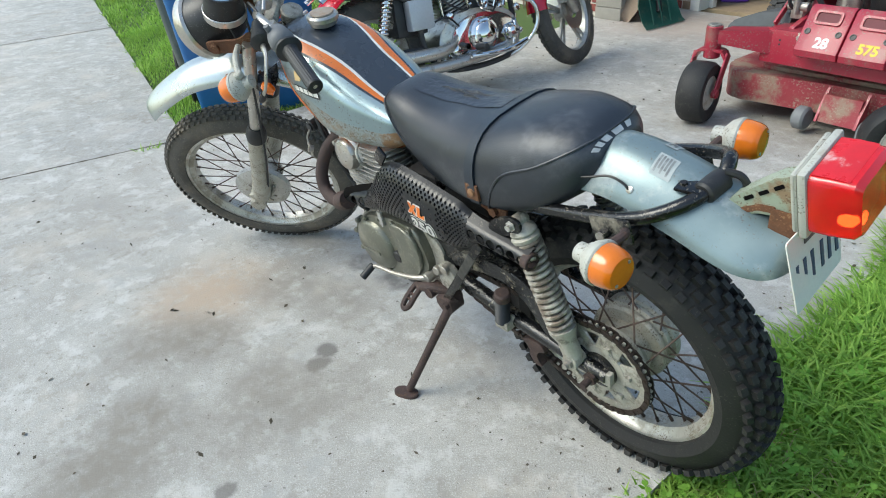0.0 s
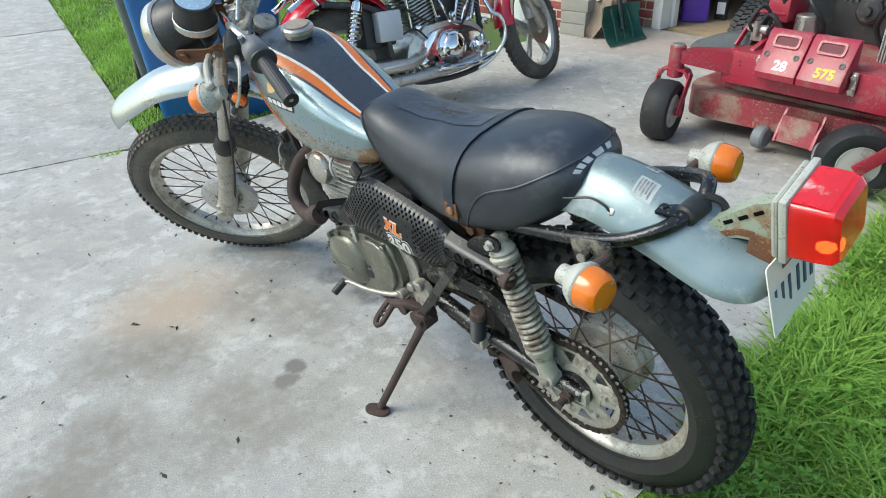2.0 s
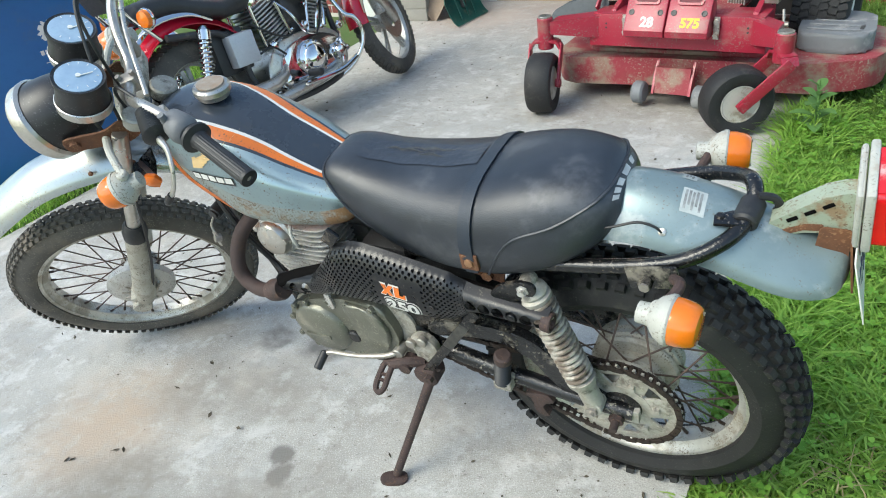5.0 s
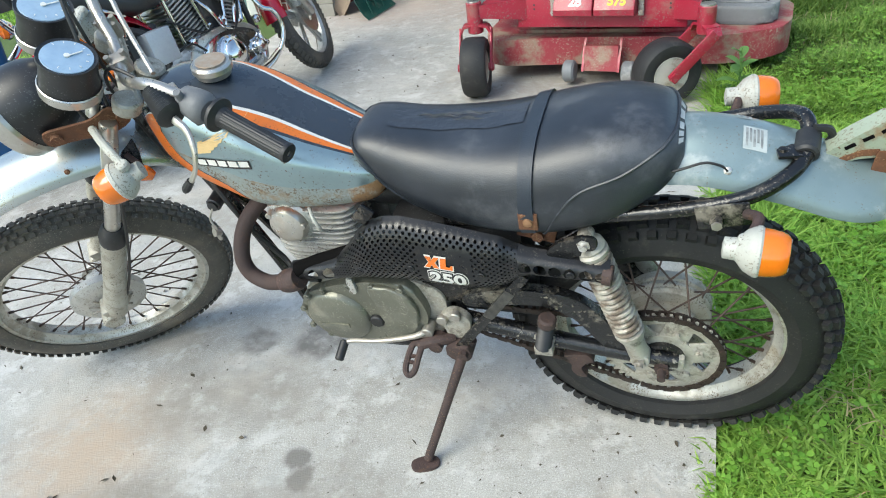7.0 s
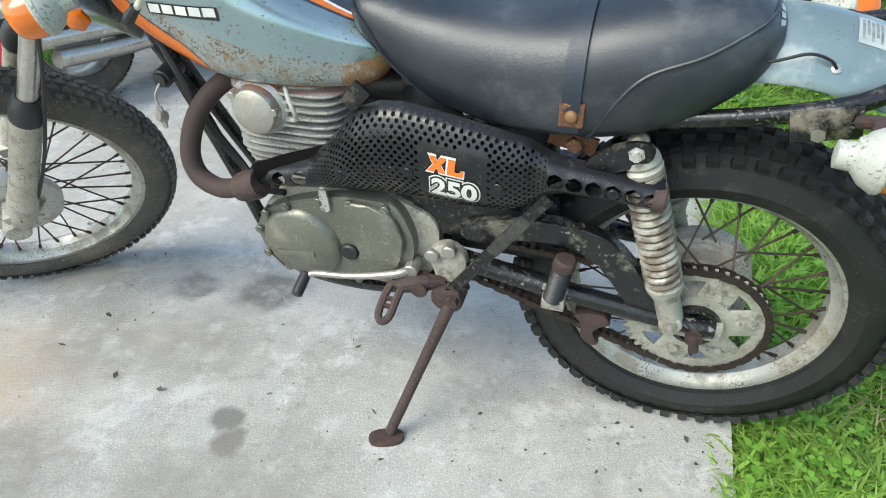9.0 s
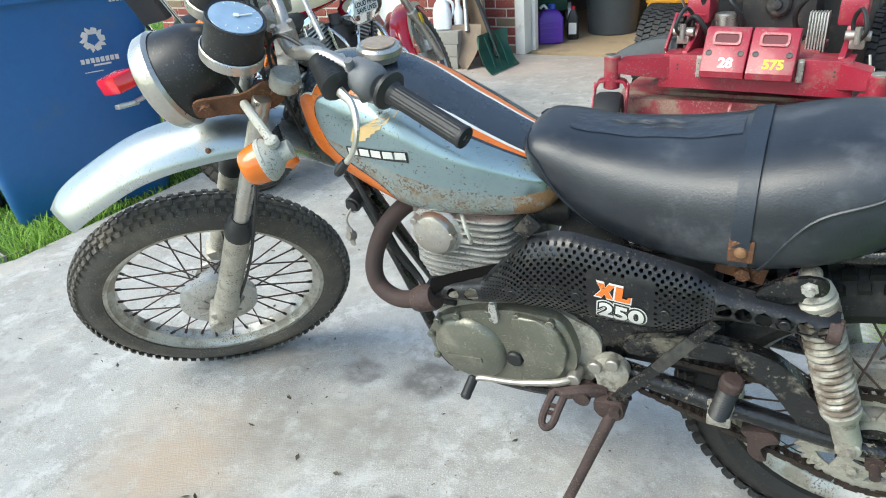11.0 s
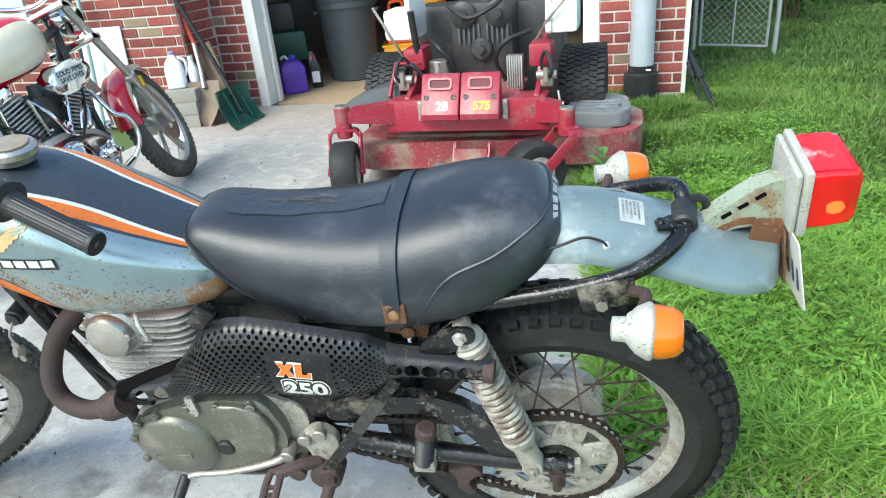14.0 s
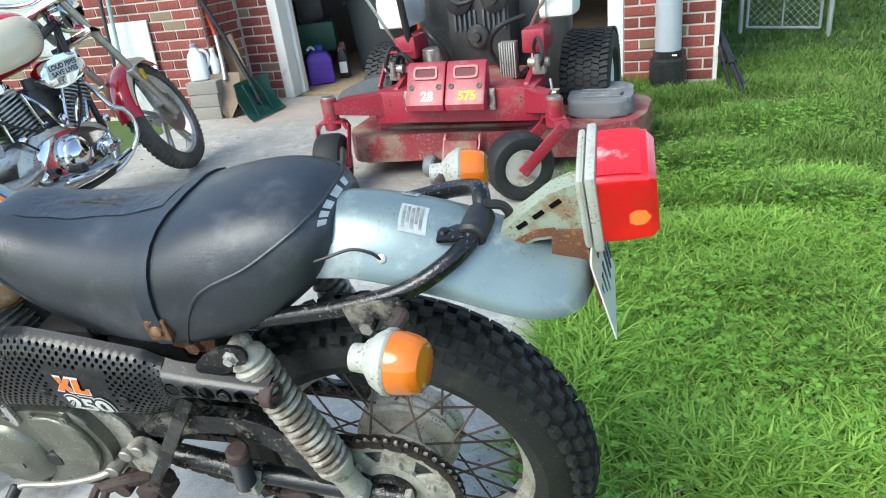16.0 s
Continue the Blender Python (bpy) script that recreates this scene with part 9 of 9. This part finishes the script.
tube(bm, [(-0.02, 0, 0.29), (-0.05, 0, 0.325), (-0.085, 0, 0.30)], 0.012, 8, 5)
part("handle", bm, m_trim, pj)
for k in range(4):
    bm = new_bm()
    box(bm, (0, -0.089, 0.05 + 0.045 * k), (0.17, 0.006, 0.008), bev=0.002)
    part("moulded_rib", bm, bpy.data.materials["purple_plastic"], pj)
bt = thing("oil_bottle", "black oil bottle with a red cap beside the purple jug", "bottle", pose(-2.13, 5.16, 0.005, 0, 0, 10))
rings = []
for z, hw, hd in ((0, 0.045, 0.03), (0.01, 0.052, 0.035), (0.18, 0.052, 0.035), (0.24, 0.03, 0.025), (0.26, 0.018, 0.018)):
    rings.append([(a, b, z) for a, b in rounded([(-hw, -hd), (hw, -hd), (hw, hd), (-hw, hd)], hw * 0.4, 3)])
bm = new_bm()
loft(bm, rings)
part("body", bm, m_black_plastic, bt)
bm = new_bm()
cyl(bm, (0, 0, 0.26), (0, 0, 0.29), 0.020, seg=14, bev=0.003)
part("cap", bm, mat("red_cap", (0.45, 0.02, 0.03), 0.4), bt)
bm = new_bm()
box(bm, (0, -0.036, 0.10), (0.07, 0.003, 0.10))
part("label_bar", bm, m_trim, bt)
# green push machine with white wheels
gm = thing("green_spreader", "dark green machine with white wheels behind the jamb", "garden machine", pose(-2.50, 5.45, 0.005, 0, 0, 20))
bm = new_bm()
box(bm, (0, 0, 0.36), (0.42, 0.40, 0.28), bev=0.05)
part("housing", bm, mat("machine_green", (0.012, 0.06, 0.035), 0.45, other=(0.02, 0.08, 0.05)), gm)
bm = new_bm()
box(bm, (0.0, 0.05, 0.62), (0.26, 0.24, 0.26), bev=0.05)
part("motor", bm, m_dk, gm)
for s in (-1, 1):
    for y in (-0.17, 0.17):
        bm = new_bm()
        lathe(bm, [(-0.025, 0.06), (-0.03, 0.10), (-0.02, 0.125), (0.02, 0.125), (0.03, 0.10), (0.025, 0.06), (0.028, 0.02), (0.028, 0.001)], (s * 0.23, y, 0.125), (s, 0, 0), 28)
        part("wheel", bm, m_trim, gm, "white plastic wheel")
# fuel cans and a yellow crate
og = thing("fuel_can", "orange-red plastic fuel can", "fuel can", pose(-1.42, 5.75, 0.28, 0, 0, 15))
rings = []
for z, hw, hd in ((0, 0.12, 0.10), (0.012, 0.135, 0.115), (0.24, 0.135, 0.115), (0.30, 0.10, 0.09), (0.315, 0.04, 0.04)):
    rings.append([(a, b, z) for a, b in rounded([(-hw, -hd), (hw, -hd), (hw, hd), (-hw, hd)], 0.04 if hw > 0.05 else 0.015, 4)])
bm = new_bm()
loft(bm, rings)
m_or2 = mat("fuel_can_red", (0.75, 0.10, 0.015), 0.4, other=(0.65, 0.08, 0.01), scale=6)
part("body", bm, m_or2, og)
bm = new_bm()
tube(bm, [(-0.09, 0, 0.30), (-0.07, 0, 0.37), (0.03, 0, 0.375), (0.05, 0, 0.31)], 0.016, 10, 5)
part("handle", bm, m_or2, og)
m_yel = mat("yellow_plastic", (0.78, 0.38, 0.02), 0.45, other=(0.70, 0.33, 0.02), scale=5)
cr = thing("yellow_crate", "tall yellow plastic crate under the fuel can", "crate", pose(-1.35, 5.80, 0.005, 0, 0, 10))
bm = new_bm()
box(bm, (0, 0, 0.137), (0.50, 0.36, 0.270), bev=0.02)
part("body", bm, m_yel, cr)
bm = new_bm()
box(bm, (0, 0, 0.262), (0.52, 0.38, 0.024), bev=0.006)
part("lip", bm, m_yel, cr)
bk = thing("yellow_bucket", "yellow plastic bucket stack at the back", "bucket", pose(-1.15, 6.0, 0.28))
bm = new_bm()
lathe(bm, [(0, 0.13), (0.01, 0.14), (0.34, 0.165), (0.34, 0.175), (0.37, 0.175), (0.37, 0.15), (0.05, 0.12)], (0, 0, 0), (0, 0, 1), 32)
part("body", bm, m_yel, bk)
bm = new_bm()
box(bm, (0, 0, 0.14), (0.40, 0.30, 0.27), bev=0.01)
tagged(part("storage_box", bm, m_dk, m=pose(-1.15, 6.0, 0.005)), "dark storage box under the bucket", "box")

# ---- yard ----
m_galv = mat("galvanised_tube", (0.50, 0.52, 0.52), 0.45, metal=0.5, other=(0.40, 0.42, 0.42), scale=10)
gate = thing("chain_link_gate", "grey chain-link gate between steel posts", "gate", Matrix())
G0, G1 = Vector((1.43, 5.95, -0.03)), Vector((1.95, 5.66, -0.03))
for q in (G0 - Vector((0.05, -0.03, 0)), G1 + Vector((0.06, -0.04, 0))):
    bm = new_bm()
    cyl(bm, q, q + Vector((0, 0, 1.25)), 0.021, seg=16, bev=0.004)
    part("post", bm, m_galv, gate)
bm = new_bm()
up = Vector((0, 0, 1.1))
lift = Vector((0, 0, 0.07))
tube(bm, [G0 + lift, G1 + lift], 0.012, 10, 1)
tube(bm, [G0 + up, G1 + up], 0.012, 10, 1)
tube(bm, [G0 + lift, G0 + up], 0.012, 10, 1)
tube(bm, [G1 + lift, G1 + up], 0.012, 10, 1)
tube(bm, [(G0 + G1) / 2 + lift, (G0 + G1) / 2 + up], 0.007, 10, 1)
part("gate_frame", bm, m_galv, gate)
bm = new_bm()
dd = (G1 - G0)
L = dd.length
dd.normalize()
for k in range(-18, 12):
    for s in (-1, 1):
        pts = []
        x0 = 0.06 * k if s > 0 else L - 0.06 * k
        z0, z1 = 0.08, 1.08
        x1 = x0 + s * (z1 - z0)
        ta, tb2 = 0.0, 1.0
        for lo, hi in ((0, L),):
            fa, fb = (lo - x0) / (x1 - x0), (hi - x0) / (x1 - x0)
            ta, tb2 = max(ta, min(fa, fb)), min(tb2, max(fa, fb))
        if tb2 > ta:
            p = G0 + dd * (x0 + (x1 - x0) * ta) + Vector((0, 0, z0 + (z1 - z0) * ta))
            q = G0 + dd * (x0 + (x1 - x0) * tb2) + Vector((0, 0, z0 + (z1 - z0) * tb2))
            tube(bm, [p, q], 0.0018, 4, 1, caps=False)
tagged(part("wire_mesh", bm, m_galv, gate), kind="stuff")
bm = new_bm()
tube(bm, [(2.88, 5.20, 0.03), (3.15, 5.32, 0.035), (3.6, 5.7, 0.05), (4.4, 6.2, 0.05)], 0.035, 14, 6)
tagged(part("white_pipe", bm, m_trim), "white plastic pipe lying on the lawn", "pipe")


def leaves(name, label, centre, size, count, col, seed, leaf=0.05, stems=5):
    """A shrub: bent stems and a loose crown of small leaves."""
    rnd = random.Random(seed)
    ob = thing(name, label, "shrub", Matrix.Translation(centre))
    bm = new_bm()
    for k in range(stems):
        a = rnd.uniform(0, 6.28)
        tube(bm, [(0.05 * math.cos(a), 0.05 * math.sin(a), -0.02), (0.3 * size[0] * math.cos(a), 0.3 * size[1] * math.sin(a), size[2] * 0.4), (0.6 * size[0] * math.cos(a), 0.6 * size[1] * math.sin(a), size[2] * 0.85)], [0.018, 0.012, 0.005], 6, 4)
    part("stem", bm, m_stem, ob)
    vs, fs = [], []
    clumps = [(rnd.gauss(0, 0.42), rnd.gauss(0, 0.42), rnd.uniform(0.12, 1.0)) for _ in range(26)]
    for k in range(count):
        c = rnd.choice(clumps)
        p = Vector(((c[0] + rnd.gauss(0, 0.16)) * size[0], (c[1] + rnd.gauss(0, 0.16)) * size[1], max(0.02, c[2] + rnd.gauss(0, 0.10)) * size[2]))
        d1 = Vector((rnd.gauss(0, 1), rnd.gauss(0, 1), rnd.gauss(0.2, 0.7))).normalized()
        s1 = d1.cross(Vector((rnd.gauss(0, 1), rnd.gauss(0, 1), rnd.gauss(0, 1)))).normalized()
        l = leaf * rnd.uniform(0.6, 1.3)
        i = len(vs)
        vs += [p, p + d1 * l * 0.5 + s1 * l * 0.28, p + d1 * l, p + d1 * l * 0.5 - s1 * l * 0.28]
        fs.append((i, i + 1, i + 2, i + 3))
    me = bpy.data.meshes.new("crown")
    me.from_pydata(vs, [], fs)
    me.materials.append(col)
    cr = new("crown", me)
    cr.parent = ob
    tagged(cr, kind="stuff")
    return ob


def foliage(name, a, b, rough=0.55):
    m = bpy.data.materials.new(name)
    m.use_nodes = True
    n, l = m.node_tree.nodes, m.node_tree.links
    p = n["Principled BSDF"]
    g = n.new("ShaderNodeNewGeometry")
    tc = n.new("ShaderNodeTexCoord")
    nz = n.new("ShaderNodeTexNoise")
    nz.inputs["Scale"].default_value = 1.3
    nz.inputs["Detail"].default_value = 4
    l.new(tc.outputs["Object"], nz.inputs[0])
    mx = n.new("ShaderNodeMix")
    mx.data_type = 'RGBA'
    l.new(g.outputs["Random Per Island"], mx.inputs[0])
    mx.inputs[6].default_value = (*a, 1)
    mx.inputs[7].default_value = (*b, 1)
    hs = n.new("ShaderNodeHueSaturation")
    mr = n.new("ShaderNodeMapRange")
    l.new(nz.outputs[0], mr.inputs[0])
    mr.inputs[1].default_value, mr.inputs[2].default_value, mr.inputs[3].default_value, mr.inputs[4].default_value = 0.3, 0.7, 0.82, 1.35
    l.new(mr.outputs[0], hs.inputs["Value"])
    l.new(mx.outputs[2], hs.inputs["Color"])
    l.new(hs.outputs[0], p.inputs["Base Color"])
    p.inputs["Roughness"].default_value = rough
    p.inputs["Specular IOR Level"].default_value = 0.3
    tr = n.new("ShaderNodeBsdfTranslucent")
    l.new(hs.outputs[0], tr.inputs[0])
    ms = n.new("ShaderNodeMixShader")
    ms.inputs[0].default_value = 0.45
    out = n["Material Output"]
    l.new(p.outputs[0], ms.inputs[1])
    l.new(tr.outputs[0], ms.inputs[2])
    l.new(ms.outputs[0], out.inputs[0])
    return m


m_stem = mat("stem_brown", (0.09, 0.06, 0.035), 0.9)
m_leaf = foliage("shrub_leaf", (0.035, 0.085, 0.018), (0.075, 0.15, 0.03))
m_weed = foliage("weed_leaf", (0.13, 0.26, 0.08), (0.18, 0.32, 0.10))
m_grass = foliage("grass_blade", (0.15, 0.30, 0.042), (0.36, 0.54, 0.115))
# Darker grass copies: the farther lawn's lower brightness is put into colour.
m_lawn_far = foliage("dimmed_grass_blade", (0.074, 0.155, 0.032), (0.195, 0.275, 0.080))
m_lawn_mid = foliage("half_dimmed_grass_blade", (0.100, 0.205, 0.036), (0.255, 0.375, 0.092))
m_straw = foliage("dry_straw", (0.30, 0.25, 0.12), (0.48, 0.42, 0.24))
leaves("shrub", "dark green shrub behind the lawn", (4.6, 8.6, -0.03), (1.6, 0.9, 1.5), 5200, m_leaf, 3, 0.09)
leaves("shrub", "dark green shrub by the chain-link gate", (2.75, 7.6, -0.03), (0.45, 0.4, 1.2), 1600, m_leaf, 4, 0.07)
leaves("shrub", "low dark shrub behind the gate", (1.9, 8.4, -0.03), (1.1, 0.5, 1.0), 2600, m_leaf, 5, 0.08)
leaves("shrub", "broad green shrub at the yard's end", (7.4, 9.8, -0.03), (2.0, 1.0, 1.9), 5200, m_leaf, 6, 0.10)

# broad-leaved weed beside the mower
weed = thing("weed", "broad-leaved pale green weed in the long grass", "weed", pose(0.235, 2.10, -0.02))
rnd = random.Random(11)
for k in range(13):
    a = k * 2.4
    h = 0.05 + 0.016 * k
    el = 0.25 + 0.05 * k
    d1 = Vector((math.cos(a) * math.cos(el), math.sin(a) * math.cos(el), math.sin(el)))
    L = 0.13 - 0.004 * k
    s1 = Vector((-math.sin(a), math.cos(a), 0))
    rings = []
    for i in range(7):
        u = i / 6
        w = L * 0.24 * math.sin(math.pi * (0.06 + 0.94 * u)) ** 0.8
        c = Vector((0, 0, h)) + d1 * L * u - Vector((0, 0, 0.10 * L * u * u * 3))
        rings.append([c - s1 * w + Vector((0, 0, w * 0.3)), c, c + s1 * w + Vector((0, 0, w * 0.3))])
    bm = new_bm()
    loft(bm, rings, caps=False, closed=False)
    part("leaf", bm, m_weed, weed)
bm = new_bm()
tube(bm, [(0, 0, 0), (0.004, 0.003, 0.14), (0.0, 0.006, 0.27)], [0.006, 0.005, 0.003], 8, 4)
part("stalk", bm, m_weed, weed)


# ---- grass ----
def grass(name, label, region, count, h0, h1, width, seed, keep, material=None, droop=0.65):
    rs = np.random.RandomState(seed)
    x = rs.uniform(region[0], region[1], count)
    y = rs.uniform(region[2], region[3], count)
    ok = keep(x, y, rs)
    x, y = x[ok], y[ok]
    n = len(x)
    clump = np.full(n, 0.78)
    for _ in range(9):
        wa, wf, wp = rs.uniform(0, np.pi), rs.uniform(2.0, 17.0), rs.uniform(0, 6.28)
        clump = clump + 0.13 * np.sin((x * np.cos(wa) + y * np.sin(wa)) * wf + wp)
    clump = np.clip(clump, 0.35, 1.5)
    h = rs.uniform(h0, h1, n) * clump
    az = rs.uniform(0, 2 * np.pi, n)
    lean = np.clip(np.abs(rs.normal(droop, 0.38, n)), 0, 1.6)
    face = az + rs.normal(np.pi / 2, 0.5, n)
    w = width * rs.uniform(0.6, 1.3, n)
    V = np.zeros((n, 7, 3))
    for i, (u, ww) in enumerate(((0.0, 1.0), (0.38, 0.9), (0.75, 0.6))):
        dx = np.cos(az) * lean * h * u ** 1.7
        dy = np.sin(az) * lean * h * u ** 1.7
        z = h * (u - 0.22 * lean * u * u) - 0.025
        for s, k in ((-1, 2 * i), (1, 2 * i + 1)):
            V[:, k, 0] = x + dx + s * np.cos(face) * w * ww / 2
            V[:, k, 1] = y + dy + s * np.sin(face) * w * ww / 2
            V[:, k, 2] = z
    V[:, 6, 0] = x + np.cos(az) * lean * h
    V[:, 6, 1] = y + np.sin(az) * lean * h
    V[:, 6, 2] = h * (1 - 0.26 * lean) - 0.025
    base = (np.arange(n) * 7)[:, None]
    quads = np.concatenate([base + np.array([[0, 1, 3, 2]]), base + np.array([[2, 3, 5, 4]])], 1).reshape(-1, 4)
    tris = base + np.array([[4, 5, 6]])
    me = bpy.data.meshes.new(name)
    me.vertices.add(n * 7)
    me.vertices.foreach_set("co", V.reshape(-1))
    loops = np.concatenate([quads.reshape(-1), tris.reshape(-1)])
    me.loops.add(len(loops))
    me.loops.foreach_set("vertex_index", loops.astype(np.int32))
    starts = np.concatenate([np.arange(len(quads)) * 4, len(quads) * 4 + np.arange(n) * 3])
    me.polygons.add(len(starts))
    me.polygons.foreach_set("loop_start", starts.astype(np.int32))
    me.update()
    me.validate()
    me.materials.append(material or m_grass)
    ob = new(name, me)
    return tagged(ob, label, "grass", kind="stuff")


def edge_right(y):
    return np.where(y < 2.2, 0.135 + 0.02 * np.sin(y * 7.0) + 0.012 * np.sin(y * 23.0), 0.135 + (y - 2.2) * 0.08)


def right_lawn(x, y, rs):
    wall_y = 4.28 - 0.091 * x
    inside = (y > wall_y - 0.02) & (x < 1.0)
    return (x > edge_right(y)) & ~inside


grass("lawn_grass", "thick bright green grass beside the driveway", (0.10, 2.2, -1.2, 2.4), 112000, 0.032, 0.085, 0.0080, 1, lambda x, y, rs: right_lawn(x, y, rs) & (rs.uniform(0, 1, len(x)) < np.clip((2.2 - x) / 1.2, 0, 1)), droop=1.15)
grass("lawn_grass", "long green grass along the garage corner", (0.13, 2.3, 2.0, 4.9), 66000, 0.035, 0.10, 0.0075, 2, lambda x, y, rs: right_lawn(x, y, rs) & (rs.uniform(0, 1, len(x)) < np.clip((2.3 - x) / 1.3, 0, 1)), m_lawn_mid, droop=0.8)
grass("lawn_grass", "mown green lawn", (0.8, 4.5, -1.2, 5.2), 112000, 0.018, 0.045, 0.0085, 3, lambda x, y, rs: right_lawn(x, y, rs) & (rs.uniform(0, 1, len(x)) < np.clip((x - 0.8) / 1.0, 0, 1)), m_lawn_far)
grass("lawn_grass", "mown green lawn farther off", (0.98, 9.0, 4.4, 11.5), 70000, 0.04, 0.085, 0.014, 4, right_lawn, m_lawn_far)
grass("dry_grass", "scattered dry straw blades in the lawn", (0.12, 2.6, -1.0, 4.2), 15000, 0.02, 0.065, 0.005, 14, lambda x, y, rs: right_lawn(x, y, rs) & (np.sin(x * 3.1 + 0.4) * np.sin(y * 2.3 + 1.1) + rs.normal(0, 0.35, len(x)) > 0.15), m_straw, droop=1.2)
grass("lawn_grass", "long green grass blades hanging over the driveway edge", (0.09, 0.34, -1.2, 2.3), 9000, 0.05, 0.115, 0.0085, 41, lambda x, y, rs: x > 0.095 + 0.035 * np.abs(np.sin(y * 5.0) * np.sin(y * 13.0)) + 0.03 * rs.uniform(0, 1, len(x)), droop=1.05)


# clover and broad leaves among the grass
def clover(name, label, region, count, seed):
    rs = np.random.RandomState(seed)
    x, y = rs.uniform(region[0], region[1], count), rs.uniform(region[2], region[3], count)
    dens = np.sin(x * 5.1 + 1.3) * np.sin(y * 4.3 + 0.6) + rs.normal(0, 0.4, count)
    ok = right_lawn(x, y, rs) & (dens > 0.1)
    vs, fs = [], []
    for cx, cy in zip(x[ok], y[ok]):
        z, a0, size = rs.uniform(0.025, 0.075), rs.uniform(0, 6.28), rs.uniform(0.007, 0.014)
        for k in range(3):
            a = a0 + 2.094 * k + rs.normal(0, 0.15)
            ca, sa, t = math.cos(a), math.sin(a), rs.uniform(0.0, 0.5)
            i = len(vs)
            vs += [(cx, cy, z)] + [(cx + size * (p * ca - q * sa), cy + size * (p * sa + q * ca), z + size * t * p) for p, q in ((0.55, 0.55), (1.15, 0.45), (1.05, 0.0), (1.15, -0.45), (0.55, -0.55))]
            fs.append(tuple(range(i, i + 6)))
    me = bpy.data.meshes.new(name)
    me.from_pydata(vs, [], fs)
    me.materials.append(m_clover)
    return tagged(new(name, me), label, "clover", kind="stuff")


m_clover = foliage("clover_leaf", (0.15, 0.33, 0.04), (0.26, 0.46, 0.08))
clover("clover", "patches of clover leaves in the lawn", (0.13, 1.6, -0.8, 3.4), 6000, 31)
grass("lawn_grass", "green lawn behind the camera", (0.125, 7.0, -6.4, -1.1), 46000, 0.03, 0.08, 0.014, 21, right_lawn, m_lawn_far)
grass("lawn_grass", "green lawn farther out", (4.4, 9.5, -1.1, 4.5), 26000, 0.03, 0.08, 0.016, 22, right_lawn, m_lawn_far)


def left_lawn(x, y, rs):
    s = (x - p0.x) * d.x + (y - p0.y) * d.y
    t = (x - p0.x) * n2.x + (y - p0.y) * n2.y
    on_walk = (s > -0.05) & (t < 0.195 + 0.02 * np.sin(s * 9.0) + 0.012 * np.sin(s * 31.0)) & (t > -1.46)
    return ~on_walk & ((y > -0.40) | (x < -4.45 - np.clip(-0.9 - y, 0, 9) * 0.16)) & (x < -2.985 - 0.22 * np.clip((0.30 - y) / 0.9, 0, 1) + 0.015 * np.sin(y * 19))


grass("verge_grass", "green grass verge beside the walk", (-6.5, -2.9, 0.0, 3.0), 46000, 0.03, 0.09, 0.007, 5, left_lawn)
grass("verge_grass", "green grass verge farther along the walk", (-12.0, -6.4, 0.0, 6.0), 30000, 0.04, 0.09, 0.016, 6, left_lawn)
grass("verge_grass", "short grass on the near side of the walk", (-6.5, -3.15, -3.0, 0.0), 14000, 0.03, 0.08, 0.008, 7, left_lawn)

# leaf litter and grit on the concrete
rs = random.Random(5)
vs, fs = [], []
for k in range(2100):
    x, y = rs.uniform(-3.0, 0.12), rs.uniform(-1.6, 4.0)
    if rs.random() < 0.35:
        x = 0.12 - abs(rs.gauss(0, 0.12))
    L = rs.choice((0.003, 0.004, 0.004, 0.005, 0.006, 0.007, 0.009, 0.011, 0.014, 0.022))
    a = rs.uniform(0, 6.28)
    i = len(vs)
    ca, sa = math.cos(a), math.sin(a)
    w = L * rs.uniform(0.25, 0.6)
    z = 0.0015
    vs += [(x - ca * L / 2, y - sa * L / 2, z), (x - sa * w / 2, y + ca * w / 2, z + rs.uniform(0, 0.4) * L), (x + ca * L / 2, y + sa * L / 2, z + rs.uniform(0, 0.25) * L), (x + sa * w / 2, y - ca * w / 2, z)]
    fs.append((i, i + 1, i + 2, i + 3))
me = bpy.data.meshes.new("leaf_litter")
me.from_pydata(vs, [], fs)
me.materials.append(mat("dead_leaf", (0.06, 0.05, 0.035), 0.8, other=(0.12, 0.09, 0.05), scale=3))
tagged(new("leaf_litter", me), "scattered dead leaf bits and grit on concrete", "litter", kind="stuff")

# pale siding over the low brick wall
m_siding = mat("pale_siding", (0.50, 0.54, 0.52), 0.6, other=(0.43, 0.47, 0.455), scale=3, dirt=(0.36, 0.36, 0.32), dirt_scale=4, dirt_amount=0.2)
bm = new_bm()
slab(bm, [(-0.02, 0.0), (-0.02, 0.118), (-0.008, 0.118), (-0.004, 0.0)], -6.5, -4.03, place=lambda a, v, b: (v, a, b))
board = bpy.data.meshes.new("siding_board")
bm.to_mesh(board)
bm.free()
board.materials.append(m_siding)
for i in range(17):
    ob = new("siding_board", board)
    ob.parent = w_pier
    ob.matrix_basis = Matrix.Translation((0, -0.503, 0.60 + 0.112 * i))
bm = new_bm()
box(bm, (-5.265, -0.515, 0.575), (2.48, 0.05, 0.045), bev=0.006)
part("sill_board", bm, m_siding, w_pier)

# ---- bricks ----
lay(w_right, 0.376, 0.958, 0.0, 1.0)
lay(w_left, -2.72, -2.44, 0.0, 1.25)
lay(w_pier, -4.02, -2.72, -0.50, 1.15)
lay(w_pier, -6.5, -4.02, -0.50, 0.50)
lay(w_pier, -0.49, -0.06, -2.71, 1.15, along_y=True)
